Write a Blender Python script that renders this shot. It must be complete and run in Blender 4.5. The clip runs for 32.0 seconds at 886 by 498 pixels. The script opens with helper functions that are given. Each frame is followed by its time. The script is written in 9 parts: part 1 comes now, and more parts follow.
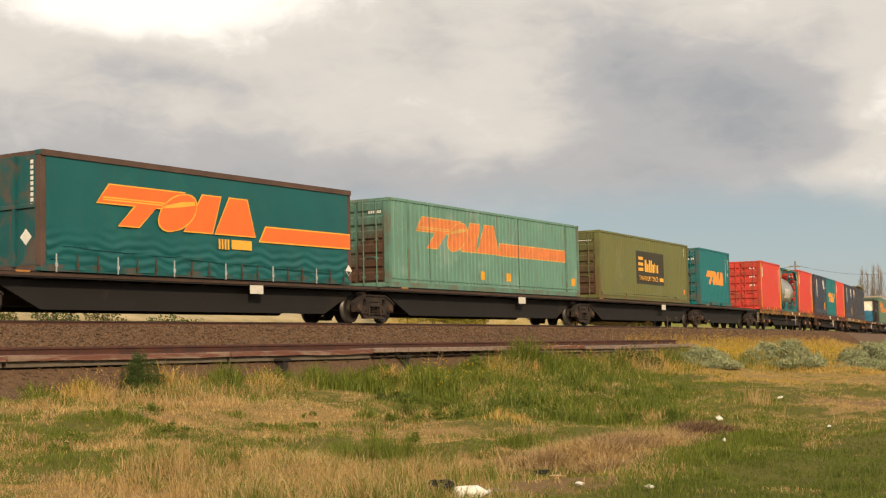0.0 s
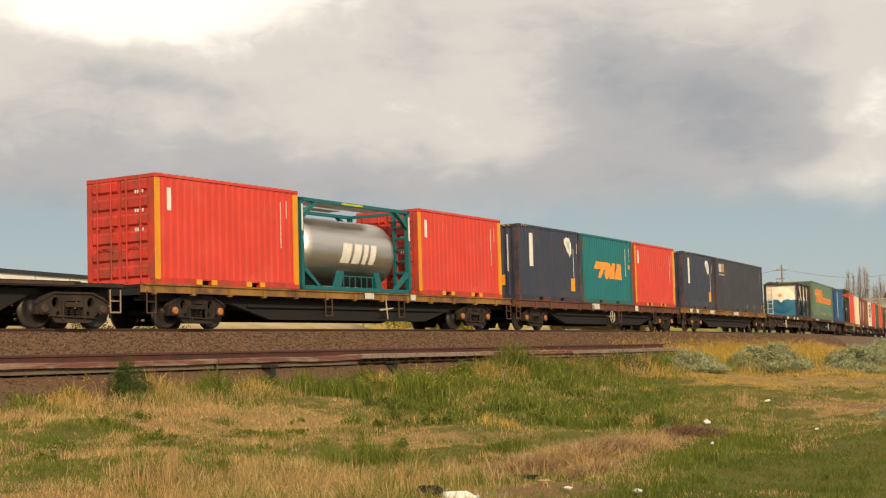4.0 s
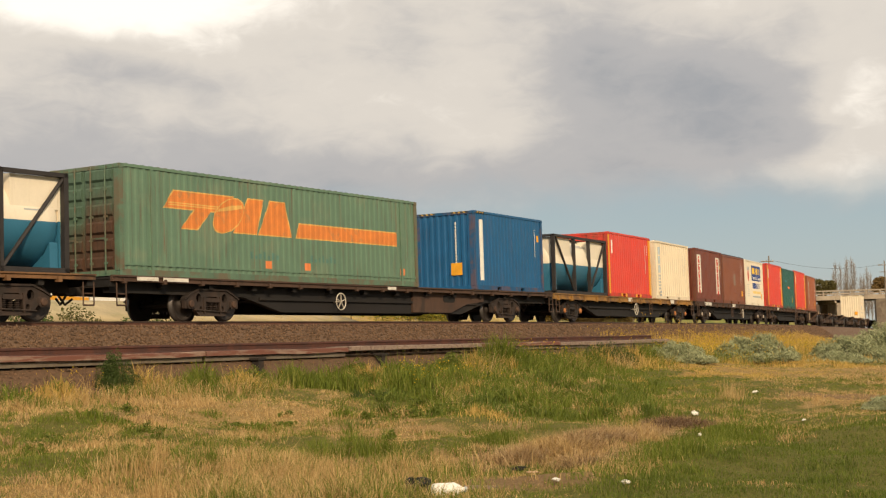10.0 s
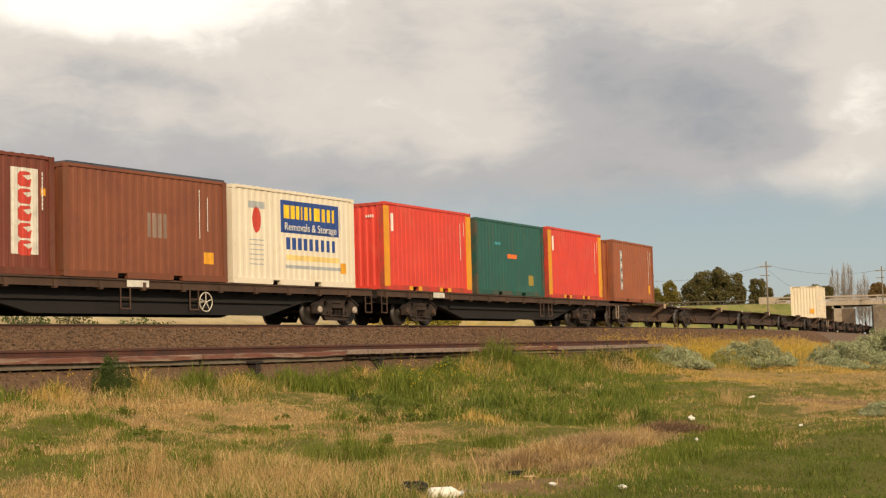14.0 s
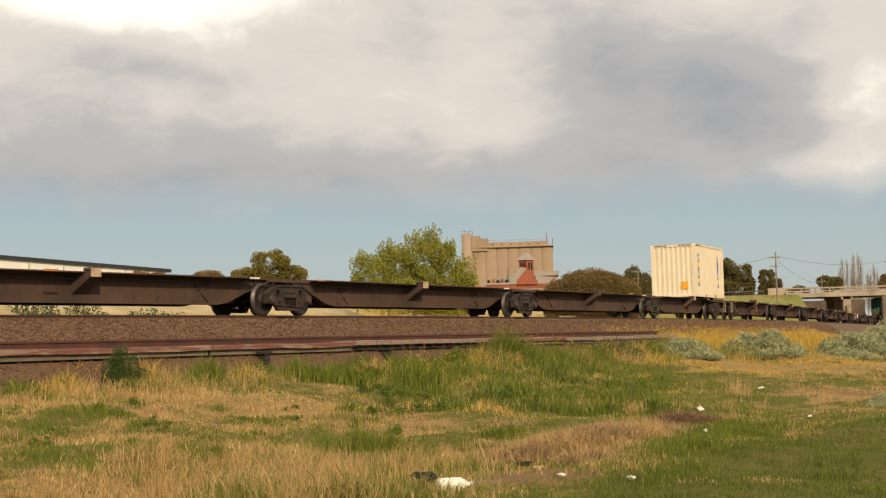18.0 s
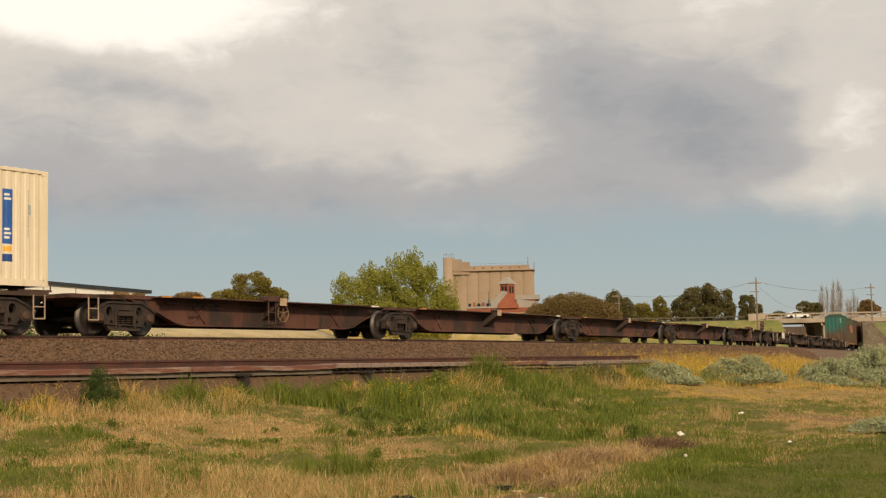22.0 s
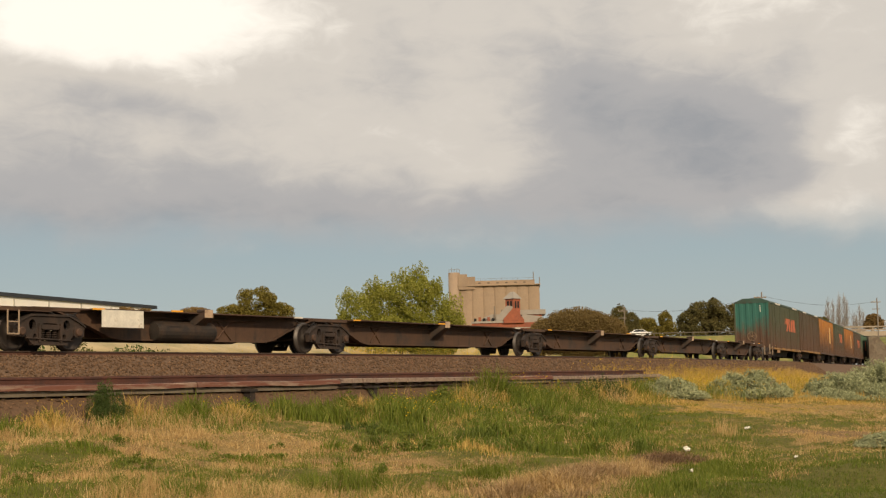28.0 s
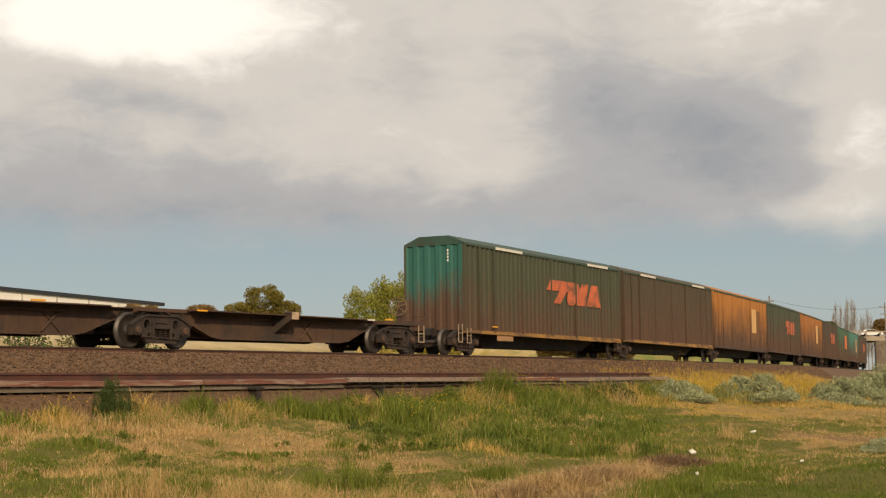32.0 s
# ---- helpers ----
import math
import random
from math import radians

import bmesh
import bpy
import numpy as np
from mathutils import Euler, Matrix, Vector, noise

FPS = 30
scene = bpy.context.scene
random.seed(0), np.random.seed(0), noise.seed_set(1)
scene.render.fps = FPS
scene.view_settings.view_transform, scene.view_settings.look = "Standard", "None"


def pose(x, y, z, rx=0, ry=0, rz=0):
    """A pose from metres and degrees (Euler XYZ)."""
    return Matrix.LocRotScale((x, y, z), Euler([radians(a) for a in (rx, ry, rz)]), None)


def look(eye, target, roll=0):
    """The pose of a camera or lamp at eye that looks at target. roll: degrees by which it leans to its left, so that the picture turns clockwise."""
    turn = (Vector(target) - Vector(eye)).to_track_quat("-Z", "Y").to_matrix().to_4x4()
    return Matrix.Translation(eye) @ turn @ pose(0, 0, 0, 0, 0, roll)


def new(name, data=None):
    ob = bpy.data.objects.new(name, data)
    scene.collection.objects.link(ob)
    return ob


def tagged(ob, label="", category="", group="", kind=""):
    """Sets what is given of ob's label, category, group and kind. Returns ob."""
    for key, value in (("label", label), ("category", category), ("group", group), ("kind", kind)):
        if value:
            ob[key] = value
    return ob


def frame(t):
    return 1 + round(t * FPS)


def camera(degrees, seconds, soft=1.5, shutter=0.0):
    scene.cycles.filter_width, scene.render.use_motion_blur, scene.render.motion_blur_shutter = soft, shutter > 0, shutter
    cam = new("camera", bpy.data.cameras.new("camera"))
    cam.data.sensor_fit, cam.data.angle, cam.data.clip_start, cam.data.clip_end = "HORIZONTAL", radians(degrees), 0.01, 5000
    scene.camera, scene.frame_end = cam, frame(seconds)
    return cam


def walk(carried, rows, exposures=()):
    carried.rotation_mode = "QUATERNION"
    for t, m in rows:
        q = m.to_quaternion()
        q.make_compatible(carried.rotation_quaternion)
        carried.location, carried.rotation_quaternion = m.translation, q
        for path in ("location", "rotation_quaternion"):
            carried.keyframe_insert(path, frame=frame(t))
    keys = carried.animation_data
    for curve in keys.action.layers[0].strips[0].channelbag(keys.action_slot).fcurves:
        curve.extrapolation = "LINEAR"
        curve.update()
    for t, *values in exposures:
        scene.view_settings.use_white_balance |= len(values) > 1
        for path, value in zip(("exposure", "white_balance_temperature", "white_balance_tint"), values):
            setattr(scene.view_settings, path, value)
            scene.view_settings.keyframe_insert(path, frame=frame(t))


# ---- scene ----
from mathutils.geometry import tessellate_polygon

cam = camera(34.35, 32.0, 1.25)
EYE = 1.55
# seconds, yaw, pitch, roll of the hand-held camera, which stands on one spot
PATH = [
    (0, 1.095, 4.082, 1.253), (0.5, 1.206, 4.097, 1.133), (1, 0.868, 4.173, 1.154), (1.5, 0.791, 4.013, 1.346),
    (2, 0.410, 4.136, 1.268), (2.5, 0.172, 4.243, 1.234), (4.5, 0.688, 4.289, 1.702), (5, 0.665, 4.054, 1.672),
    (5.5, 0.289, 3.952, 1.974), (6, -0.193, 4.072, 1.772), (6.5, -0.245, 4.006, 1.842), (7, -0.165, 4.131, 1.875),
    (7.5, -0.183, 4.126, 1.900), (8, -0.103, 4.128, 1.901), (8.5, 0.196, 3.883, 1.810), (9, 0.125, 3.941, 1.756),
    (9.5, 0.236, 3.951, 1.830), (10, 0.128, 3.954, 1.777), (10.5, -0.139, 4.214, 1.726), (11, -0.082, 4.255, 1.680),
    (11.5, 0.085, 4.265, 1.680), (12, 0.127, 4.076, 1.624), (12.5, 0.065, 4.063, 1.696), (13, -0.001, 4.070, 1.625),
    (13.5, -0.099, 4.164, 1.573), (14, 0.014, 4.111, 1.561), (14.5, -0.100, 4.206, 1.528), (16.5, 0.172, 3.991, 1.679),
    (17, 0.364, 3.896, 1.677), (17.5, 0.306, 3.858, 1.681), (18, 0.369, 3.756, 1.557), (18.5, 0.277, 3.781, 1.536),
    (19, 0.276, 3.781, 1.537), (19.5, 0.446, 4.075, 1.398), (20, 0.098, 4.407, 1.207), (20.5, 0.060, 4.528, 1.137),
    (21, -0.329, 4.648, 1.085), (21.5, -0.073, 4.964, 1.005), (22, -0.403, 4.666, 1.188), (22.5, -0.253, 4.900, 1.112),
    (23, -0.076, 5.019, 1.210), (23.5, 0.013, 4.961, 1.262), (24, -0.039, 5.029, 1.292), (24.5, -0.180, 4.967, 1.344),
    (26.5, -0.343, 5.039, 1.291), (27, -0.247, 5.255, 1.228), (27.5, -0.244, 5.410, 1.272), (28, -0.184, 5.267, 1.266),
    (28.5, -0.243, 5.143, 1.313), (29, -0.249, 5.132, 1.280), (29.5, -0.318, 5.009, 1.275), (30, -0.370, 5.050, 1.161),
    (30.5, -0.487, 5.252, 0.945), (31, -0.297, 5.394, 0.805), (31.5, -0.122, 5.304, 0.627), (32, 0.068, 5.277, 0.614),
]
walk(cam, [(t, pose(0, 0, EYE, 90 + b, c, a)) for t, a, b, c in PATH],
     ((0, 0.02), (2, 0.04), (4, 0.0), (14, 0.0), (17, -0.01), (18.5, 0.05), (19.2, 0.05), (20.5, -0.12), (24, -0.14), (27, -0.14), (30, -0.16), (32, -0.13)))

# the main line: near side of the loads 27.562 m from the eye, heading in degrees along the line
NEAR, HEAD, BEND, EASE = 27.562, -37.761, 24.922, -8.520
RAIL = 2.493
DECK = 1.156
PACE = (219.8222, 0.4057, -2.1451, 0.1160)

# ---- world and sun ----
def nodes_of(owner):
    owner.use_nodes = True
    tree = owner.node_tree
    tree.nodes.clear()
    return tree


def link(tree, a, b):
    tree.links.new(a, b)


def maths(tree, op, a, b=None, c=None, clamp=False):
    n = tree.nodes.new("ShaderNodeMath")
    n.operation, n.use_clamp = op, clamp
    for k, v in enumerate((a, b, c)):
        if v is None:
            continue
        if isinstance(v, (int, float)):
            n.inputs[k].default_value = v
        else:
            link(tree, v, n.inputs[k])
    return n.outputs[0]


def blend(tree, fac, a, b, mode="MIX"):
    n = tree.nodes.new("ShaderNodeMix")
    n.data_type, n.blend_type = "RGBA", mode
    for sock, v in ((n.inputs[0], fac), (n.inputs[6], a), (n.inputs[7], b)):
        if isinstance(v, (int, float)):
            sock.default_value = v
        elif isinstance(v, tuple):
            sock.default_value = (*v[:3], 1)
        else:
            link(tree, v, sock)
    return n.outputs[2]


def ramp(tree, fac, stops, mode="LINEAR"):
    n = tree.nodes.new("ShaderNodeValToRGB")
    n.color_ramp.interpolation = mode
    els = n.color_ramp.elements
    while len(els) < len(stops):
        els.new(0.5)
    for e, (pos, col) in zip(els, stops):
        e.position = pos
        e.color = (*col, 1) if isinstance(col, tuple) else (col, col, col, 1)
    link(tree, fac, n.inputs[0])
    return n.outputs[0]


def noise_tex(tree, vec, scale, detail=4, rough=0.55, distort=0.0, dims="3D"):
    n = tree.nodes.new("ShaderNodeTexNoise")
    n.noise_dimensions = dims
    n.inputs["Scale"].default_value = scale
    n.inputs["Detail"].default_value = detail
    n.inputs["Roughness"].default_value = rough
    n.inputs["Distortion"].default_value = distort
    if vec is not None:
        link(tree, vec, n.inputs["Vector"])
    return n.outputs["Fac"]


def mapped(tree, vec, scale=(1, 1, 1), loc=(0, 0, 0), rot=(0, 0, 0)):
    n = tree.nodes.new("ShaderNodeMapping")
    n.inputs["Scale"].default_value = scale
    n.inputs["Location"].default_value = loc
    n.inputs["Rotation"].default_value = rot
    link(tree, vec, n.inputs["Vector"])
    return n.outputs[0]


SUN_AZ, SUN_EL = radians(163), radians(28)   # clockwise from the +y axis
world = bpy.data.worlds.new("sky")
scene.world = world
wt = nodes_of(world)
sky = wt.nodes.new("ShaderNodeTexSky")
sky.sky_type, sky.sun_disc = "NISHITA", False
sky.sun_elevation, sky.sun_rotation = SUN_EL, SUN_AZ
sky.dust_density, sky.ozone_density = 2.0, 2.0
gen = wt.nodes.new("ShaderNodeTexCoord").outputs["Generated"]
sep = wt.nodes.new("ShaderNodeSeparateXYZ")
link(wt, gen, sep.inputs[0])
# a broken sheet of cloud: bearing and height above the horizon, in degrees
bear = maths(wt, "MULTIPLY", maths(wt, "ARCTAN2", sep.outputs[0], sep.outputs[1]), 57.296)
high = maths(wt, "MULTIPLY", maths(wt, "ARCSINE", sep.outputs[2]), 57.296)
plan = wt.nodes.new("ShaderNodeCombineXYZ")
link(wt, maths(wt, "MULTIPLY", bear, 0.082), plan.inputs[0])
link(wt, maths(wt, "MULTIPLY", high, 0.115), plan.inputs[1])
big = noise_tex(wt, mapped(wt, plan.outputs[0], (1, 1, 1), (2.6, 0.4, 0)), 1.3, 3, 0.45, 0.4)
mid = noise_tex(wt, mapped(wt, plan.outputs[0], (1, 1.2, 1), (6.7, 3.1, 0), (0, 0, 0.25)), 2.9, 6, 0.5, 0.35)


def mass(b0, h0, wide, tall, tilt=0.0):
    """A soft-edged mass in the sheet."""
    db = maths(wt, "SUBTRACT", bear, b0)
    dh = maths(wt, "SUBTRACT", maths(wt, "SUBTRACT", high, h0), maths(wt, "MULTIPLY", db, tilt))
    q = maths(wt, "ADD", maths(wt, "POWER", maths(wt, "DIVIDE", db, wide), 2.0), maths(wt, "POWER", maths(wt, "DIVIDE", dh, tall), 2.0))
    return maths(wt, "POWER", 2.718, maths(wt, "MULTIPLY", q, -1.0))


fine_ = noise_tex(wt, mapped(wt, plan.outputs[0], (1, 1.5, 1), (1.7, 8.3, 0), (0, 0, -0.2)), 7.5, 8, 0.6, 0.6)
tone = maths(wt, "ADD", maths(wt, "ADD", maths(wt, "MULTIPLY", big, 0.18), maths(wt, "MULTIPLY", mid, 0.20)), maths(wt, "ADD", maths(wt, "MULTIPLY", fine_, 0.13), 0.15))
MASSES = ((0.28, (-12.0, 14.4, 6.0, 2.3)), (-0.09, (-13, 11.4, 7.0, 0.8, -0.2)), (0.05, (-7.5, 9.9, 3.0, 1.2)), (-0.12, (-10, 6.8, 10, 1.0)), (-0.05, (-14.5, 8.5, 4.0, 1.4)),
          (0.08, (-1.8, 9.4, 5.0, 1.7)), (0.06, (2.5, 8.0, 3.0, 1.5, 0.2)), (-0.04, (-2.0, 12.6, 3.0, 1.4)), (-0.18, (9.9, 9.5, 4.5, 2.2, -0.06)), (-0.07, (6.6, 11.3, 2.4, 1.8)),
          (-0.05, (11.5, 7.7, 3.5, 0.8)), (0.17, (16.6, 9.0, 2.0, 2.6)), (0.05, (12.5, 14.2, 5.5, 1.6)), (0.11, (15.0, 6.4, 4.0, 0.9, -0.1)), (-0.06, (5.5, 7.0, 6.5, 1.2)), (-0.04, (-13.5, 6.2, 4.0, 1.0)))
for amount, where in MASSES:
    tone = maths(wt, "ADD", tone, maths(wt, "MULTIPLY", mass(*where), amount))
tone = maths(wt, "ADD", tone, maths(wt, "MULTIPLY", maths(wt, "MINIMUM", maths(wt, "MAXIMUM", high, 0), 22), 0.0125))
edge = maths(wt, "ADD", high, maths(wt, "ADD", maths(wt, "MULTIPLY", maths(wt, "SUBTRACT", mid, 0.5), 2.4), maths(wt, "MULTIPLY", bear, 0.012)))
cover = ramp(wt, maths(wt, "DIVIDE", edge, 20), [(0.235, 0.0), (0.36, 1.0)], "EASE")
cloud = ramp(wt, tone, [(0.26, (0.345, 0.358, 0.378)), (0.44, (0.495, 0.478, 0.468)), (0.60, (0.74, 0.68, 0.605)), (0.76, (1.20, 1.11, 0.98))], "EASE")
air = ramp(wt, maths(wt, "DIVIDE", maths(wt, "MAXIMUM", high, 0), 20), [(0.0, (0.53, 0.54, 0.49)), (0.16, (0.455, 0.525, 0.525)), (0.34, (0.365, 0.46, 0.50)), (1.0, (0.20, 0.30, 0.42))])
nis = blend(wt, 1.0, sky.outputs[0], (0.1, 0.1, 0.1), "MULTIPLY")
clear = blend(wt, 0.12, air, nis)
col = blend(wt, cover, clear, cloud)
bg = wt.nodes.new("ShaderNodeBackground")
link(wt, col, bg.inputs[0])
bg.inputs[1].default_value = 1.0
wo = wt.nodes.new("ShaderNodeOutputWorld")
link(wt, bg.outputs[0], wo.inputs[0])

lamp = bpy.data.lights.new("sun", "SUN")
lamp.energy, lamp.angle, lamp.color = 3.9, radians(1.2), (1.0, 0.79, 0.53)
sun = new("sun", lamp)
sun.matrix_world = look((0, 0, 60), (-math.sin(SUN_AZ) * math.cos(SUN_EL), -math.cos(SUN_AZ) * math.cos(SUN_EL), 60 - math.sin(SUN_EL)))

# ---- materials ----
MATS = {}


def surface(name, color, rough=0.7, metal=0.0, vary=0.25, scale=3.0, grain=40.0, bump=0.2, second=None, patch=0.5,
            stretch=(1, 1, 1), streak=None, streak_amount=0.4, each=0.0, island=0.0, bump_dist=0.004, spec=0.4):
    """Base colour with two scales of variation, a second colour in patches, vertical streaks, relief, and a shift per piece."""
    if name in MATS:
        return MATS[name]
    m = bpy.data.materials.new(name)
    t = nodes_of(m)
    vec = mapped(t, t.nodes.new("ShaderNodeTexCoord").outputs["Object"], stretch)
    a = noise_tex(t, vec, scale, 5, 0.6, 0.3)
    b = noise_tex(t, vec, grain, 3, 0.6)
    mixed = maths(t, "ADD", maths(t, "MULTIPLY", a, 0.65), maths(t, "MULTIPLY", b, 0.35))
    dark = tuple(c * (1 - vary) for c in color)
    light = tuple(min(1, c * (1 + vary)) for c in color)
    out = ramp(t, mixed, [(0.32, dark), (0.68, light)])
    if second:
        n2 = noise_tex(t, mapped(t, vec, (1, 1, 1), (7.3, 2.2, 9.1)), scale * 0.8, 6, 0.65, 0.5)
        out = blend(t, ramp(t, n2, [(max(0, patch - 0.06), 0.0), (min(1, patch + 0.06), 1.0)]), out, second)
    if streak:
        n3 = noise_tex(t, mapped(t, vec, (5.0, 5.0, 0.35), (1.3, 4.2, 0.4)), 1.6, 6, 0.7, 0.2)
        out = blend(t, maths(t, "MULTIPLY", ramp(t, n3, [(0.54, 0.0), (0.74, 1.0)]), streak_amount), out, streak)
    if each or island:
        src = t.nodes.new("ShaderNodeObjectInfo").outputs["Random"] if each else t.nodes.new("ShaderNodeNewGeometry").outputs["Random Per Island"]
        k = each or island
        out = blend(t, 1.0, out, ramp(t, src, [(0.0, 1 - k), (1.0, 1.0)]), "MULTIPLY")
    p = t.nodes.new("ShaderNodeBsdfPrincipled")
    link(t, out, p.inputs["Base Color"])
    p.inputs["Metallic"].default_value = metal
    p.inputs["Specular IOR Level"].default_value = spec
    link(t, ramp(t, mixed, [(0.3, max(0.05, rough - 0.12)), (0.7, min(1, rough + 0.12))]), p.inputs["Roughness"])
    if bump:
        bn = t.nodes.new("ShaderNodeBump")
        bn.inputs["Strength"].default_value = bump
        bn.inputs["Distance"].default_value = bump_dist
        link(t, mixed, bn.inputs["Height"])
        link(t, bn.outputs[0], p.inputs["Normal"])
    o = t.nodes.new("ShaderNodeOutputMaterial")
    link(t, p.outputs[0], o.inputs[0])
    MATS[name] = m
    return m


RUST = (0.13, 0.055, 0.03)


PAINTED = {}


def paint(name, color, wear=0.35, second=None, patch=0.62, rough=0.5):
    m = surface("paint_" + name, color, rough, 0.0, 0.15, 0.9, 14.0, 0.15, second, patch, (1, 1, 1), RUST, min(0.8, wear * 1.4))
    PAINTED[m.name] = color
    return m


def scuffed(m):
    """The same paint on door ends: darker, dirtier, rusting and rubbed."""
    c = PAINTED.get(m.name)
    if c is None:
        return m
    return surface("scuffed_" + m.name, tuple(0.82 * v for v in c), 0.65, 0.0, 0.26, 1.6, 18.0, 0.25, tuple(0.40 * v + 0.60 * r for v, r in zip(c, RUST)), 0.53, (1, 1, 1), RUST, 0.9)


STEEL_DARK = surface("sooty_steel", (0.028, 0.022, 0.018), 0.75, 0.2, 0.5, 2.5, 30, 0.3, (0.05, 0.032, 0.022), 0.55)
STEEL_BROWN = surface("dusty_brown_steel", (0.075, 0.042, 0.027), 0.75, 0.1, 0.35, 1.2, 18, 0.3, (0.045, 0.03, 0.022), 0.6, (1, 1, 1), (0.02, 0.015, 0.012), 0.5)
STEEL_RED = surface("rusty_red_steel", (0.14, 0.055, 0.032), 0.75, 0.1, 0.35, 1.2, 18, 0.3, (0.06, 0.035, 0.025), 0.58, (1, 1, 1), (0.03, 0.02, 0.015), 0.4)
STEEL_YELLOW = surface("ochre_sill_steel", (0.28, 0.145, 0.034), 0.7, 0.0, 0.35, 1.2, 14, 0.2, (0.13, 0.07, 0.032), 0.53, (1, 1, 1), RUST, 0.6)
WHEEL_STEEL = surface("wheel_steel", (0.05, 0.04, 0.034), 0.6, 0.5, 0.4, 3, 30, 0.2)
TREAD_STEEL = surface("bright_tread", (0.09, 0.08, 0.074), 0.5, 0.6, 0.15, 3, 40, 0.1)
SOOT = surface("black_underframe", (0.013, 0.011, 0.010), 0.85, 0.0, 0.4, 1.5, 20, 0.2, (0.022, 0.016, 0.012), 0.6)
CAP_ORANGE = surface("orange_axle_cap", (0.42, 0.16, 0.05), 0.6, 0.0, 0.25, 5, 30, 0.1)
CAP_PALE = surface("pale_axle_cap", (0.40, 0.33, 0.26), 0.6, 0.0, 0.25, 5, 30, 0.1)
RAIL_STEEL = surface("rail_rust", (0.12, 0.055, 0.035), 0.7, 0.3, 0.3, 2, 25, 0.3)
RAIL_HEAD = surface("rail_head", (0.085, 0.055, 0.042), 0.5, 0.5, 0.2, 2, 25, 0.1)
SIDING_RUST = surface("siding_rail_rust", (0.078, 0.030, 0.020), 0.85, 0.1, 0.4, 2.5, 26, 0.4, (0.055, 0.026, 0.02), 0.54)
WHITE_PLATE = surface("white_plate", (0.62, 0.58, 0.50), 0.6, 0.0, 0.2, 4, 30, 0.1, (0.35, 0.26, 0.18), 0.66)
YELLOW_PLATE = surface("yellow_plate", (0.72, 0.33, 0.02), 0.55, 0.0, 0.15, 4, 30, 0.1)
BLACK_GAP = surface("dark_recess", (0.012, 0.011, 0.010), 0.9, 0.0, 0.3, 4, 30, 0.1)
GREY_MARK = surface("grey_marking", (0.36, 0.38, 0.38), 0.6, 0.0, 0.15, 4, 30, 0.0)
WHITE_MARK = surface("white_marking", (0.72, 0.69, 0.62), 0.6, 0.0, 0.12, 4, 30, 0.0)
ORANGE_MARK = surface("orange_marking", (0.80, 0.16, 0.03), 0.55, 0.0, 0.10, 3, 30, 0.0)
AMBER_MARK = surface("amber_marking", (0.85, 0.42, 0.05), 0.55, 0.0, 0.10, 3, 30, 0.0)
FADED_ORANGE = surface("faded_orange_marking", (0.66, 0.20, 0.06), 0.65, 0.0, 0.18, 3, 30, 0.0, (0.40, 0.20, 0.10), 0.66)
RED_MARK = surface("red_marking", (0.50, 0.05, 0.03), 0.6, 0.0, 0.15, 3, 30, 0.0)
BLUE_MARK = surface("blue_marking", (0.02, 0.06, 0.24), 0.6, 0.0, 0.15, 3, 30, 0.0)
DARK_MARK = surface("dark_marking", (0.05, 0.05, 0.04), 0.6, 0.0, 0.2, 3, 30, 0.0)
BALLAST_MAT = surface("ballast_stone", (0.165, 0.094, 0.050), 0.95, 0.0, 0.35, 6, 60, 0.4, None, 0.5, (1, 1, 1), None, 0, 0, 0.6)
BALLAST_BED = surface("ballast_bed", (0.115, 0.066, 0.036), 0.98, 0.0, 0.45, 14, 60, 1.0, (0.11, 0.065, 0.036), 0.55, bump_dist=0.03)
CONCRETE = surface("old_concrete", (0.16, 0.13, 0.095), 0.9, 0.0, 0.25, 1.5, 25, 0.4, (0.12, 0.09, 0.065), 0.52, (1, 1, 1), (0.10, 0.07, 0.05), 0.5)
PEELING = surface("peeling_board_face", (0.22, 0.145, 0.105), 0.9, 0.0, 0.4, 2.2, 30, 0.6, (0.14, 0.055, 0.036), 0.48, (0.55, 0.55, 4.0), (0.13, 0.06, 0.04), 0.5)
TIMBER = surface("weathered_timber", (0.22, 0.16, 0.12), 0.9, 0.0, 0.3, 2, 30, 0.5, (0.13, 0.08, 0.06), 0.55, (1, 6, 6))

# ---- mesh helpers ----
def mesh_of(name, verts, faces, mats, index=None, smooth=False):
    me = bpy.data.meshes.new(name)
    me.from_pydata(verts, [], faces)
    for m in (mats if isinstance(mats, (list, tuple)) else [mats]):
        me.materials.append(m)
    if index is not None:
        me.polygons.foreach_set("material_index", index)
    if smooth:
        me.polygons.foreach_set("use_smooth", [True] * len(faces))
    me.update()
    return me


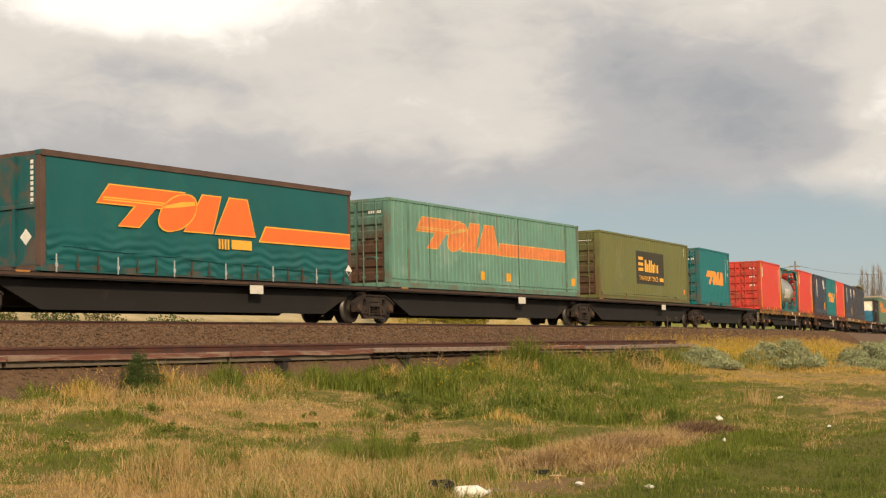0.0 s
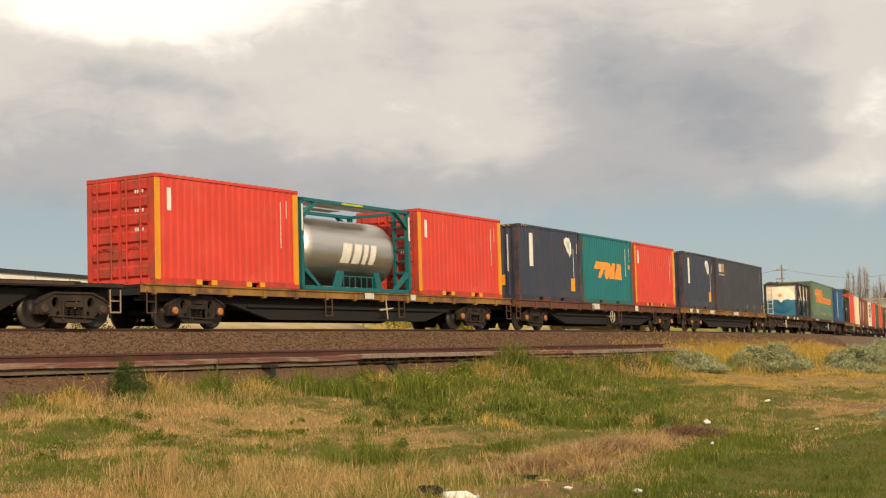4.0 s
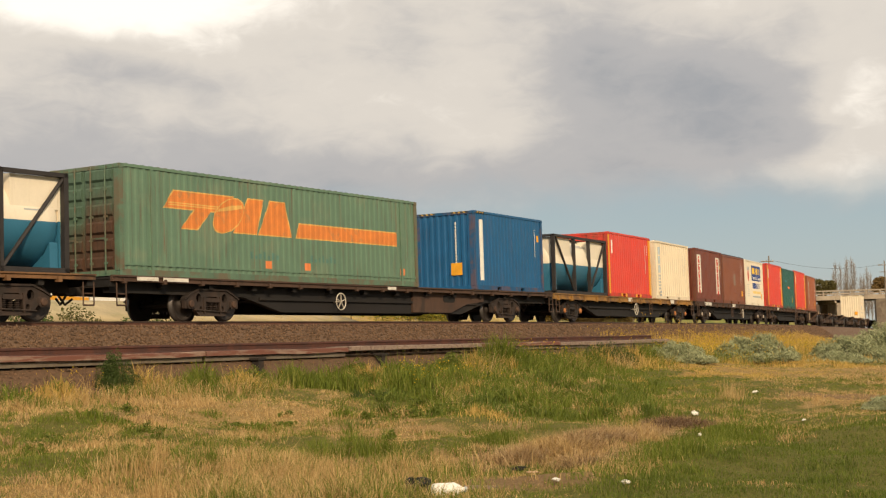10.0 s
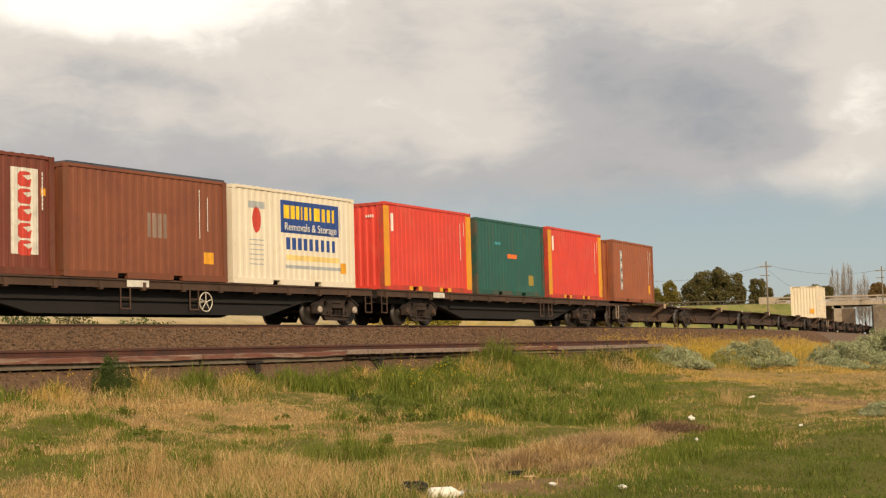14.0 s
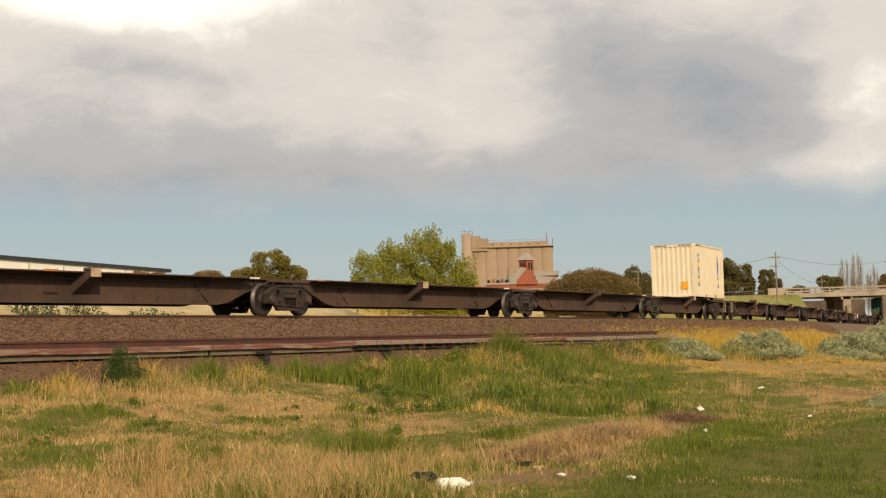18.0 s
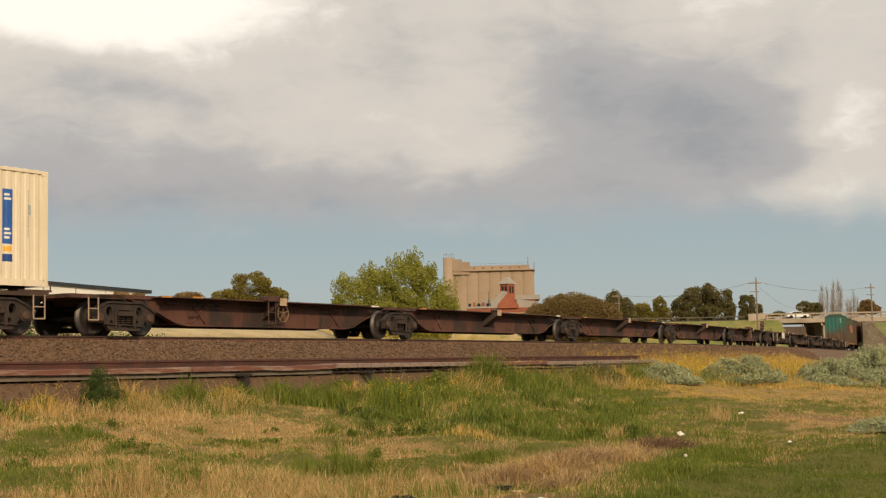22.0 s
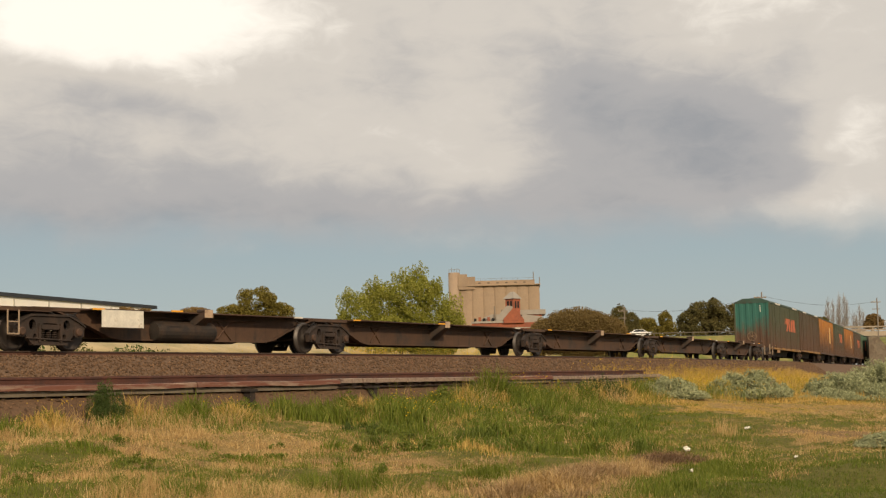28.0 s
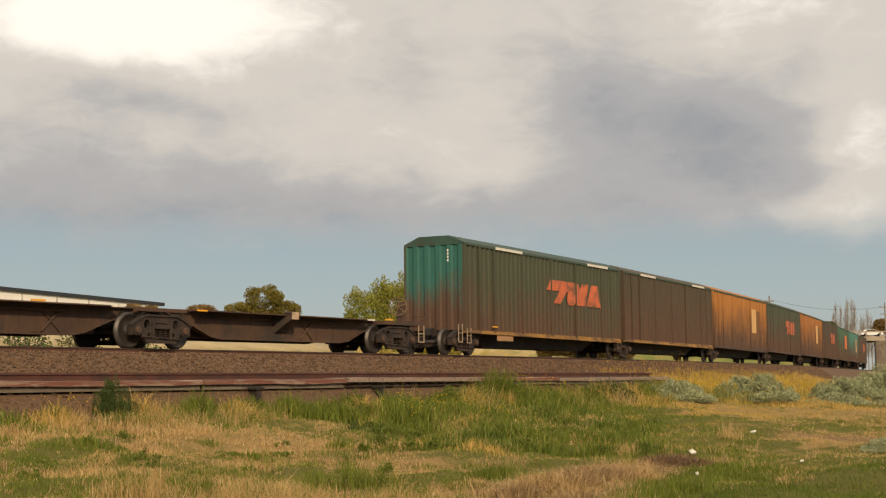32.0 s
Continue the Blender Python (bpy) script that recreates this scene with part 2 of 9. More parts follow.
class Shape:
    """Collects boxes, prisms, tubes and sheets into one mesh."""

    def __init__(self):
        self.v, self.f, self.k = [], [], []

    def add(self, verts, faces, mat=0):
        o = len(self.v)
        self.v += [tuple(p) for p in verts]
        self.f += [tuple(i + o for i in f) for f in faces]
        self.k += [mat] * len(faces)
        return self

    def box(self, x0, x1, y0, y1, z0, z1, mat=0, bevel=0.0):
        if bevel <= 0:
            p = [(x, y, z) for z in (z0, z1) for y in (y0, y1) for x in (x0, x1)]
            return self.add(p, [(0, 2, 3, 1), (4, 5, 7, 6), (0, 1, 5, 4), (2, 6, 7, 3), (0, 4, 6, 2), (1, 3, 7, 5)], mat)
        b = min(bevel, (x1 - x0) / 2.01, (z1 - z0) / 2.01)
        ring = [(x0 + b, z0), (x1 - b, z0), (x1, z0 + b), (x1, z1 - b), (x1 - b, z1), (x0 + b, z1), (x0, z1 - b), (x0, z0 + b)]
        return self.prism_y(ring, y0, y1, mat)

    def prism_y(self, ring, y0, y1, mat=0):
        n = len(ring)
        p = [(x, y0, z) for x, z in ring] + [(x, y1, z) for x, z in ring]
        return self.add(p, [tuple(range(n)), tuple(range(2 * n - 1, n - 1, -1))] + [(i, n + i, n + (i + 1) % n, (i + 1) % n) for i in range(n)], mat)

    def prism_x(self, ring, x0, x1, mat=0):
        n = len(ring)
        p = [(x0, y, z) for y, z in ring] + [(x1, y, z) for y, z in ring]
        return self.add(p, [tuple(range(n - 1, -1, -1)), tuple(range(n, 2 * n))] + [(i, (i + 1) % n, n + (i + 1) % n, n + i) for i in range(n)], mat)

    def prism_z(self, ring, z0, z1, mat=0):
        n = len(ring)
        p = [(x, y, z0) for x, y in ring] + [(x, y, z1) for x, y in ring]
        return self.add(p, [tuple(range(n - 1, -1, -1)), tuple(range(n, 2 * n))] + [(i, (i + 1) % n, n + (i + 1) % n, n + i) for i in range(n)], mat)

    def holed_y(self, ring, holes, y0, y1, mat=0):
        """A plate of the given outline, pierced by the holes."""
        loops = [ring, *holes]
        flat = [q for loop in loops for q in loop]
        tris = tessellate_polygon([[Vector((x, z, 0)) for x, z in loop] for loop in loops])
        n = len(flat)
        faces = [tuple(t) for t in tris] + [tuple(n + i for i in t) for t in tris]
        o = 0
        for loop in loops:
            m = len(loop)
            faces += [(o + i, o + (i + 1) % m, n + o + (i + 1) % m, n + o + i) for i in range(m)]
            o += m
        return self.add([(x, y0, z) for x, z in flat] + [(x, y1, z) for x, z in flat], faces, mat)

    def tube(self, a, b, r, n=8, mat=0, r2=None):
        a, b = Vector(a), Vector(b)
        d = (b - a).normalized()
        s = d.orthogonal().normalized()
        w = d.cross(s)
        p = []
        for c, rr in ((a, r), (b, r if r2 is None else r2)):
            p += [c + (s * math.cos(2 * math.pi * i / n) + w * math.sin(2 * math.pi * i / n)) * rr for i in range(n)]
        return self.add(p, [tuple(range(n - 1, -1, -1)), tuple(range(n, 2 * n))] + [(i, (i + 1) % n, n + (i + 1) % n, n + i) for i in range(n)], mat)

    def turned(self, profile, axis="x", n=24, mat=0, at=(0, 0, 0)):
        """A profile of (along, radius) turned round an axis."""
        p, f = [], []
        for a, r in profile:
            for i in range(n):
                c, s = math.cos(2 * math.pi * i / n) * r, math.sin(2 * math.pi * i / n) * r
                q = (a, c, s) if axis == "x" else (c, a, s) if axis == "y" else (c, s, a)
                p.append((q[0] + at[0], q[1] + at[1], q[2] + at[2]))
        for j in range(len(profile) - 1):
            for i in range(n):
                f.append((j * n + i, j * n + (i + 1) % n, (j + 1) * n + (i + 1) % n, (j + 1) * n + i))
        f += [tuple(range(n)), tuple(range((len(profile) - 1) * n, len(profile) * n))]
        return self.add(p, f, mat)

    def mesh(self, name, mats, smooth=False):
        return mesh_of(name, self.v, self.f, mats, self.k, smooth)


def part(name, shape, mats, parent, label="", at=None, smooth=False):
    """Links a shape (or a ready mesh) as one mesh object under a thing or a part."""
    data = shape.mesh(name, mats, smooth) if isinstance(shape, Shape) else shape
    ob = new(name, data)
    ob.parent = parent
    if at is not None:
        ob.matrix_local = at
    return tagged(ob, label)


def thing(name, label, category, group="", at=None, kind=""):
    ob = new(name)
    ob.empty_display_size = 0.2
    if at is not None:
        ob.matrix_world = at
    return tagged(ob, label, category, group, kind)


# ---- the line of the track ----
LINE_S = np.arange(-60.0, 300.0, 0.5)
_s = np.clip(LINE_S, -30, 146)
LINE_H = np.radians(HEAD + BEND * _s / 100 + EASE * np.abs(_s) * _s / 1e4)
_dx, _dy = -np.sin(LINE_H), np.cos(LINE_H)
_zero = int(np.argmin(np.abs(LINE_S)))
LINE_X = np.concatenate([[0], np.cumsum((_dx[1:] + _dx[:-1]) / 4)])
LINE_Y = np.concatenate([[0], np.cumsum((_dy[1:] + _dy[:-1]) / 4)])
LINE_X += -LINE_X[_zero] - NEAR * math.cos(radians(HEAD))
LINE_Y += -LINE_Y[_zero] - NEAR * math.sin(radians(HEAD))


def on_line(s, off=0.0):
    """Place on the line s metres along it and off metres to its far side, with the heading."""
    e = min(max(s, LINE_S[0]), LINE_S[-1])
    x, y, h = (float(np.interp(e, LINE_S, a)) for a in (LINE_X, LINE_Y, LINE_H))
    x, y = x - math.sin(h) * (s - e), y + math.cos(h) * (s - e)
    return x - off * math.cos(h), y - off * math.sin(h), h


CENTRE = 1.22   # the track's middle, behind the near side of the loads


def line_gap(x, y):
    """Distance of places from the near side of the loads; positive on the far side."""
    x, y = np.asarray(x, float), np.asarray(y, float)
    px, py, ph = LINE_X[::4], LINE_Y[::4], LINE_H[::4]
    out, along = np.empty(x.shape), np.empty(x.shape)
    for i in range(0, x.size, 20000):
        sl = slice(i, i + 20000)
        d = (x[sl, None] - px) ** 2 + (y[sl, None] - py) ** 2
        k = d.argmin(1)
        out[sl] = -((x[sl] - px[k]) * np.cos(ph[k]) + (y[sl] - py[k]) * np.sin(ph[k]))
        along[sl] = LINE_S[::4][k] + (-(x[sl] - px[k]) * np.sin(ph[k]) + (y[sl] - py[k]) * np.cos(ph[k]))
    return out, along


PROFILE_G = [-60, -24, -16, -10, -7, -5.2, -4.4, -2.5, -1.2, -0.6, 0.2, 2.3, 3.4, 6, 14, 30, 60, 400]
PROFILE_Z = [-0.1, 0.0, 0.10, 0.40, 0.68, 0.82, 0.94, 1.38, 1.85, 2.15, 2.22, 2.22, 1.95, 2.0, 2.75, 3.6, 4.2, 4.4]


def ground_z(x, y):
    g, s = line_gap(x, y)
    z = np.interp(g, PROFILE_G, PROFILE_Z)
    rough = 0.05 * np.sin(x * 0.9 + 1.3 * np.sin(y * 0.6)) + 0.04 * np.sin(y * 1.3 + 0.7 * x) + 0.03 * np.sin(2.3 * x - 1.7 * y)
    return z + rough * np.where(g < -5.2, 1, np.where(g > 5, 0.7, 0.0))


# patches of the turf: bearing, distance, half width in degrees, half depth as a share, dryness
DRY_PATCHES = [(-16.5, 25.9, 3.0, 0.045, 0.68), (-13.5, 27.2, 3.2, 0.04, 0.82), (-9.2, 26.4, 3.4, 0.055, 0.88), (-5.5, 26.7, 2.4, 0.05, 0.84), (-2.1, 22.9, 2.4, 0.045, 0.80),
               (-6.0, 23.9, 2.6, 0.035, 0.74), (-14.8, 16.0, 4.0, 0.045, 0.74), (-7.2, 16.8, 4.6, 0.15, 0.66), (0.4, 19.7, 1.9, 0.05, 0.84), (4.4, 19.4, 1.6, 0.06, 0.85),
               (6.8, 21.2, 1.7, 0.07, 0.90), (9.2, 25.9, 1.3, 0.035, 0.78), (10.0, 49.0, 2.6, 0.08, 0.74), (15.0, 52.0, 4.2, 0.10, 0.74), (15.6, 34.2, 2.0, 0.06, 0.92)]
GREEN_PATCHES = [(-15.0, 22.3, 3.6, 0.07, 0.40), (-10.5, 22.1, 2.6, 0.05, 0.34), (-2.3, 26.2, 1.3, 0.05, 0.48), (-14.0, 18.0, 4.2, 0.07, 0.24), (-3.4, 19.9, 1.9, 0.055, 0.22),
                 (2.3, 21.2, 1.3, 0.05, 0.16), (4.0, 32.5, 6.2, 0.24, 0.13), (12.2, 40.0, 2.2, 0.05, 0.30), (7.0, 41.0, 2.6, 0.09, 0.14), (9.0, 21.5, 2.4, 0.10, 0.06), (2.5, 25.0, 2.2, 0.06, 0.34)]
PATCHES = DRY_PATCHES + GREEN_PATCHES


def turf(x, y):
    """What grows where: dryness 0 to 1, height of the grass, share of bare soil."""
    x, y = np.asarray(x, float), np.asarray(y, float)
    g, s = line_gap(x, y)
    az = np.degrees(np.arctan2(x, np.maximum(y, 0.1)))
    r = np.maximum(np.hypot(x, y), 1.0)
    wob = 0.5 * np.sin(x * 0.55 + 1.7 * np.sin(y * 0.21)) + 0.5 * np.sin(y * 0.47 + 1.3 * np.sin(x * 0.33 + 2))
    fine = np.sin(x * 2.3 + np.sin(y * 1.9)) * np.sin(y * 1.7 + 0.8 * np.sin(x * 2.9 + 1))
    patchy = np.sin(x * 1.1 + 2.0 * np.sin(y * 0.5 + 1)) * np.sin(y * 0.9 + 1.5 * np.sin(x * 0.6))
    small = np.sin(x * 5.1 + 2.2 * np.sin(y * 3.3)) * np.sin(y * 4.3 + 1.8 * np.sin(x * 4.1 + 0.5))
    top, low = np.full(x.shape, 0.40 * 0.25), np.full(x.shape, 0.25)
    for pa, pr, wa, wr, v in PATCHES:
        q = ((az + 0.9 * wob + 0.9 * fine + 0.5 * small - pa) / wa) ** 2 + ((np.log(r / pr) + 0.034 * patchy + 0.03 * small) / wr) ** 2
        wgt = 1.6 * np.exp(-q * q * 0.7)
        top, low = top + wgt * v, low + wgt
    dry = top / low + 0.14 * fine + 0.13 * patchy + 0.22 * small
    mown = 1 / (1 + np.exp(-(14.0 + 1.86 * (x - 1.5) + 0.5 * wob - y) * 1.6))
    dry = dry * (1 - mown) + mown * (0.04 + 0.06 * fine + 0.05 * patchy + 0.5 * np.exp(-((az - 9.6) / 1.2) ** 2 - ((r - 14.6) / 0.35) ** 2))
    gg = g + 0.5 * wob
    edge_ = 1 / (1 + np.exp(-(gg + 6.9) / 0.3)) * (az < 9) * np.where(az < -12, 0.45, 1.0) * (1 - 0.9 * np.exp(-((s - 23.6) / 1.1) ** 2))
    near = np.exp(-((az + 6.4) / 5.4) ** 4) * np.clip((20.0 - r) / 3, 0, 1)
    tall = 0.085 + 0.19 * near + 0.34 * edge_ + 0.09 * np.exp(-((az - 4) / 6) ** 4) * (r > 26) + 0.05 * wob
    tall = tall * (1 - mown) + 0.06 * mown
    bare = 1.25 * np.exp(-(((x - 0.5) / 1.15) ** 2 + ((y - 15.6) / 1.35) ** 2) ** 2) + 0.7 * np.exp(-(((x - 9.5) / 2.2) ** 2 + ((y - 34) / 3.0) ** 2)) + 0.30 * np.clip(fine - 0.7, 0, 1) + 0.8 * (1 / (1 + np.exp(-(gg + 5.1) / 0.12))) * (g < -3) * (az < 7)
    bare = bare + 0.45 * (az < -11) * np.exp(-((gg + 5.7) / 0.6) ** 2)
    return np.clip(dry, 0, 1), tall, np.clip(bare, 0, 1), mown


def build_ground():
    # a fan of rings round the eye, fine where the camera looks, out to the horizon
    rings = np.concatenate([np.arange(0.5, 12, 1.0), np.arange(12, 60, 0.4), np.geomspace(60, 260, 70), np.geomspace(280, 4000, 16)])
    front = np.radians(np.arange(-28, 30, 0.5))
    back = np.radians(np.arange(36, 330, 8.0))
    az = np.concatenate([front, back])
    X = (rings[:, None] * np.sin(az)).ravel()
    Y = (rings[:, None] * np.cos(az)).ravel()
    Z = ground_z(X, Y)
    n, m = len(rings), len(az)
    faces = [(i * m + j, i * m + (j + 1) % m, (i + 1) * m + (j + 1) % m, (i + 1) * m + j) for i in range(n - 1) for j in range(m)]
    faces.append(tuple(range(m - 1, -1, -1)))
    m_ = bpy.data.materials.new("rough_grassland")
    t = nodes_of(m_)
    vec = t.nodes.new("ShaderNodeTexCoord").outputs["Object"]
    b = noise_tex(t, vec, 1.6, 6, 0.65, 0.4)
    c = noise_tex(t, vec, 18.0, 5, 0.7)
    at_ = t.nodes.new("ShaderNodeAttribute")
    at_.attribute_name = "dryness"
    ab = t.nodes.new("ShaderNodeAttribute")
    ab.attribute_name = "bareness"
    green = ramp(t, c, [(0.3, (0.075, 0.07, 0.016)), (0.7, (0.17, 0.155, 0.04))])
    straw = ramp(t, c, [(0.3, (0.17, 0.11, 0.04)), (0.7, (0.38, 0.26, 0.105))])
    soil = ramp(t, c, [(0.3, (0.13, 0.08, 0.038)), (0.7, (0.28, 0.18, 0.085))])
    d = maths(t, "ADD", at_.outputs["Fac"], maths(t, "MULTIPLY", maths(t, "SUBTRACT", b, 0.5), 0.9))
    out = blend(t, ramp(t, d, [(0.36, 0.0), (0.60, 1.0)]), green, straw)
    e = maths(t, "ADD", ab.outputs["Fac"], maths(t, "MULTIPLY", maths(t, "SUBTRACT", b, 0.5), 0.6))
    out = blend(t, ramp(t, e, [(0.35, 0.0), (0.6, 1.0)]), out, soil)
    p = t.nodes.new("ShaderNodeBsdfPrincipled")
    link(t, out, p.inputs["Base Color"])
    p.inputs["Roughness"].default_value = 0.95
    p.inputs["Specular IOR Level"].default_value = 0.1
    bn = t.nodes.new("ShaderNodeBump")
    bn.inputs["Strength"].default_value, bn.inputs["Distance"].default_value = 0.9, 0.06
    link(t, maths(t, "ADD", b, c), bn.inputs["Height"])
    link(t, bn.outputs[0], p.inputs["Normal"])
    o = t.nodes.new("ShaderNodeOutputMaterial")
    link(t, p.outputs[0], o.inputs[0])
    me = mesh_of("ground", list(zip(X.tolist(), Y.tolist(), Z.tolist())), faces, m_, None, True)
    dry, tall, bare, mown = turf(X, Y)
    far = np.hypot(X, Y) > 90
    me.attributes.new("dryness", "FLOAT", "POINT").data.foreach_set("value", np.where(far, 0.42, np.where(line_gap(X, Y)[0] > 5, 0.2, dry)).astype(np.float32))
    me.attributes.new("bareness", "FLOAT", "POINT").data.foreach_set("value", np.where(far, 0.0, bare).astype(np.float32))
    ob = new("ground", me)
    tagged(ob, "rough grassland of green and straw-dry grass rising to a railway", "ground", kind="structure")


build_ground()

# ---- grass, weeds and shrubs ----
def soup(name, verts, tris, mat):
    me = bpy.data.meshes.new(name)
    me.vertices.add(len(verts))
    me.vertices.foreach_set("co", np.asarray(verts, np.float32).ravel())
    k = tris.shape[1]
    me.loops.add(tris.size)
    me.loops.foreach_set("vertex_index", np.asarray(tris, np.int32).ravel())
    me.polygons.add(len(tris))
    me.polygons.foreach_set("loop_start", np.arange(0, tris.size, k, dtype=np.int32))
    for m in (mat if isinstance(mat, list) else [mat]):
        me.materials.append(m)
    me.update(calc_edges=True)
    return me


def leaf_mat(name, a, b, c=None, glow=0.25):
    """A leaf: colour by piece, some light passing through."""
    if name in MATS:
        return MATS[name]
    m = bpy.data.materials.new(name)
    t = nodes_of(m)
    rnd = t.nodes.new("ShaderNodeNewGeometry").outputs["Random Per Island"]
    stops = [(0.0, a), (1.0, b)] if c is None else [(0.0, a), (0.6, b), (1.0, c)]
    vec = t.nodes.new("ShaderNodeTexCoord").outputs["Object"]
    big_ = noise_tex(t, vec, 0.7, 3, 0.6)
    col_ = ramp(t, maths(t, "ADD", maths(t, "MULTIPLY", rnd, 0.6), maths(t, "MULTIPLY", big_, 0.4)), stops)
    d = t.nodes.new("ShaderNodeBsdfPrincipled")
    link(t, col_, d.inputs["Base Color"])
    d.inputs["Roughness"].default_value = 0.7
    d.inputs["Specular IOR Level"].default_value = 0.2
    tr = t.nodes.new("ShaderNodeBsdfTranslucent")
    link(t, col_, tr.inputs["Color"])
    mx = t.nodes.new("ShaderNodeMixShader")
    mx.inputs[0].default_value = glow
    link(t, d.outputs[0], mx.inputs[1])
    link(t, tr.outputs[0], mx.inputs[2])
    o = t.nodes.new("ShaderNodeOutputMaterial")
    link(t, mx.outputs[0], o.inputs[0])
    MATS[name] = m
    return m


GREEN_BLADE = leaf_mat("green_blade", (0.042, 0.062, 0.007), (0.140, 0.174, 0.021), (0.34, 0.315, 0.08))
STRAW_BLADE = leaf_mat("straw_blade", (0.22, 0.13, 0.043), (0.495, 0.335, 0.14), (0.74, 0.555, 0.285))
OCHRE_BLADE = leaf_mat("ochre_blade", (0.27, 0.175, 0.042), (0.50, 0.335, 0.092), (0.68, 0.47, 0.16))
MOWN_BLADE = leaf_mat("mown_blade", (0.036, 0.058, 0.006), (0.105, 0.138, 0.018), (0.26, 0.24, 0.06))
SALT_LEAF = leaf_mat("saltbush_leaf", (0.19, 0.212, 0.11), (0.335, 0.35, 0.192), (0.48, 0.475, 0.27))
YELLOW_PETAL = leaf_mat("yellow_petal", (0.46, 0.29, 0.012), (0.70, 0.48, 0.03))
DARK_LEAF = leaf_mat("dark_bush_leaf", (0.03, 0.05, 0.012), (0.065, 0.095, 0.022), (0.11, 0.14, 0.04))


def blades(rng, x, y, z, h, width, lean, thin=False):
    """One bent blade for every place given: five corners, three triangles."""
    n = len(x)
    a = rng.uniform(0, 2 * np.pi, n)
    b = rng.uniform(0, 2 * np.pi, n)
    wx, wy = np.cos(a) * width / 2, np.sin(a) * width / 2
    lx, ly = np.cos(b) * lean * h, np.sin(b) * lean * h
    v = np.empty((n, 5, 3))
    v[:, 0] = np.stack([x - wx, y - wy, z], -1)
    v[:, 1] = np.stack([x + wx, y + wy, z], -1)
    v[:, 2] = np.stack([x - wx * 0.7 + lx * 0.35, y - wy * 0.7 + ly * 0.35, z + h * 0.58], -1)
    v[:, 3] = np.stack([x + wx * 0.7 + lx * 0.35, y + wy * 0.7 + ly * 0.35, z + h * 0.58], -1)
    v[:, 4] = np.stack([x + lx, y + ly, z + h * (1 - 0.25 * lean)], -1)
    tri = np.array([(0, 1, 4)] if thin else [(0, 1, 3), (0, 3, 2), (2, 3, 4)])
    return v.reshape(-1, 3), (tri[None] + 5 * np.arange(n)[:, None, None]).reshape(-1, 3)


def sown(name, label, mat, rng, x, y, h, width, lean, thin=False):
    v, t = blades(rng, x, y, ground_z(x, y) - 0.01, h, width, lean, thin)
    tagged(new(name, soup(name, v, t, mat)), label, "grass", kind="stuff")


def build_grass():
    rng = np.random.default_rng(11)
    # tuft centres, spread over the field ahead with more of them near
    n = 88000
    r = 12.5 + (66 - 12.5) * rng.random(n) ** 1.25
    az = np.radians(rng.uniform(-20.5, 21.5, n))
    cx, cy = r * np.sin(az), r * np.cos(az)
    g, s = line_gap(cx, cy)
    keep = (g < -4.62)
    cx, cy, r, g = cx[keep], cy[keep], r[keep], g[keep]
    dry, tall, bare, mown = turf(cx, cy)
    keep = rng.random(len(cx)) > bare * 0.93
    cx, cy, r, g, dry, tall, mown = (q[keep] for q in (cx, cy, r, g, dry, tall, mown))
    clump = 0.5 + 0.5 * np.sin(cx * 3.1 + 2 * np.sin(cy * 2.3)) * np.sin(cy * 2.7 + np.sin(cx * 1.9))
    size = tall * (0.35 + 1.1 * clump ** 1.5) * rng.uniform(0.5, 1.5, len(cx))
    dice = rng.random(len(cx)) * 0.8 + 0.08
    azd = np.degrees(np.arctan2(cx, cy))
    kind = np.where(dry + (clump - 0.5) * 0.3 > dice, 1, 0)
    kind = np.where((kind == 1) & (azd > 7.5) & (g > -12), 2, kind)
    kind = np.where((mown > 0.5) & (kind == 1) & (rng.random(len(cx)) < 0.9), 0, kind)
    kind = np.where((mown > 0.5) & (kind == 0), 3, kind)
    for k, nm, lab, mat, per in ((0, "green_grass", "lush green grass in uneven tufts", GREEN_BLADE, 7), (1, "dry_grass", "straw-dry bent grass tufts", STRAW_BLADE, 7),
                                 (2, "ochre_grass", "ochre drying grass on the rise", OCHRE_BLADE, 6), (3, "short_grass", "short trampled green grass", MOWN_BLADE, 6)):
        q = np.repeat(np.flatnonzero(kind == k), per)
        m = len(q)
        sp = 0.05 + 0.10 * size[q] + 0.0015 * np.maximum(r[q] - 30, 0)
        x, y = cx[q] + rng.normal(0, 1, m) * sp, cy[q] + rng.normal(0, 1, m) * sp
        h = np.maximum(size[q] * rng.uniform(0.5, 1.2, m), 0.03)
        w = (0.0036 + 0.00022 * r[q]) * rng.uniform(0.7, 1.4, m)
        lean = rng.uniform(0.1, 0.8, m) + (0.5 * rng.random(m) if k in (1, 2) else 0.0)
        for far_, pick in ((False, r[q] < 30), (True, r[q] >= 30)):
            if pick.any():
                sown(nm, lab, mat, rng, x[pick], y[pick], h[pick], w[pick] * (1.25 if far_ else 1.0), lean[pick], far_)


def tuft(x, y, h, spread, n, mat, name, label, seed, lean=0.5, width=0.008):
    rng = np.random.default_rng(seed)
    px, py = x + rng.normal(0, spread, n), y + rng.normal(0, spread, n)
    fall = np.exp(-((px - x) ** 2 + (py - y) ** 2) / (2 * (spread * 1.6) ** 2))
    z = ground_z(px, py) - 0.01
    v, t = blades(rng, px, py, z, h * fall * rng.uniform(0.5, 1.1, n), np.full(n, width) * rng.uniform(0.7, 1.4, n), rng.uniform(0.05, lean, n))
    return tagged(new(name, soup(name, v, t, mat)), label, "plant", "", "stuff")


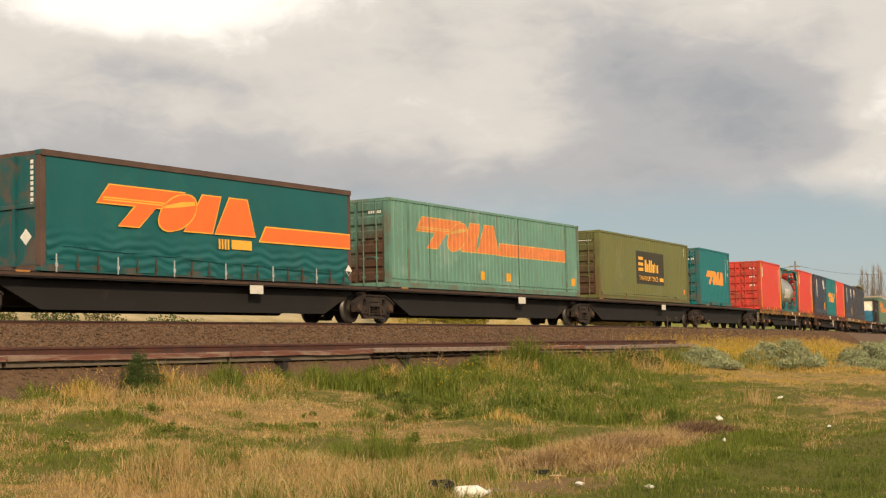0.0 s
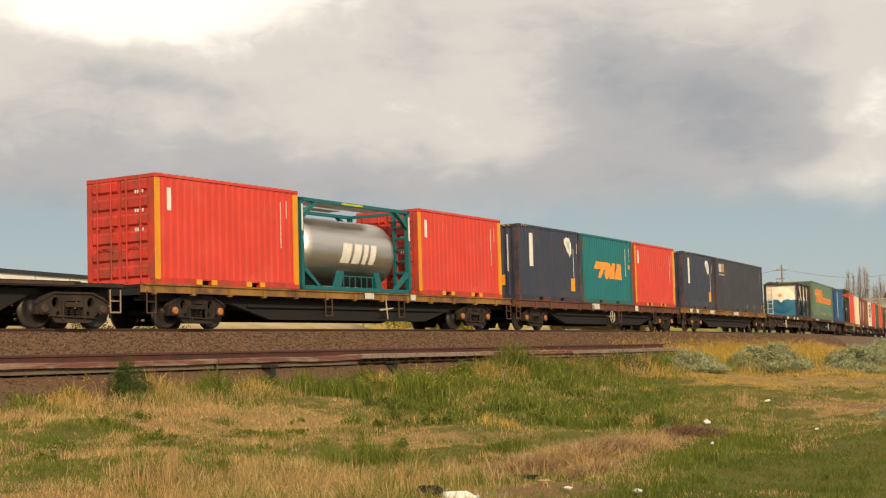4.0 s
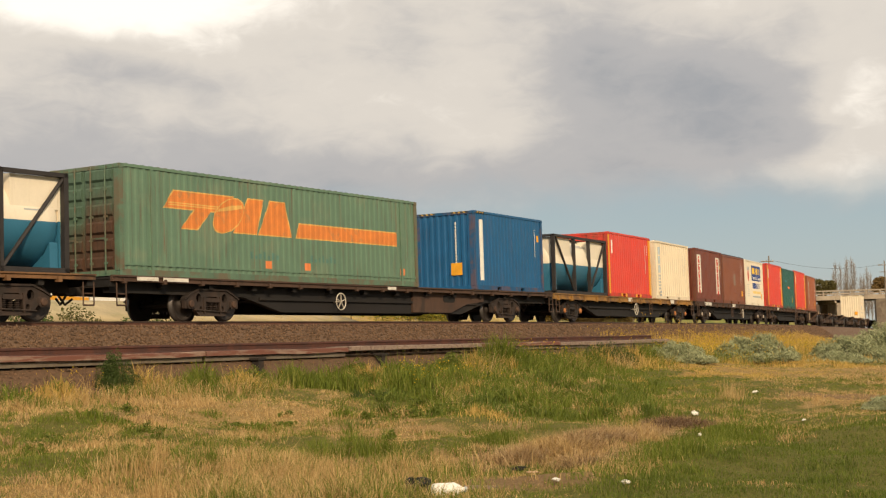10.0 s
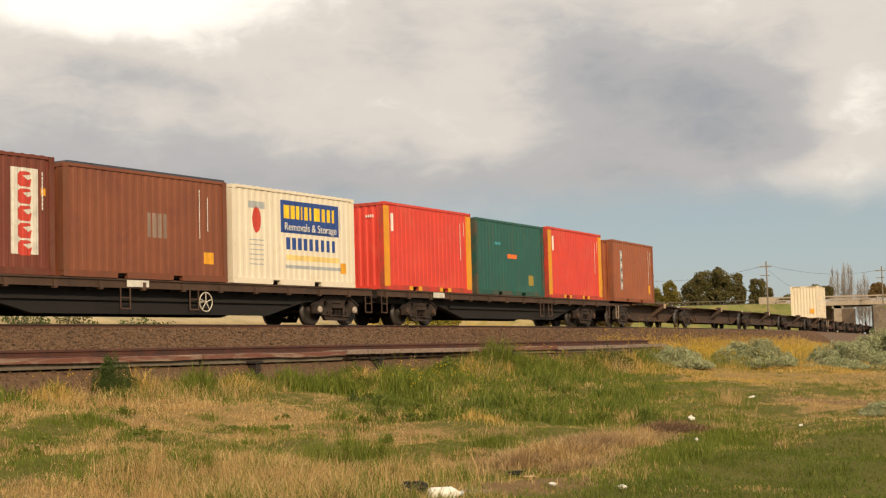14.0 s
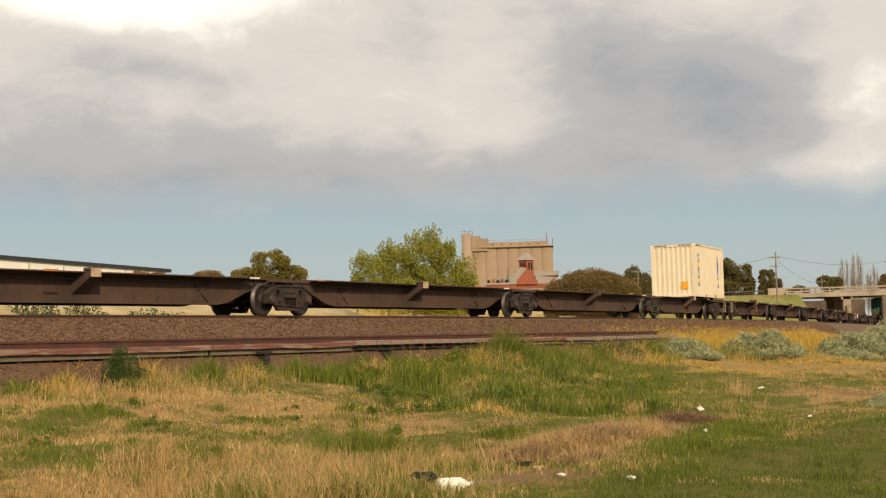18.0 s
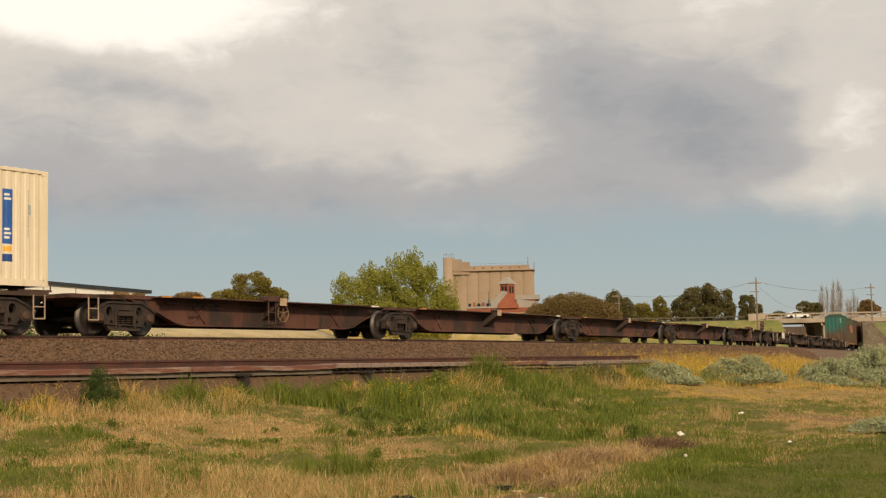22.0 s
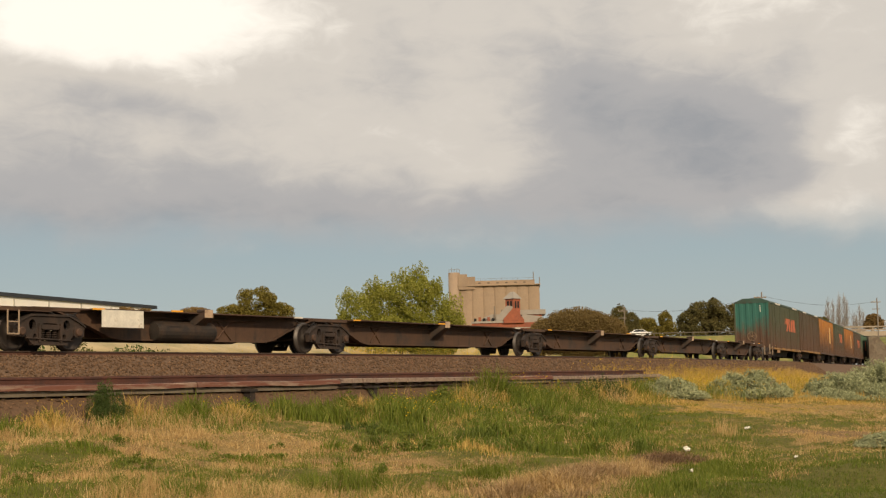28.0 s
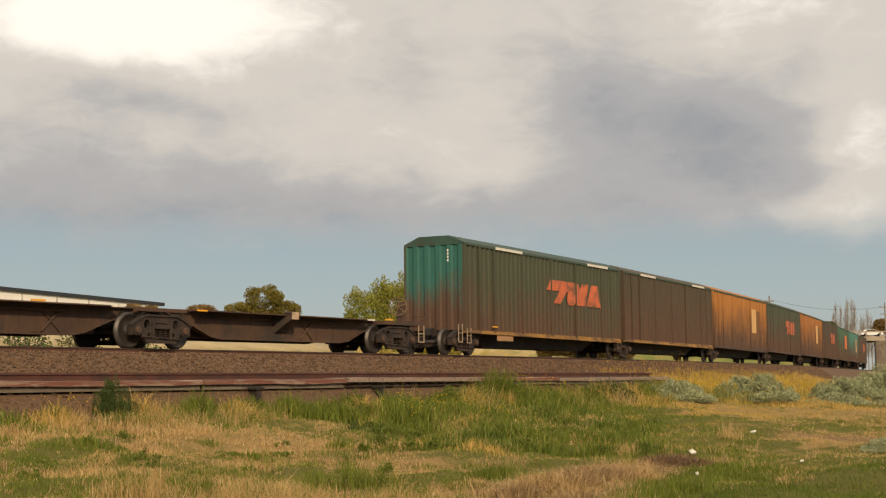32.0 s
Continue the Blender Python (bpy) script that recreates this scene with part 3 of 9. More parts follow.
def leaf_cloud(rng, n, blobs, size, slim=0.5):
    """Leaves on and in a heap of rounded blobs (centre, radii)."""
    share = np.array([b[3] * b[4] + b[3] * b[5] + b[4] * b[5] for b in blobs])
    pick = rng.choice(len(blobs), n, p=share / share.sum())
    bl = np.array(blobs)[pick]
    d = rng.normal(0, 1, (n, 3))
    d /= np.linalg.norm(d, axis=1)[:, None]
    rad = rng.uniform(0.62, 1.06, n) ** 0.7
    c = bl[:, :3] + d * bl[:, 3:6] * rad[:, None]
    u = rng.normal(0, 1, (n, 3)) + d * 0.2
    u /= np.linalg.norm(u, axis=1)[:, None]
    w = np.cross(u, rng.normal(0, 1, (n, 3)))
    w /= np.linalg.norm(w, axis=1)[:, None]
    s = size * rng.uniform(0.6, 1.4, n)[:, None]
    v = np.stack([c - u * s, c + w * s * slim, c + u * s, c - w * s * slim], 1)
    t = np.array([(0, 1, 2), (0, 2, 3)])
    return v.reshape(-1, 3), (t[None] + 4 * np.arange(n)[:, None, None]).reshape(-1, 3)


def shrub(x, y, w, d, h, n, leaf, mat, name, label, seed, turn=0.0, heap=1.0, slim=0.5):
    """A low bush: twigs from the ground and a ragged heap of leaves."""
    rng = np.random.default_rng(seed)
    z = float(ground_z(np.array([x]), np.array([y]))[0])
    ob = thing(name, label, "shrub", at=pose(x, y, z, 0, 0, turn))
    tw = Shape()
    for i in range(14):
        a = rng.uniform(0, 6.28)
        r = rng.uniform(0.3, 0.85)
        tw.tube((0.05 * math.cos(a), 0.05 * math.sin(a), -0.03), (r * w / 2 * math.cos(a), r * d / 2 * math.sin(a), h * rng.uniform(0.4, 0.8)), 0.014, 5, 0, 0.005)
    tagged(part("twigs", tw, TIMBER, ob, "grey twigs"), kind="stuff")
    blobs = []
    for i in range(max(7, int(w * 5 * heap))):
        a, r = rng.uniform(0, 6.28), rng.uniform(0, 0.75) ** 0.7
        bx, by = r * w / 2 * math.cos(a), r * d / 2 * math.sin(a)
        hh_ = h * (1 - 0.55 * r * r) * rng.uniform(0.75, 1.1)
        s = rng.uniform(0.16, 0.28) * min(w, 1.6) / heap ** 0.35
        blobs.append((bx, by, hh_ * 0.5, s, s, hh_ * 0.5))
    for i in range(max(6, int(w * 5 * heap))):
        a, r = rng.uniform(0, 6.28), rng.uniform(0.55, 1.02)
        hh_ = h * rng.uniform(0.25, 0.5) * (1.25 - 0.5 * r)
        s = rng.uniform(0.2, 0.34) * min(w, 1.6) / heap ** 0.35
        blobs.append((r * w / 2 * math.cos(a), r * d / 2 * math.sin(a), hh_ * 0.45, s, s, hh_ * 0.55))
    v, t = leaf_cloud(rng, n, blobs, leaf, slim)
    v[:, 2] = np.maximum(v[:, 2], -0.02)
    tagged(part("foliage", soup("foliage", v, t, mat), None, ob), kind="stuff")
    return ob


def leafy(name, label, x, y, spread, h, stems, n, leaf, mat, seed):
    """A leafy plant of upright plumes, with an uneven outline."""
    rng = np.random.default_rng(seed)
    z = float(ground_z(np.array([x]), np.array([y]))[0])
    blobs = []
    for i in range(stems):
        a, q = rng.uniform(0, 2 * math.pi), math.sqrt(rng.random())
        hh_ = h * (1 - 0.5 * q * q) * rng.uniform(0.65, 1.1)
        w = spread * rng.uniform(0.22, 0.42)
        blobs.append((spread * q * math.cos(a), spread * q * math.sin(a), hh_ * 0.5, w, w, hh_ * 0.5))
    v, t = leaf_cloud(rng, n, blobs, leaf, 0.33)
    v[:, 2] = np.maximum(v[:, 2], -0.02)
    ob = new(name, soup(name, v, t, mat))
    ob.matrix_world = pose(x, y, z)
    return tagged(ob, label, "plant", "", "stuff")


def flowers(name, label, x, y, sx, sy, n, h, seed, turn=0.0, stem=None, head=0.0125):
    """Thin stalks with small yellow heads."""
    rng = np.random.default_rng(seed)
    c, s = math.cos(radians(turn)), math.sin(radians(turn))
    a, b = rng.normal(0, sx, n), rng.normal(0, sy, n)
    px, py = x + a * c - b * s, y + a * s + b * c
    z = ground_z(px, py)
    hh_ = h * rng.uniform(0.45, 1.1, n)
    v, t = blades(rng, px, py, z - 0.01, hh_, np.full(n, 0.012), rng.uniform(0.05, 0.35, n))
    ob = thing(name, label, "flowers")
    tagged(part("stem", soup("stem", v, t, stem or GREEN_BLADE), None, ob), kind="stuff")
    tips = v.reshape(-1, 5, 3)[:, 4]
    k = 3
    q = np.repeat(tips, k, 0) + rng.normal(0, 0.035, (n * k, 3))
    q = q[rng.random(len(q)) < 0.75]
    m = len(q)
    u = rng.normal(0, 1, (m, 3))
    u /= np.linalg.norm(u, axis=1)[:, None]
    w = np.cross(u, rng.normal(0, 1, (m, 3)))
    w /= np.linalg.norm(w, axis=1)[:, None]
    r_ = head * rng.uniform(0.6, 1.5, m)[:, None]
    vv = np.stack([q - u * r_, q + w * r_, q + u * r_, q - w * r_], 1).reshape(-1, 3)
    tt = (np.array([(0, 1, 2), (0, 2, 3)])[None] + 4 * np.arange(m)[:, None, None]).reshape(-1, 3)
    tagged(part("bloom", soup("bloom", vv, tt, YELLOW_PETAL), None, ob, "small yellow flower heads"), kind="stuff")
    return ob


def build_plants():
    build_grass()
    leafy("leafy_weed", "broad dark green weed at the end of the siding", 5.35, 47.6, 0.85, 0.95, 20, 5000, 0.036, DARK_LEAF, 1290)
    leafy("dark_bush", "dense dark green bush beside the siding", -6.75, 29.3, 0.40, 0.92, 22, 11000, 0.020, DARK_LEAF, 27)
    # broad-leaved weeds in front of the siding
    rng = np.random.default_rng(43)
    weed = leaf_mat("weed_leaf", (0.05, 0.072, 0.010), (0.135, 0.165, 0.025), (0.30, 0.295, 0.07))
    for i in range(44):
        sa = 17.5 + 33 * rng.random()
        px, py, _ = on_line(sa, -4.85 - 1.5 * rng.random() ** 1.5)
        k = 0.55 if sa < 22.5 else 1.0
        leafy("leafy_weed", "bushy green weed beside the siding", px, py, rng.uniform(0.2, 0.42), k * rng.uniform(0.34, 0.72), 9, 900, 0.034, weed, 1300 + i)
    for i in range(26):
        b, d = radians(rng.uniform(-3, 9)), rng.uniform(25, 41)
        leafy("leafy_weed", "bushy green weed in lush grass", d * math.sin(b), d * math.cos(b), rng.uniform(0.18, 0.36), rng.uniform(0.16, 0.36), 7, 500, 0.032, weed, 1400 + i)
    for i in range(10):
        b, d = radians(rng.uniform(-17, -2)), rng.uniform(19, 27.5)
        leafy("leafy_weed", "low green weed in dry grass", d * math.sin(b), d * math.cos(b), rng.uniform(0.14, 0.28), rng.uniform(0.10, 0.20), 6, 260, 0.030, weed, 1500 + i)
    # silver-grey saltbush on the rise
    for i, (x, y, w, d, h, n) in enumerate(((8.2, 52.0, 2.6, 2.2, 0.78, 9000), (12.2, 56.8, 3.6, 2.6, 1.10, 16000), (17.1, 61.3, 3.6, 3.0, 1.20, 14000), (19.6, 64.0, 5.4, 3.6, 1.75, 18000), (16.1, 59.0, 2.2, 1.8, 0.55, 7000),
                                             (9.35, 28.8, 1.9, 1.4, 0.30, 8000), (23.4, 66.0, 5.6, 4, 2.0, 13000), (18.9, 60.2, 3.0, 2.2, 0.8, 9000))):
        shrub(x, y, w, d, h, int(n * 1.3), 0.085 if y > 40 else 0.05, SALT_LEAF, "saltbush", "silver-grey saltbush sprawling over dry grass", 31 + i, heap=2.2, slim=0.2)
    # green weeds along the siding
    for i, (x, y, h, sp, n) in enumerate(((-3.5, 32.4, 0.75, 0.30, 500), (-2.2, 32.6, 0.60, 0.28, 420), (-3.0, 33.0, 0.55, 0.35, 400), (1.6, 42.0, 1.35, 0.38, 900), (5.6, 49.0, 0.75, 0.35, 420), (-0.7, 33.4, 0.75, 0.40, 520),
                                          (-8.6, 27.2, 0.35, 0.25, 240), (0.3, 36.0, 0.55, 0.45, 500), (2.6, 39.5, 0.6, 0.6, 600), (-4.6, 31.3, 0.5, 0.30, 380), (-5.2, 30.4, 0.42, 0.35, 380), (-1.4, 34.8, 0.6, 0.4, 420), (3.6, 43.5, 0.65, 0.5, 500))):
        tuft(x, y, h, sp, n, GREEN_BLADE, "weed_clump", "tall green weed clump beside the siding", 60 + i, 0.75, 0.022)
    rng = np.random.default_rng(58)
    for i in range(78):
        px, py, _ = on_line(12 + i * 0.5 + rng.uniform(-0.4, 0.4), -5.0 - 1.0 * rng.random())
        if (i < 14 and rng.random() < 0.2) or 20 < i < 26:
            continue
        tuft(px, py, rng.uniform(0.38, 0.78) * (0.75 if i < 14 else 1 + i * 0.006), 0.27, 210, GREEN_BLADE if rng.random() < (0.35 if i < 14 else 0.75) else OCHRE_BLADE, "weed_clump", "tall green weed clump beside the siding", 400 + i, 0.85, 0.021)
    for i in range(40):
        px, py = rng.uniform(9, 19), rng.uniform(54, 74)
        tuft(px, py, rng.uniform(0.25, 0.5), 0.6, 160, OCHRE_BLADE, "ochre_clump", "ochre grass clump on the rise", 500 + i, 0.9, 0.026)
    for i, (x, y, h) in enumerate(((0.75, 21.0, 0.34), (0.95, 21.3, 0.30), (0.55, 20.8, 0.26), (-1.3, 19.6, 0.42), (-0.9, 19.9, 0.38), (-1.7, 19.3, 0.36))):
        tuft(x, y, h, 0.17, 330, GREEN_BLADE, "grass_tuft", "tall green tuft in dry grass", 1600 + i, 0.95, 0.008)
    # low broad weeds in the straw
    for i, (x, y) in enumerate(((-5.85, 23.7), (-3.15, 23.8), (-5.4, 23.3), (-1.9, 26.0))):
        tuft(x, y, 0.22, 0.16, 160, GREEN_BLADE, "broad_weed", "low leafy green weed in dry grass", 80 + i, 0.9, 0.022)
    # tall dry tufts near the eye
    for i, (x, y, h, n) in enumerate(((-2.1, 15.9, 0.50, 260), (-2.8, 15.4, 0.48, 240), (-1.45, 15.2, 0.46, 220), (-2.45, 16.6, 0.46, 200), (-0.75, 16.6, 0.40, 160), (-3.5, 16.4, 0.42, 170), (-1.1, 14.3, 0.42, 200),
                                      (6.3, 32.2, 0.75, 120), (6.6, 32.8, 0.6, 90), (-0.2, 17.6, 0.34, 200), (8.2, 32.0, 0.5, 40))):
        tuft(x, y, h, 0.16, n, STRAW_BLADE, "dry_tuft", "tall straw-coloured grass tuft", 100 + i, 0.7, 0.006)
    rng = np.random.default_rng(64)
    for i in range(46):
        px, py = rng.uniform(-3.9, 0.2), rng.uniform(14.2, 17.8)
        tuft(px, py, rng.uniform(0.26, 0.52), rng.uniform(0.07, 0.16), 110, STRAW_BLADE if rng.random() < 0.66 else GREEN_BLADE, "dry_tuft", "tall straw-coloured grass tuft", 1000 + i, 0.75, 0.006)
    # heaps of dead stalks
    twig = leaf_mat("dead_twig", (0.07, 0.04, 0.024), (0.20, 0.12, 0.065), (0.42, 0.29, 0.16))
    dead = leaf_mat("dead_stalk", (0.17, 0.10, 0.05), (0.42, 0.285, 0.14), (0.66, 0.48, 0.25))
    for i, (x, y, n, sp) in enumerate(((4.2, 25.6, 900, 0.30), (3.8, 25.1, 600, 0.24), (2.2, 20.3, 800, 0.30), (2.7, 21.3, 900, 0.32), (3.0, 22.3, 800, 0.30), (2.4, 21.8, 700, 0.26), (1.3, 19.0, 700, 0.30), (1.7, 19.5, 600, 0.26), (0.9, 18.5, 450, 0.22), (1.6, 17.6, 400, 0.2))):
        tuft(x, y, 0.36, sp, int(1.5 * n), (twig if i < 2 else STRAW_BLADE if i in (3, 6) else dead), "dead_stalks", "heap of dead brown stalks", 130 + i, 2.6, 0.008)
    # lush fringe where the rough grass meets the trampled green
    rng = np.random.default_rng(66)
    for i in range(30):
        f = rng.random()
        tuft(2.2 + 2.6 * f + rng.normal(0, 0.28), 16.6 + 7.0 * f + rng.normal(0, 0.3), rng.uniform(0.13, 0.27), rng.uniform(0.14, 0.26), 200, GREEN_BLADE, "grass_tuft", "lush green tuft beside trampled grass", 1100 + i, 0.7, 0.008)
    # weeds scattered through the lush part, and small green tufts in the straw
    rng = np.random.default_rng(91)
    lush = leaf_mat("lush_weed_leaf", (0.042, 0.062, 0.009), (0.118, 0.155, 0.023), (0.26, 0.27, 0.06))
    for i in range(60):
        b, d = radians(rng.uniform(-2.5, 8.5)), rng.uniform(26, 40)
        tuft(d * math.sin(b), d * math.cos(b), rng.uniform(0.22, 0.5), rng.uniform(0.14, 0.34), 150, lush if rng.random() < 0.6 else GREEN_BLADE, "weed_clump", "green weed clump in lush grass", 800 + i, 0.95, 0.02)
    for i in range(34):
        b, d = radians(rng.uniform(-19, -1)), rng.uniform(18, 27.5)
        tuft(d * math.sin(b), d * math.cos(b), rng.uniform(0.12, 0.26), rng.uniform(0.12, 0.26), 110, lush if rng.random() < 0.35 else GREEN_BLADE, "grass_tuft", "small green tuft in dry grass", 900 + i, 0.8, 0.009)
    for i in range(30):
        b, d = radians(rng.uniform(6, 19)), rng.uniform(14.5, 26)
        tuft(d * math.sin(b), d * math.cos(b), rng.uniform(0.08, 0.16), rng.uniform(0.15, 0.4), 120, lush if rng.random() < 0.9 else STRAW_BLADE, "grass_tuft", "low tuft in short green grass", 950 + i, 0.9, 0.007)
    for i in range(90):
        b, d = radians(rng.uniform(-4, 9.5)), rng.uniform(24.5, 41)
        tuft(d * math.sin(b), d * math.cos(b), rng.uniform(0.16, 0.36), rng.uniform(0.12, 0.38), 90, (OCHRE_BLADE, STRAW_BLADE, DARK_LEAF, lush)[i % 4], "mixed_tuft", "uneven tuft of mixed dry and green grass", 2000 + i, 0.9, 0.012)
    for i in range(50):
        b, d = radians(rng.uniform(-18, 2)), rng.uniform(16.5, 25)
        tuft(d * math.sin(b), d * math.cos(b), rng.uniform(0.12, 0.28), rng.uniform(0.10, 0.26), 120, (dead, STRAW_BLADE, GREEN_BLADE)[i % 3], "mixed_tuft", "uneven tuft of mixed dry and green grass", 2100 + i, 1.0, 0.008)
    for i in range(26):
        b, d = radians(rng.uniform(0.5, 7.5)), rng.uniform(17.5, 23.5)
        tuft(d * math.sin(b), d * math.cos(b), rng.uniform(0.12, 0.26), rng.uniform(0.12, 0.26), 150, (dead, STRAW_BLADE, dead, GREEN_BLADE)[i % 4], "mixed_tuft", "flattened tuft of dead grass", 2200 + i, 1.6, 0.008)
    # single long dry stems standing over the grass
    rng = np.random.default_rng(77)
    for i in range(26):
        px, py = ((rng.uniform(-4.5, 1.6), rng.uniform(14.6, 17.6)) if i < 16 else (rng.uniform(2.0, 8.0), rng.uniform(20, 33)))
        tuft(px, py, rng.uniform(0.45, 0.85), 0.05, 5, STRAW_BLADE, "dry_stem", "long bent dry grass stem", 700 + i, 0.9, 0.006)
    # ochre grass down the slope beyond the end of the siding
    rng = np.random.default_rng(37)
    n = 15000
    sa, off = rng.uniform(49, 92, n), -1.7 - 6.0 * rng.random(n) ** 1.2
    e = np.interp(sa, LINE_S, LINE_X), np.interp(sa, LINE_S, LINE_Y), np.interp(sa, LINE_S, LINE_H)
    sown("ochre_grass", "ochre drying grass on the slope below the track", OCHRE_BLADE, rng, e[0] - off * np.cos(e[2]), e[1] - off * np.sin(e[2]), rng.uniform(0.2, 0.6, n), np.full(n, 0.024), rng.uniform(0.2, 1.0, n))
    # yellow flowers
    fl = "yellow wild flowers on thin green stalks"
    flowers("wild_flowers", fl, -0.6, 33.6, 0.35, 0.5, 60, 0.75, 141)
    flowers("wild_flowers", fl, -5.0, 31.6, 0.5, 0.3, 40, 0.50, 142)
    flowers("wild_flowers", fl, -9.0, 28.6, 0.6, 0.3, 70, 0.46, 143, 0, OCHRE_BLADE)
    flowers("wild_flowers", fl, -7.6, 29.2, 0.4, 0.3, 60, 0.44, 144, 0, OCHRE_BLADE)
    flowers("wild_flowers", fl, 0.6, 35.4, 0.8, 0.7, 60, 0.55, 145)
    flowers("wild_flowers", fl, 3.2, 45.2, 0.9, 0.5, 160, 0.8, 146)
    gold = "dense yellow wild flowers over ochre grass"
    flowers("flower_drift", gold, 10.6, 60.5, 1.3, 1.6, 300, 0.8, 147, 0, OCHRE_BLADE, 0.015)
    flowers("flower_drift", gold, 12.8, 65.0, 1.6, 1.8, 280, 0.85, 148, 0, OCHRE_BLADE, 0.015)
    flowers("flower_drift", gold, 16.2, 70.5, 2.2, 2.2, 260, 0.8, 149, 0, OCHRE_BLADE, 0.015)
    for i in range(9):
        px, py, hd = on_line(50 + i * 3.6, -3.0 - 1.6 * (i % 3))
        flowers("flower_drift", gold, px, py, 1.3, 0.7, 170, 0.66, 160 + i, math.degrees(hd) + 90, GREEN_BLADE if i % 2 else OCHRE_BLADE, 0.015)
    flowers("flower_drift", gold, 7.6, 55.6, 0.8, 0.8, 260, 0.6, 150, 0, OCHRE_BLADE, 0.015)
    flowers("flower_drift", gold, 9.9, 54.5, 1.1, 0.9, 380, 0.75, 151, 0, GREEN_BLADE, 0.015)
    flowers("flower_drift", gold, 14.9, 61.5, 0.7, 0.9, 160, 0.8, 152, 0, GREEN_BLADE, 0.015)


build_plants()


def build_litter():
    """Scraps thrown down in the grass."""
    pale = surface("dirty_white_plastic", (0.70, 0.66, 0.58), 0.5, 0, 0.12, 6, 40, 0.2)
    rng = random.Random(3)

    def crumple(x, y, sx, sy, sz, seed, mat, label, name="litter"):
        r = np.random.default_rng(seed)
        n, m = 9, 6
        vs, fs = [], []
        for j in range(m + 1):
            for i in range(n):
                a, b = 2 * math.pi * i / n, math.pi * j / m
                k = r.uniform(0.45, 1.35)
                vs.append((0.8 * sx * k * math.cos(a) * math.sin(b), 0.8 * sy * k * math.sin(a) * math.sin(b), 0.55 * sz * (0.75 - math.cos(b) * k * 0.8) + 0.03 * r.normal() * sx))
        for j in range(m):
            for i in range(n):
                fs.append((j * n + i, j * n + (i + 1) % n, (j + 1) * n + (i + 1) % n, (j + 1) * n + i))
        z = float(ground_z(np.array([x]), np.array([y]))[0])
        ob = new(name, mesh_of(name, vs, fs, mat))
        ob.matrix_world = pose(x, y, z + 0.03, 0, 0, rng.uniform(0, 180))
        tagged(ob, label, "litter", "scraps of litter")
    crumple(4.6, 26.9, 0.09, 0.07, 0.11, 1, pale, "crumpled white plastic scrap in the grass")
    crumple(3.86, 22.2, 0.05, 0.04, 0.05, 2, pale, "small white scrap in the grass")
    crumple(6.2, 25.2, 0.13, 0.04, 0.04, 3, pale, "flat torn white scrap in the grass")
    crumple(1.77, 14.65, 0.085, 0.05, 0.045, 4, pale, "crumpled white paper on short grass")
    crumple(1.07, 14.62, 0.09, 0.05, 0.035, 5, pale, "torn pale paper on bare soil")
    crumple(0.98, 17.2, 0.10, 0.05, 0.03, 6, surface("brown_card", (0.42, 0.28, 0.16)), "flattened brown card on bare soil")
    crumple(0.84, 17.6, 0.14, 0.06, 0.05, 7, BLACK_GAP, "black plastic scrap on bare soil")
    crumple(-0.33, 14.15, 0.22, 0.14, 0.21, 8, BLACK_GAP, "black plastic bag in the grass")
    crumple(7.33, 34.3, 0.16, 0.07, 0.05, 9, pale, "pale scrap in the grass")
    x, y = -0.03, 13.95
    z = float(ground_z(np.array([x]), np.array([y]))[0])
    jug = thing("plastic_jug", "white plastic jug lying on its side", "jug", at=pose(x, y, z + 0.075, 0, 0, 12))
    part("body", Shape().turned([(-0.15, 0.02), (-0.15, 0.062), (-0.13, 0.072), (0.07, 0.072), (0.12, 0.045), (0.15, 0.022), (0.17, 0.022), (0.17, 0.005)], "x", 16), pale, jug, smooth=True)
    part("cap", Shape().turned([(0.165, 0.027), (0.19, 0.027), (0.19, 0.004)], "x", 12), GREY_MARK, jug)
    board = Shape().box(-0.17, 0.17, -0.03, 0.03, 0, 0.03, 0, 0.005)
    ob = new("board_scrap", board.mesh("board_scrap", TIMBER))
    ob.matrix_world = pose(0.3, 14.35, float(ground_z(np.array([0.3]), np.array([14.35]))[0]) + 0.01, 0, 4, 8)
    tagged(ob, "short pale board scrap on the ground", "board", "scraps of litter")


build_litter()

# ---- track, ballast, old siding ----
def sweep(ring, s0, s1, off, z, step=2.0):
    """A cross-section of (across, up) led along the line."""
    sh = Shape()
    ss_ = np.arange(s0, s1 + 0.01, step)
    n = len(ring)
    pts = []
    for s in ss_:
        for a, b in ring:
            x, y, _ = on_line(s, off + a)
            pts.append((x, y, z + b))
    fs = [(i * n + j, i * n + (j + 1) % n, (i + 1) * n + (j + 1) % n, (i + 1) * n + j) for i in range(len(ss_) - 1) for j in range(n)]
    fs += [tuple(range(n)), tuple(range((len(ss_) - 1) * n, len(ss_) * n))]
    return sh.add(pts, fs)


RAIL_RING = [(-0.07, -0.16), (0.07, -0.16), (0.07, -0.145), (0.012, -0.125), (0.012, -0.045), (0.036, -0.035), (0.036, -0.006), (0.026, 0.0),
             (-0.026, 0.0), (-0.036, -0.006), (-0.036, -0.035), (-0.012, -0.045), (-0.012, -0.125), (-0.07, -0.145)]


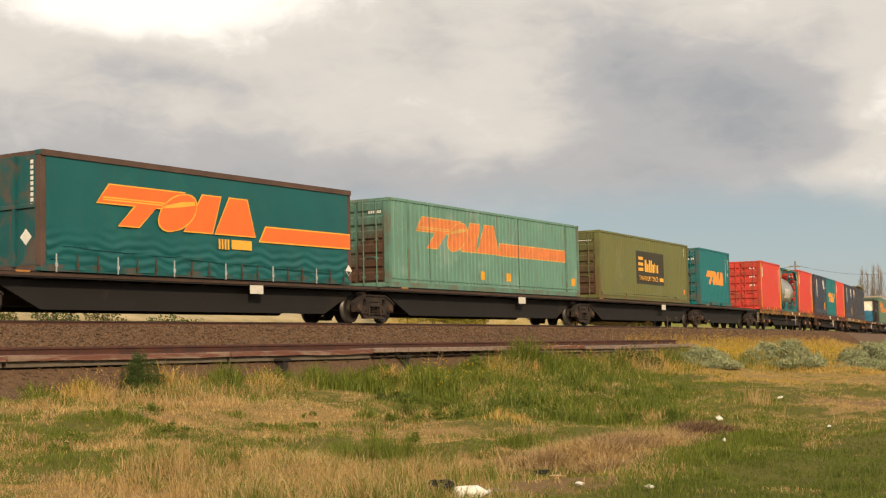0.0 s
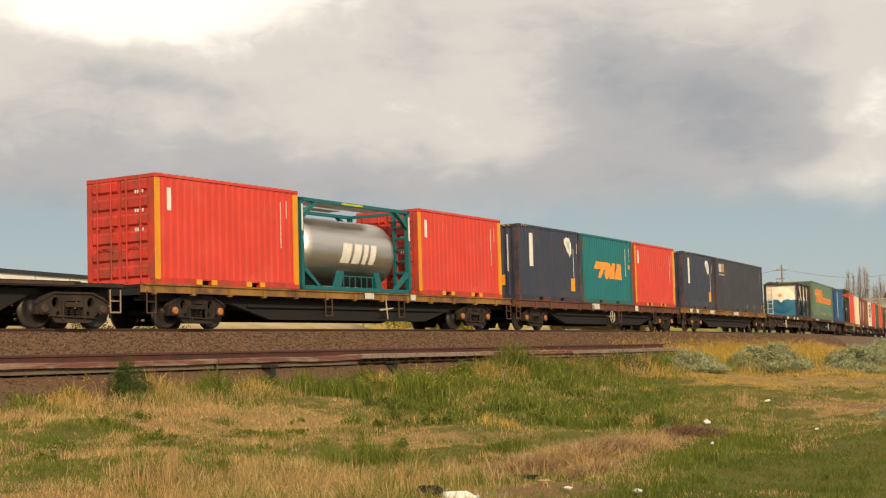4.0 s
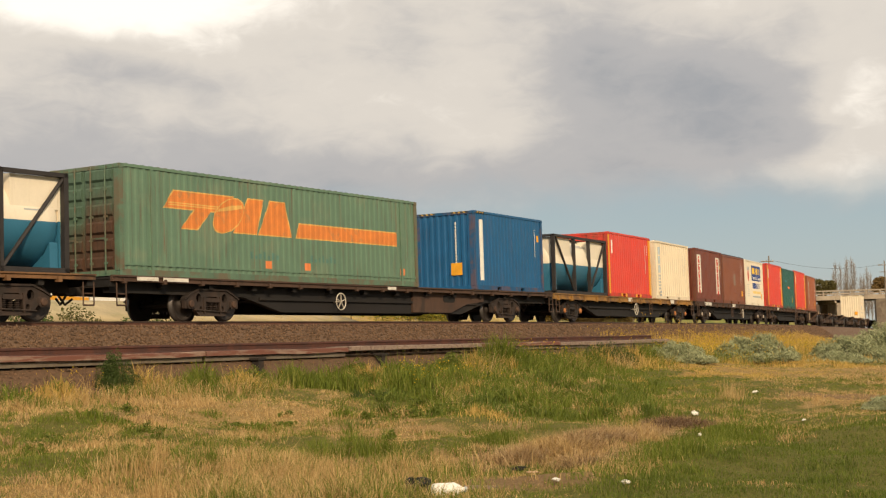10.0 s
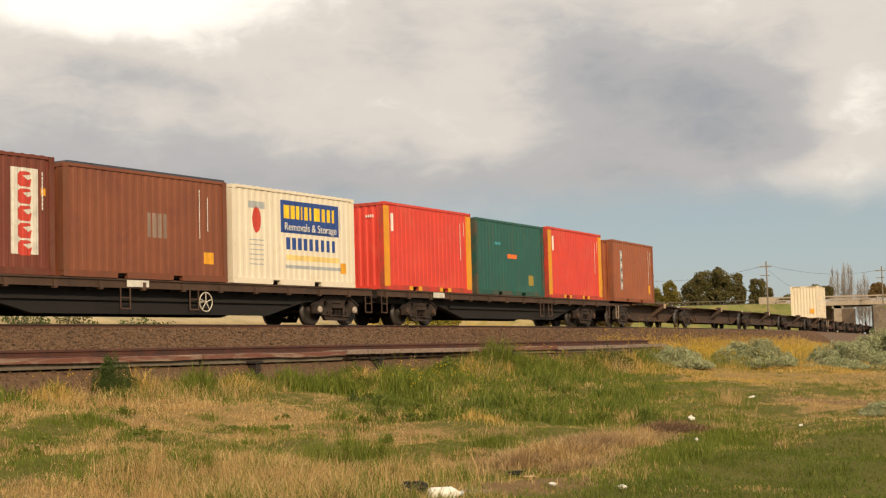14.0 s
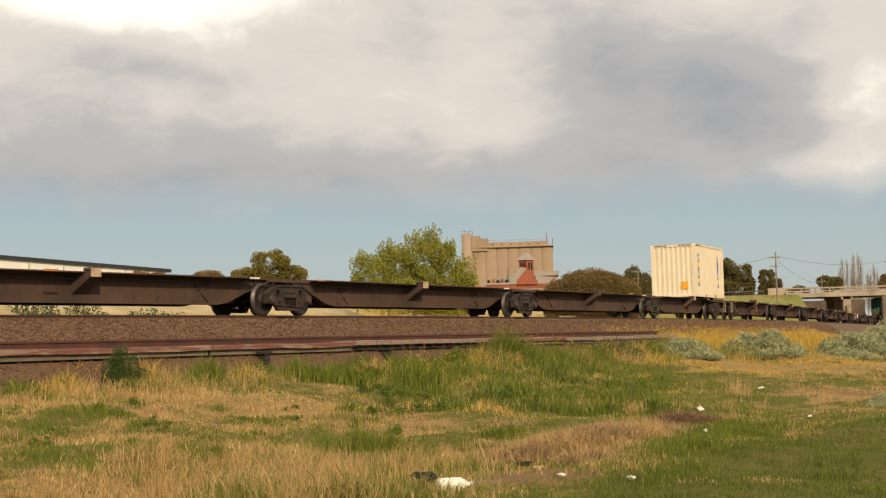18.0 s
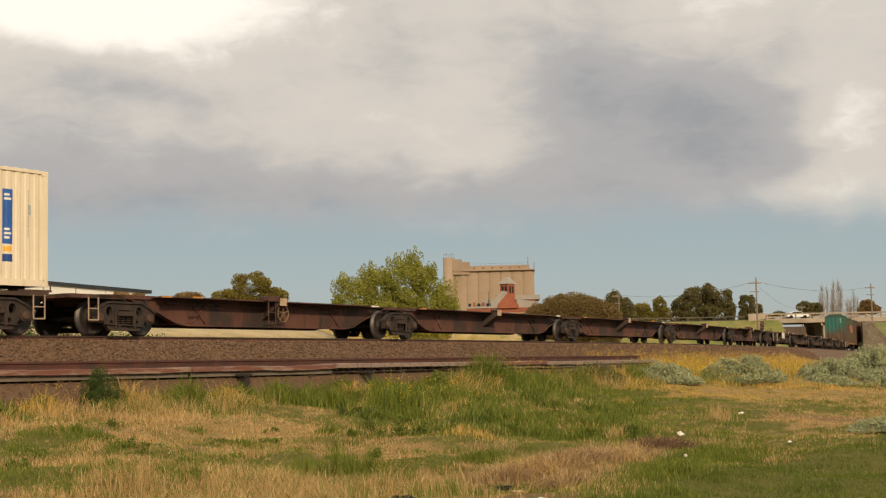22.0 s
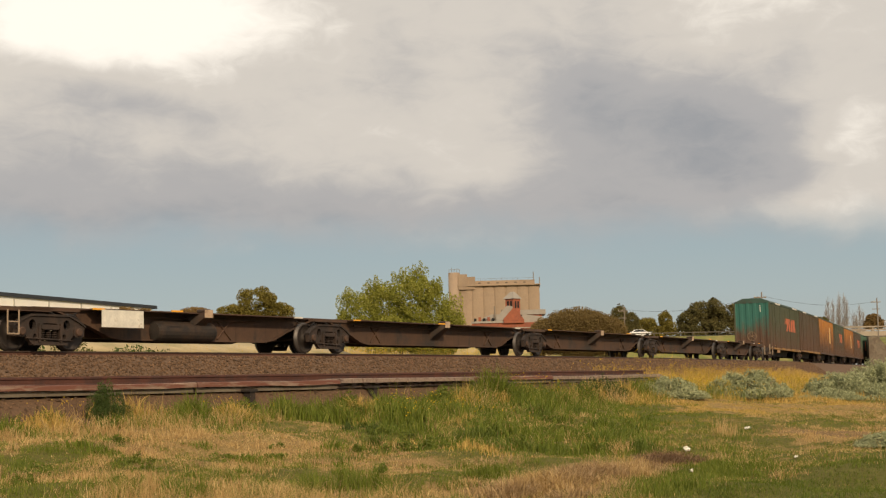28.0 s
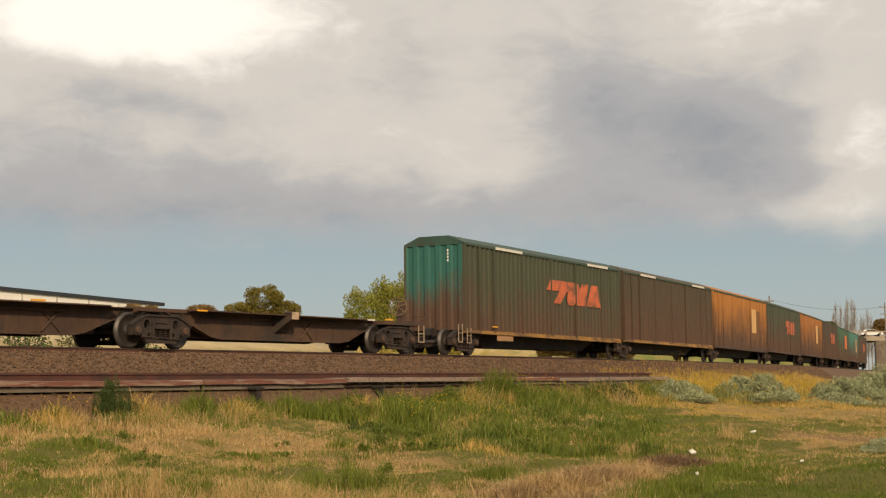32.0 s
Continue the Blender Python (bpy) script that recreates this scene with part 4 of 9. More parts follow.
def build_track():
    track = thing("main_track", "main line railway track with two rails on stone ballast", "track", kind="structure")
    for off in (CENTRE - 0.755, CENTRE + 0.755):
        rail = sweep(RAIL_RING, -40, 290, off, RAIL)
        n = len(RAIL_RING)
        rail.k = [1 if i % n in (6, 7, 8, 9) else 0 for i in range(len(rail.f))]
        part("rail", rail, [RAIL_STEEL, RAIL_HEAD], track, "worn steel rail with rusty sides")
    bed = sweep([(-2.5, -1.1), (-1.85, -0.60), (-1.15, -0.19), (2.8, -0.19), (5.2, -1.1)], -40, 290, CENTRE - 1.22 + 0.0, RAIL)
    part("ballast_bed", bed, BALLAST_BED, track, "brown stone ballast shoulder")
    # sleepers
    sl = Shape().box(-0.12, 0.12, -1.3, 1.3, -0.32, -0.165, 0, 0.02).mesh("sleeper", TIMBER)
    for i in range(150):
        x, y, h = on_line(-12 + i * 0.68, CENTRE)
        ob = part("sleeper", sl, None, track)
        ob.matrix_world = pose(x, y, RAIL, 0, 0, math.degrees(h) + 90)
    # loose stones on the shoulder
    rng = np.random.default_rng(5)
    n = 52000
    s = 6 + 100 * rng.random(n) ** 1.3
    a = rng.uniform(-2.45, -0.1, n)
    zz = np.interp(a, [-2.5, -1.85, -1.15, 0], [-1.1, -0.60, -0.19, -0.19])
    size = rng.uniform(0.013, 0.042, n) * (1 + 0.006 * s)
    base = np.array([(1, 0, 0), (-1, 0, 0), (0, 1, 0), (0, -1, 0), (0, 0, 1), (0, 0, -1)], float)
    tri = np.array([(0, 2, 4), (2, 1, 4), (1, 3, 4), (3, 0, 4), (2, 0, 5), (1, 2, 5), (3, 1, 5), (0, 3, 5)])
    e = np.interp(s, LINE_S, LINE_X), np.interp(s, LINE_S, LINE_Y), np.interp(s, LINE_S, LINE_H)
    cx, cy = e[0] - a * np.cos(e[2]), e[1] - a * np.sin(e[2])
    vv = base[None] * rng.uniform(0.6, 1.3, (n, 6, 1)) * size[:, None, None] + rng.normal(0, 0.15, (n, 6, 3)) * size[:, None, None]
    vv += np.stack([cx, cy, RAIL + zz + size * 0.3], -1)[:, None]
    me = soup("ballast_stones", vv.reshape(-1, 3), (tri[None] + 6 * np.arange(n)[:, None, None]).reshape(-1, 3), BALLAST_MAT)
    ob = part("ballast_stones", me, None, track, "loose brown ballast stones")
    tagged(ob, kind="stuff")


SIDING_Z = 1.80


def build_siding():
    sd = thing("old_siding", "disused rusty siding track on timber stringers and stub posts", "track", kind="structure")
    for off, end in ((-2.45, 54), (-3.75, 51)):
        part("rail", sweep(RAIL_RING, -30, end, off, SIDING_Z + (0.03 if off > -3 else 0.0)), SIDING_RUST, sd, "rust-red disused rail")
    slab = Shape().box(-0.11, 0.11, -0.8, 0.95, -0.33, -0.165, 0, 0.02).mesh("sleeper", TIMBER)
    for i in range(108):
        x, y, h = on_line(-10 + i * 0.55, -3.1)
        ob = part("sleeper", slab, None, sd)
        ob.matrix_world = pose(x, y, SIDING_Z, 0, 0, math.degrees(h) + 90)
    # the near edge: lengths of flat board above a face of old concrete
    rng = random.Random(4)
    s = -14.0
    while s < 49:
        ln = min(rng.uniform(5.0, 7.0), 50 - s)
        rusty = s < 19 or rng.random() < 0.4
        drop = rng.uniform(-0.02, 0.02)
        step = ln / 12 - 0.004
        board = sweep([(-0.42, -0.262), (-0.36, -0.262), (0.45, -0.20), (0.45, -0.15), (-0.36, -0.15), (-0.41, -0.165)], s, s + ln - 0.05, -4.15, SIDING_Z + drop, step)
        # warped and chipped along its length
        board.v = [(x, y, z + 0.022 * noise.noise(Vector((x * 0.5, y * 0.5, 1.7))) + 0.012 * noise.noise(Vector((x * 2.1, y * 2.1, z * 9)))) for x, y, z in board.v]
        part("edge_board", board, PEELING if rusty else TIMBER, sd, "edge board with peeling rust-red paint" if rusty else "bleached timber edge board")
        if s < 22 or rng.random() < 0.8:
            part("edge_beam", sweep([(-0.09, -0.36), (0.10, -0.36), (0.10, -0.262), (-0.09, -0.262)], s + 0.02, s + ln - 0.08, -4.40, SIDING_Z + drop - 0.012, ln / 4 - 0.025),
                 CONCRETE, sd, "grey concrete edge beam")
        s += ln
    post = Shape().box(-0.09, 0.09, -0.10, 0.10, -1.05, -0.33, 0, 0.01).box(-0.15, 0.15, -0.13, 0.13, -0.40, -0.334, 0, 0.01).mesh("post", STEEL_DARK)
    for s in (9.2, 23.5, 28.5, 36.0, 43.0):
        x, y, h = on_line(s, -4.62)
        ob = part("post", post, None, sd, "dark stub post")
        ob.matrix_world = pose(x, y, SIDING_Z, 0, 0, math.degrees(h) + 90)
    fill = sweep([(-2.5, -1.3), (-2.1, -1.0), (-1.6, -0.80), (-1.25, -0.43), (-0.95, -0.40), (0.1, -0.345), (1.7, -0.345), (1.7, -1.25)], -30, 52, -3.2, SIDING_Z)
    rng = np.random.default_rng(15)
    n = 6000
    s, a = rng.uniform(4, 42, n), rng.uniform(-2.05, -1.2, n)
    zz = np.interp(a, [-2.1, -1.6, -1.25], [-1.0, -0.80, -0.43])
    size = rng.uniform(0.015, 0.045, n)
    e = np.interp(s, LINE_S, LINE_X), np.interp(s, LINE_S, LINE_Y), np.interp(s, LINE_S, LINE_H)
    base = np.array([(1, 0, 0), (-1, 0, 0), (0, 1, 0), (0, -1, 0), (0, 0, 1)], float)
    tri = np.array([(0, 2, 4), (2, 1, 4), (1, 3, 4), (3, 0, 4)])
    vv = base[None] * rng.uniform(0.6, 1.3, (n, 5, 1)) * size[:, None, None] + rng.normal(0, 0.15, (n, 5, 3)) * size[:, None, None]
    vv += np.stack([e[0] - (a - 3.2) * np.cos(e[2]), e[1] - (a - 3.2) * np.sin(e[2]), SIDING_Z + zz], -1)[:, None]
    tagged(part("rubble", soup("rubble", vv.reshape(-1, 3), (tri[None] + 5 * np.arange(n)[:, None, None]).reshape(-1, 3), BALLAST_MAT), None, sd, "loose stones and soil below the edge"), kind="stuff")
    part("siding_bed", fill, BALLAST_BED, sd, "dirty ballast under the siding")


build_track()
build_siding()

ROAD_Y = 226.0

# ---- behind the line: wall, shed, trees, silos, road bridge ----
def bearing(az, r, z=0.0):
    return r * math.sin(radians(az)), r * math.cos(radians(az)), z


BARK = surface("bark", (0.10, 0.075, 0.055), 0.95, 0, 0.35, 6, 30, 0.6, (0.06, 0.045, 0.035), 0.55, (1, 1, 0.3))
WHITE_WALL = surface("white_cladding", (0.84, 0.80, 0.72), 0.6, 0, 0.06, 0.5, 8, 0.1)
ROOF_DARK = surface("dark_roof", (0.035, 0.038, 0.045), 0.6, 0.2, 0.2, 1, 10, 0.1)
SILO_MAT = surface("silo_concrete", (0.31, 0.228, 0.158), 0.9, 0, 0.12, 0.08, 1.2, 0.2, (0.26, 0.19, 0.133), 0.56, (1, 1, 1), (0.17, 0.125, 0.088), 0.5)
BRICK_MAT = surface("red_brick", (0.27, 0.085, 0.045), 0.9, 0, 0.2, 0.6, 5, 0.3, (0.20, 0.07, 0.045), 0.56)
SLATE = surface("grey_roof", (0.28, 0.25, 0.215), 0.8, 0, 0.15, 0.5, 6, 0.2)
PALE_CONC = surface("pale_concrete", (0.44, 0.40, 0.33), 0.9, 0, 0.15, 0.3, 6, 0.3, (0.34, 0.30, 0.25), 0.58, (1, 1, 1), (0.24, 0.19, 0.14), 0.4)
POLE_MAT = surface("grey_pole_timber", (0.20, 0.165, 0.13), 0.9, 0, 0.2, 3, 20, 0.3)
WIRE = surface("cable", (0.05, 0.05, 0.05), 0.7)


def tree(az, r, base, crown, leaves, size, mat, label, seed, trunk=0.16, lean=0.0, name="tree", wide=1.15, grow=1.0, solid=False, shoots=0):
    """crown: rows of (across, deep, up, rx, ry, rz) in metres from the foot of the trunk."""
    rng = np.random.default_rng(seed)
    crown = [tuple(v * grow for v in b) for b in crown]
    x, y, _ = bearing(az, r)
    foot = float(ground_z(np.array([x]), np.array([y]))[0])
    crown = [(b[0] * wide, b[1], b[2] + base - foot, b[3] * wide, b[4], b[5] * (0.7 + 0.3 * wide)) for b in crown]
    ob = thing(name, label, "tree", at=pose(x, y, foot, 0, 0, -az))
    tk = Shape()
    tops = [b for b in crown]
    first = min(b[2] - b[5] for b in tops)
    fork = max(0.6, first * 0.8)
    tk.tube((0, 0, -0.4), (lean * 0.4, 0, fork), trunk, 9, 0, trunk * 0.75)
    for b in tops:
        p0, p1 = Vector((lean * 0.4, 0, fork)), Vector(b[:3])
        m = (p0 + p1) / 2 + Vector((rng.normal(0, 0.2), rng.normal(0, 0.2), 0.25))
        tk.tube(p0, m, trunk * 0.55, 7, 0, trunk * 0.36)
        tk.tube(m, p1, trunk * 0.36, 6, 0, trunk * 0.14)
        for k in range(3):
            e = p1 + Vector((rng.normal(0, b[3] * 0.5), rng.normal(0, b[4] * 0.5), rng.uniform(0, b[5] * 0.7)))
            tk.tube(m.lerp(p1, 0.5), e, trunk * 0.18, 5, 0, trunk * 0.05)
    part("trunk", tk, BARK, ob, "branching trunk")
    blobs = []
    for b in crown:
        for k in range(11):
            d = rng.normal(0, 1, 3)
            d /= np.linalg.norm(d)
            f = rng.uniform(0.28, 0.5)
            o = [b[j] + d[j] * b[3 + j] * 0.66 for j in range(3)]
            q = [b[3 + j] * f for j in range(3)]
            blobs.append((*o, *(0.8 * v for v in q)))
            for n in range(4):
                e = rng.normal(0, 1, 3)
                e /= np.linalg.norm(e)
                g = rng.uniform(0.35, 0.6)
                blobs.append((*(o[j] + e[j] * q[j] * 0.75 for j in range(3)), *(v * g for v in q)))
        for n in range(int(solid)):
            blobs.append((*b[:3], *((0.86 + 0.05 * (n % 3)) * v for v in b[3:6])))
    # young shoots standing out of the crown
    for k in range(shoots):
        b = crown[int(rng.integers(len(crown)))]
        a = rng.uniform(0, 2 * math.pi)
        q = rng.uniform(0.2, 0.95)
        x_, y_, z_ = b[0] + q * b[3] * math.cos(a), b[1] + q * b[4] * math.sin(a), b[2] + b[5] * math.sqrt(1 - 0.9 * q * q)
        blobs.append((x_, y_, z_, 0.22, 0.22, rng.uniform(0.35, 0.8)))
    v, t = leaf_cloud(rng, int(leaves * 8), blobs, size * 0.46)
    tagged(part("crown", soup("crown", v, t, mat), None, ob, "crown of small leaves"), kind="stuff")
    return ob


def build_far():
    plane = leaf_mat("tree_spring_leaf", (0.15, 0.165, 0.025), (0.30, 0.30, 0.05), (0.50, 0.45, 0.12), 0.38)
    gum = leaf_mat("tree_gum_leaf", (0.15, 0.125, 0.025), (0.21, 0.172, 0.036), (0.28, 0.215, 0.055), 0.3)
    brown = leaf_mat("tree_brown_leaf", (0.15, 0.095, 0.035), (0.24, 0.155, 0.06), (0.32, 0.21, 0.085), 0.3)
    dark = leaf_mat("tree_dark_leaf", (0.085, 0.078, 0.027), (0.14, 0.12, 0.042), (0.21, 0.17, 0.065), 0.3)
    dome = leaf_mat("tree_dome_leaf", (0.15, 0.103, 0.038), (0.19, 0.132, 0.048), (0.225, 0.155, 0.058), 0.3)
    # pale dry bank and rough ground behind the line
    dry = surface("dry_verge", (0.36, 0.285, 0.16), 0.95, 0, 0.25, 0.7, 14, 0.5, (0.28, 0.235, 0.12), 0.54, bump_dist=0.05)
    bank = sweep([(-4.2, -0.5), (-2.6, 0.0), (-1.2, 0.45), (0.2, 0.62), (3.0, 0.6), (5.0, -0.6)], -20, 52, 14.5, 3.2, 2.0)
    tagged(new("verge_bank", bank.mesh("verge_bank", dry, True)), "pale straw-dry bank behind the track", "bank", kind="structure")
    rng = random.Random(23)
    verge = leaf_mat("verge_leaf", (0.05, 0.055, 0.015), (0.10, 0.10, 0.03), (0.15, 0.14, 0.04))
    for i in range(20):
        x, y, h = on_line(1.0 + i * 1.75 + rng.uniform(-0.6, 0.6), rng.uniform(8.2, 11.0))
        shrub(x, y, rng.uniform(1.4, 3.4), 1.4, rng.uniform(0.6, 1.05), 1800, 0.05, DARK_LEAF if i % 2 else verge, "verge_bush", "low green bush on the verge behind the track", 200 + i, math.degrees(h))
    for i, (s, o, sx, n) in enumerate(((11, 8.0, 0.5, 60), (38, 9.0, 1.5, 60), (46, 11.0, 3.0, 160), (54, 12.0, 3.5, 900), (70, 12.0, 4.0, 700))):
        x, y, h = on_line(s, o)
        flowers("flower_drift", "yellow wild flowers on the verge behind the track", x, y, sx, 0.8, n, 0.8, 220 + i, math.degrees(h) + 90, OCHRE_BLADE)
    rng = np.random.default_rng(77)
    n = 9000
    s, o = rng.uniform(31, 110, n), rng.uniform(10.5, 14, n)
    e = np.interp(s, LINE_S, LINE_X), np.interp(s, LINE_S, LINE_Y), np.interp(s, LINE_S, LINE_H)
    sown("verge_grass", "pale rough grass on the verge behind the track", STRAW_BLADE, rng, e[0] - o * np.cos(e[2]), e[1] - o * np.sin(e[2]), rng.uniform(0.15, 0.45, n), np.full(n, 0.022), rng.uniform(0.1, 0.6, n))

    # white shed
    a, b = Vector(bearing(-23.5, 84)), Vector(bearing(-11.25, 114.5))
    d = (b - a).normalized()
    length = (b - a).length
    shed = thing("industrial_shed", "long white metal shed with a dark roof edge", "building", at=pose(a.x, a.y, 2.4, 0, 0, math.degrees(math.atan2(d.y, d.x))))
    H = 5.30
    part("wall", Shape().box(0, length, 0, 24, 0, H), WHITE_WALL, shed, "white metal cladding")
    part("roof", Shape().prism_x([(-0.12, H), (-0.12, H + 0.26), (12, H + 0.40), (24.1, H + 0.26), (24.1, H)], -1, length + 0.7), ROOF_DARK, shed, "dark roof with deep fascia")
    for k in range(9):
        part("cladding_joint", Shape().box(length * (k + 0.5) / 9 - 0.05, length * (k + 0.5) / 9 + 0.05, -0.06, 0.01, 0.2, H - 0.05), surface("shed_joint", (0.42, 0.40, 0.36)), shed)
    part("safety_band", Shape().box(0, length * 0.72, -0.05, 0.01, 3.2, 3.55), YELLOW_PLATE, shed, "yellow band along the wall")
    for k in (0.55, 0.78):
        part("wall_lamp", Shape().box(length * k, length * k + 0.5, -0.4, 0.0, 4.5, 4.75), STEEL_DARK, shed)

    # trees
    tree(-1.45, 106, 1.85, [(-2.6, 0, 4.7, 1.7, 1.7, 1.9), (-1.2, 0.2, 5.4, 1.2, 1.3, 1.6), (0.8, 0.3, 5.7, 1.7, 1.6, 2.3), (3.2, 0, 4.0, 1.1, 1.2, 1.9), (-1.0, -0.6, 3.1, 2.5, 1.9, 1.6), (2.0, -0.3, 3.0, 2.1, 1.8, 1.6), (1.9, 0.3, 5.6, 0.9, 0.9, 1.5)],
         9000, 0.16, plane, "spreading tree with yellow-green spring leaves", 301, wide=1.15, solid=1, shoots=46)
    tree(-3.75, 108, 2.6, [(0, 0, 3.0, 0.7, 0.8, 1.4), (0.9, 0, 2.4, 0.9, 0.8, 1.1)], 700, 0.14, plane, "small young tree with yellow-green leaves", 302, 0.07)
    tree(-7.2, 122, 2.7, [(0.1, 0, 5.9, 1.6, 1.5, 1.2), (-1.7, 0, 4.9, 1.3, 1.3, 0.9), (1.8, 0, 4.8, 1.2, 1.2, 1.0), (0, 0, 4.2, 1.8, 1.5, 0.9), (0.9, 0, 3.2, 1.5, 1.4, 0.8)], 4200, 0.16, gum, "round gum tree with olive-brown leaves", 303, solid=1)
    tree(-9.95, 140, 3.9, [(-1.0, 0, 4.1, 1.3, 1.2, 0.7), (0.7, 0, 4.5, 1.5, 1.3, 0.8), (2.0, 0, 3.8, 1.0, 1.0, 0.8)], 2200, 0.16, brown, "low brown-leaved tree behind the railway", 304, solid=3)
    tree(-11.95, 100, 3.2, [(-0.5, 0, 3.3, 0.8, 0.8, 0.5), (0.6, 0, 3.3, 0.8, 0.8, 0.45)], 900, 0.14, brown, "low brown-leaved tree before the shed", 305, 0.08)
    tree(5.6, 152, 3.0, [(-2.4, 0, 3.0, 1.9, 2.2, 1.9), (0, 0, 3.2, 3.0, 2.6, 2.7), (2.2, 0, 2.9, 2.0, 2.2, 2.2), (-1.1, 0, 3.8, 1.9, 2, 1.8), (1.1, 0, 3.9, 1.9, 2, 1.7), (3.3, 0, 2.2, 1.1, 1.4, 1.7), (-3.3, 0, 2.3, 0.9, 1.2, 1.6)],
         15000, 0.185, dome, "dense dome-shaped brown-green tree", 306, 0.2, wide=1.27, solid=9)
    tree(7.42, 253, 7.3, [(-0.4, 0, 3.6, 1.0, 1.1, 1.3), (0.6, 0, 3.0, 1.0, 1.1, 1.1), (0.2, 0, 2.0, 1.2, 1.1, 1.0), (1.2, 0, 1.6, 0.8, 1, 0.9)], 1500, 0.32, dark, "dark gum tree behind the railway", 307, wide=1.3, grow=1.35, solid=3)
    tree(8.3, 259, 6.4, [(0, 0, 3.3, 1.1, 1.2, 0.9), (0.7, 0, 2.3, 1.0, 1.2, 0.9), (-0.7, 0, 2.3, 1.0, 1.2, 0.9), (0, 0, 1.4, 1.3, 1, 0.8)], 1200, 0.32, gum, "olive gum tree behind the railway", 308, wide=1.3, grow=1.35, solid=3)
    tree(9.05, 259, 6.9, [(0, 0, 3.5, 0.8, 1, 1.0), (0.4, 0, 2.4, 0.9, 1, 1.0), (-0.5, 0, 1.8, 0.8, 1, 0.8)], 800, 0.32, gum, "slim olive gum tree behind the railway", 309, wide=1.3, grow=1.35, solid=2)
    tree(10.72, 246, 4.6, [(-2.7, 0, 5.0, 1.6, 1.6, 1.6), (-0.9, 0, 6.3, 1.6, 1.8, 1.6), (1.0, 0, 6.4, 1.5, 1.8, 1.6), (2.7, 0, 5.6, 1.5, 1.6, 1.6), (-1.2, 0, 3.9, 2.2, 2, 1.7), (1.8, 0, 3.7, 2.2, 2, 1.7), (-3.6, 0, 3.4, 1.0, 1.1, 1.4), (3.6, 0, 4.0, 0.9, 1.1, 1.5), (0, 0, 2.4, 3.4, 1.8, 1.2)],
         5200, 0.34, dark, "large dark gum tree with a broken crown", 310, 0.25, wide=1.0, grow=1.24, solid=1)
    tree(12.52, 246, 4.3, [(-0.3, 0, 5.3, 1.1, 1.2, 1.2), (0.6, 0, 4.4, 1.1, 1.2, 1.2), (-0.6, 0, 3.6, 1.1, 1, 1.3), (0.5, 0, 2.8, 1.2, 1, 1.2)], 1500, 0.32, dark, "dark gum tree behind the railway", 311, wide=1.05, grow=1.25, solid=1)
    tree(13.62, 290, 8.0, [(0, 0, 2.4, 1.2, 1, 0.7), (1.1, 0, 1.8, 1.0, 1, 0.6), (-1.3, 0, 1.8, 1.0, 1, 0.5)], 600, 0.34, dark, "distant dark tree beyond the road", 312, solid=1)
    tree(14.75, 285, 8.0, [(-0.6, 0, 3.4, 1.4, 1, 1.1), (1.2, 0, 3.2, 1.4, 1, 1.1), (0.2, 0, 2.2, 1.8, 1, 0.9)], 900, 0.34, dark, "distant dark tree beyond the road", 313, solid=2)
    tree(16.95, 285, 8.0, [(0, 0, 3.4, 1.4, 1, 1.2), (0.9, 0, 2.6, 1.2, 1, 1.0), (-0.8, 0, 2.4, 1.0, 1, 0.9)], 800, 0.34, brown, "distant brown-leaved tree beyond the road", 314, solid=2)

    # bare poplars
    rng = random.Random(9)
    twig = surface("bare_twig", (0.26, 0.22, 0.18), 0.9, 0, 0.2, 3, 20, 0.1)
    for i in range(11):
        x, y, _ = bearing(15.2 + i * 0.135 + rng.uniform(-0.05, 0.05), 330)
        hgt = rng.uniform(10.5, 14.0) + 3.6 * math.exp(-((i - 4.5) / 1.6) ** 2)
        foot = float(ground_z(np.array([x]), np.array([y]))[0])
        ob = thing("bare_poplar", "slim leafless poplar beyond the road", "tree", "row of poplars", at=pose(x, y, foot))
        tk = Shape().tube((0, 0, -1), (0, 0, hgt + 2), 0.12, 6, 0, 0.03)
        for k in range(150):
            z = rng.uniform(3.0, hgt * 1.05)
            a = rng.uniform(0, 6.28)
            q = (hgt + 2 - z) * 0.10 + 0.25
            tk.tube((0, 0, z), (q * math.cos(a), q * math.sin(a), z + q * 2.6), 0.026, 4, 0, 0.01)
        part("trunk", tk, twig, ob, "bare upright branches")

    # grain silos
    x, y, _ = bearing(0.62, 430)
    silo = thing("grain_silos", "tall row of concrete grain silos with a headhouse", "building", at=pose(x, y, 0.8, 0, 0, -2.2))
    for i in range(7):
        part("bin", Shape().prism_z([(4.3 + i * 3.38 + 1.72 * math.cos(a), 1.3 - 0.42 * math.sin(a)) for a in np.linspace(0, math.pi, 15)] + [(4.3 + i * 3.38 - 1.72, 3.4), (4.3 + i * 3.38 + 1.72, 3.4)], 0, 29.2), SILO_MAT, silo, "round concrete bin")
    part("flank_wall", Shape().box(1.8, 4.0, 0.9, 8, 0, 29.2), SILO_MAT, silo, "flat flank beside the bins")
    part("gallery", Shape().box(6.8, 24.9, 1.2, 4.6, 29.2, 30.6), SILO_MAT, silo, "gallery on top of the bins")
    part("cornice", Shape().box(1.6, 26.6, 0.1, 5.2, 29.0, 29.3), SILO_MAT, silo)
    part("headhouse", Shape().turned([(0, 1.75), (33.2, 1.75)], "z", 24, 0, (0.7, 1.6, 0)), SILO_MAT, silo, "round headhouse tower", smooth=True)
    part("lift_house", Shape().box(2.0, 4.6, 0.2, 5, 28, 32.6), SILO_MAT, silo)
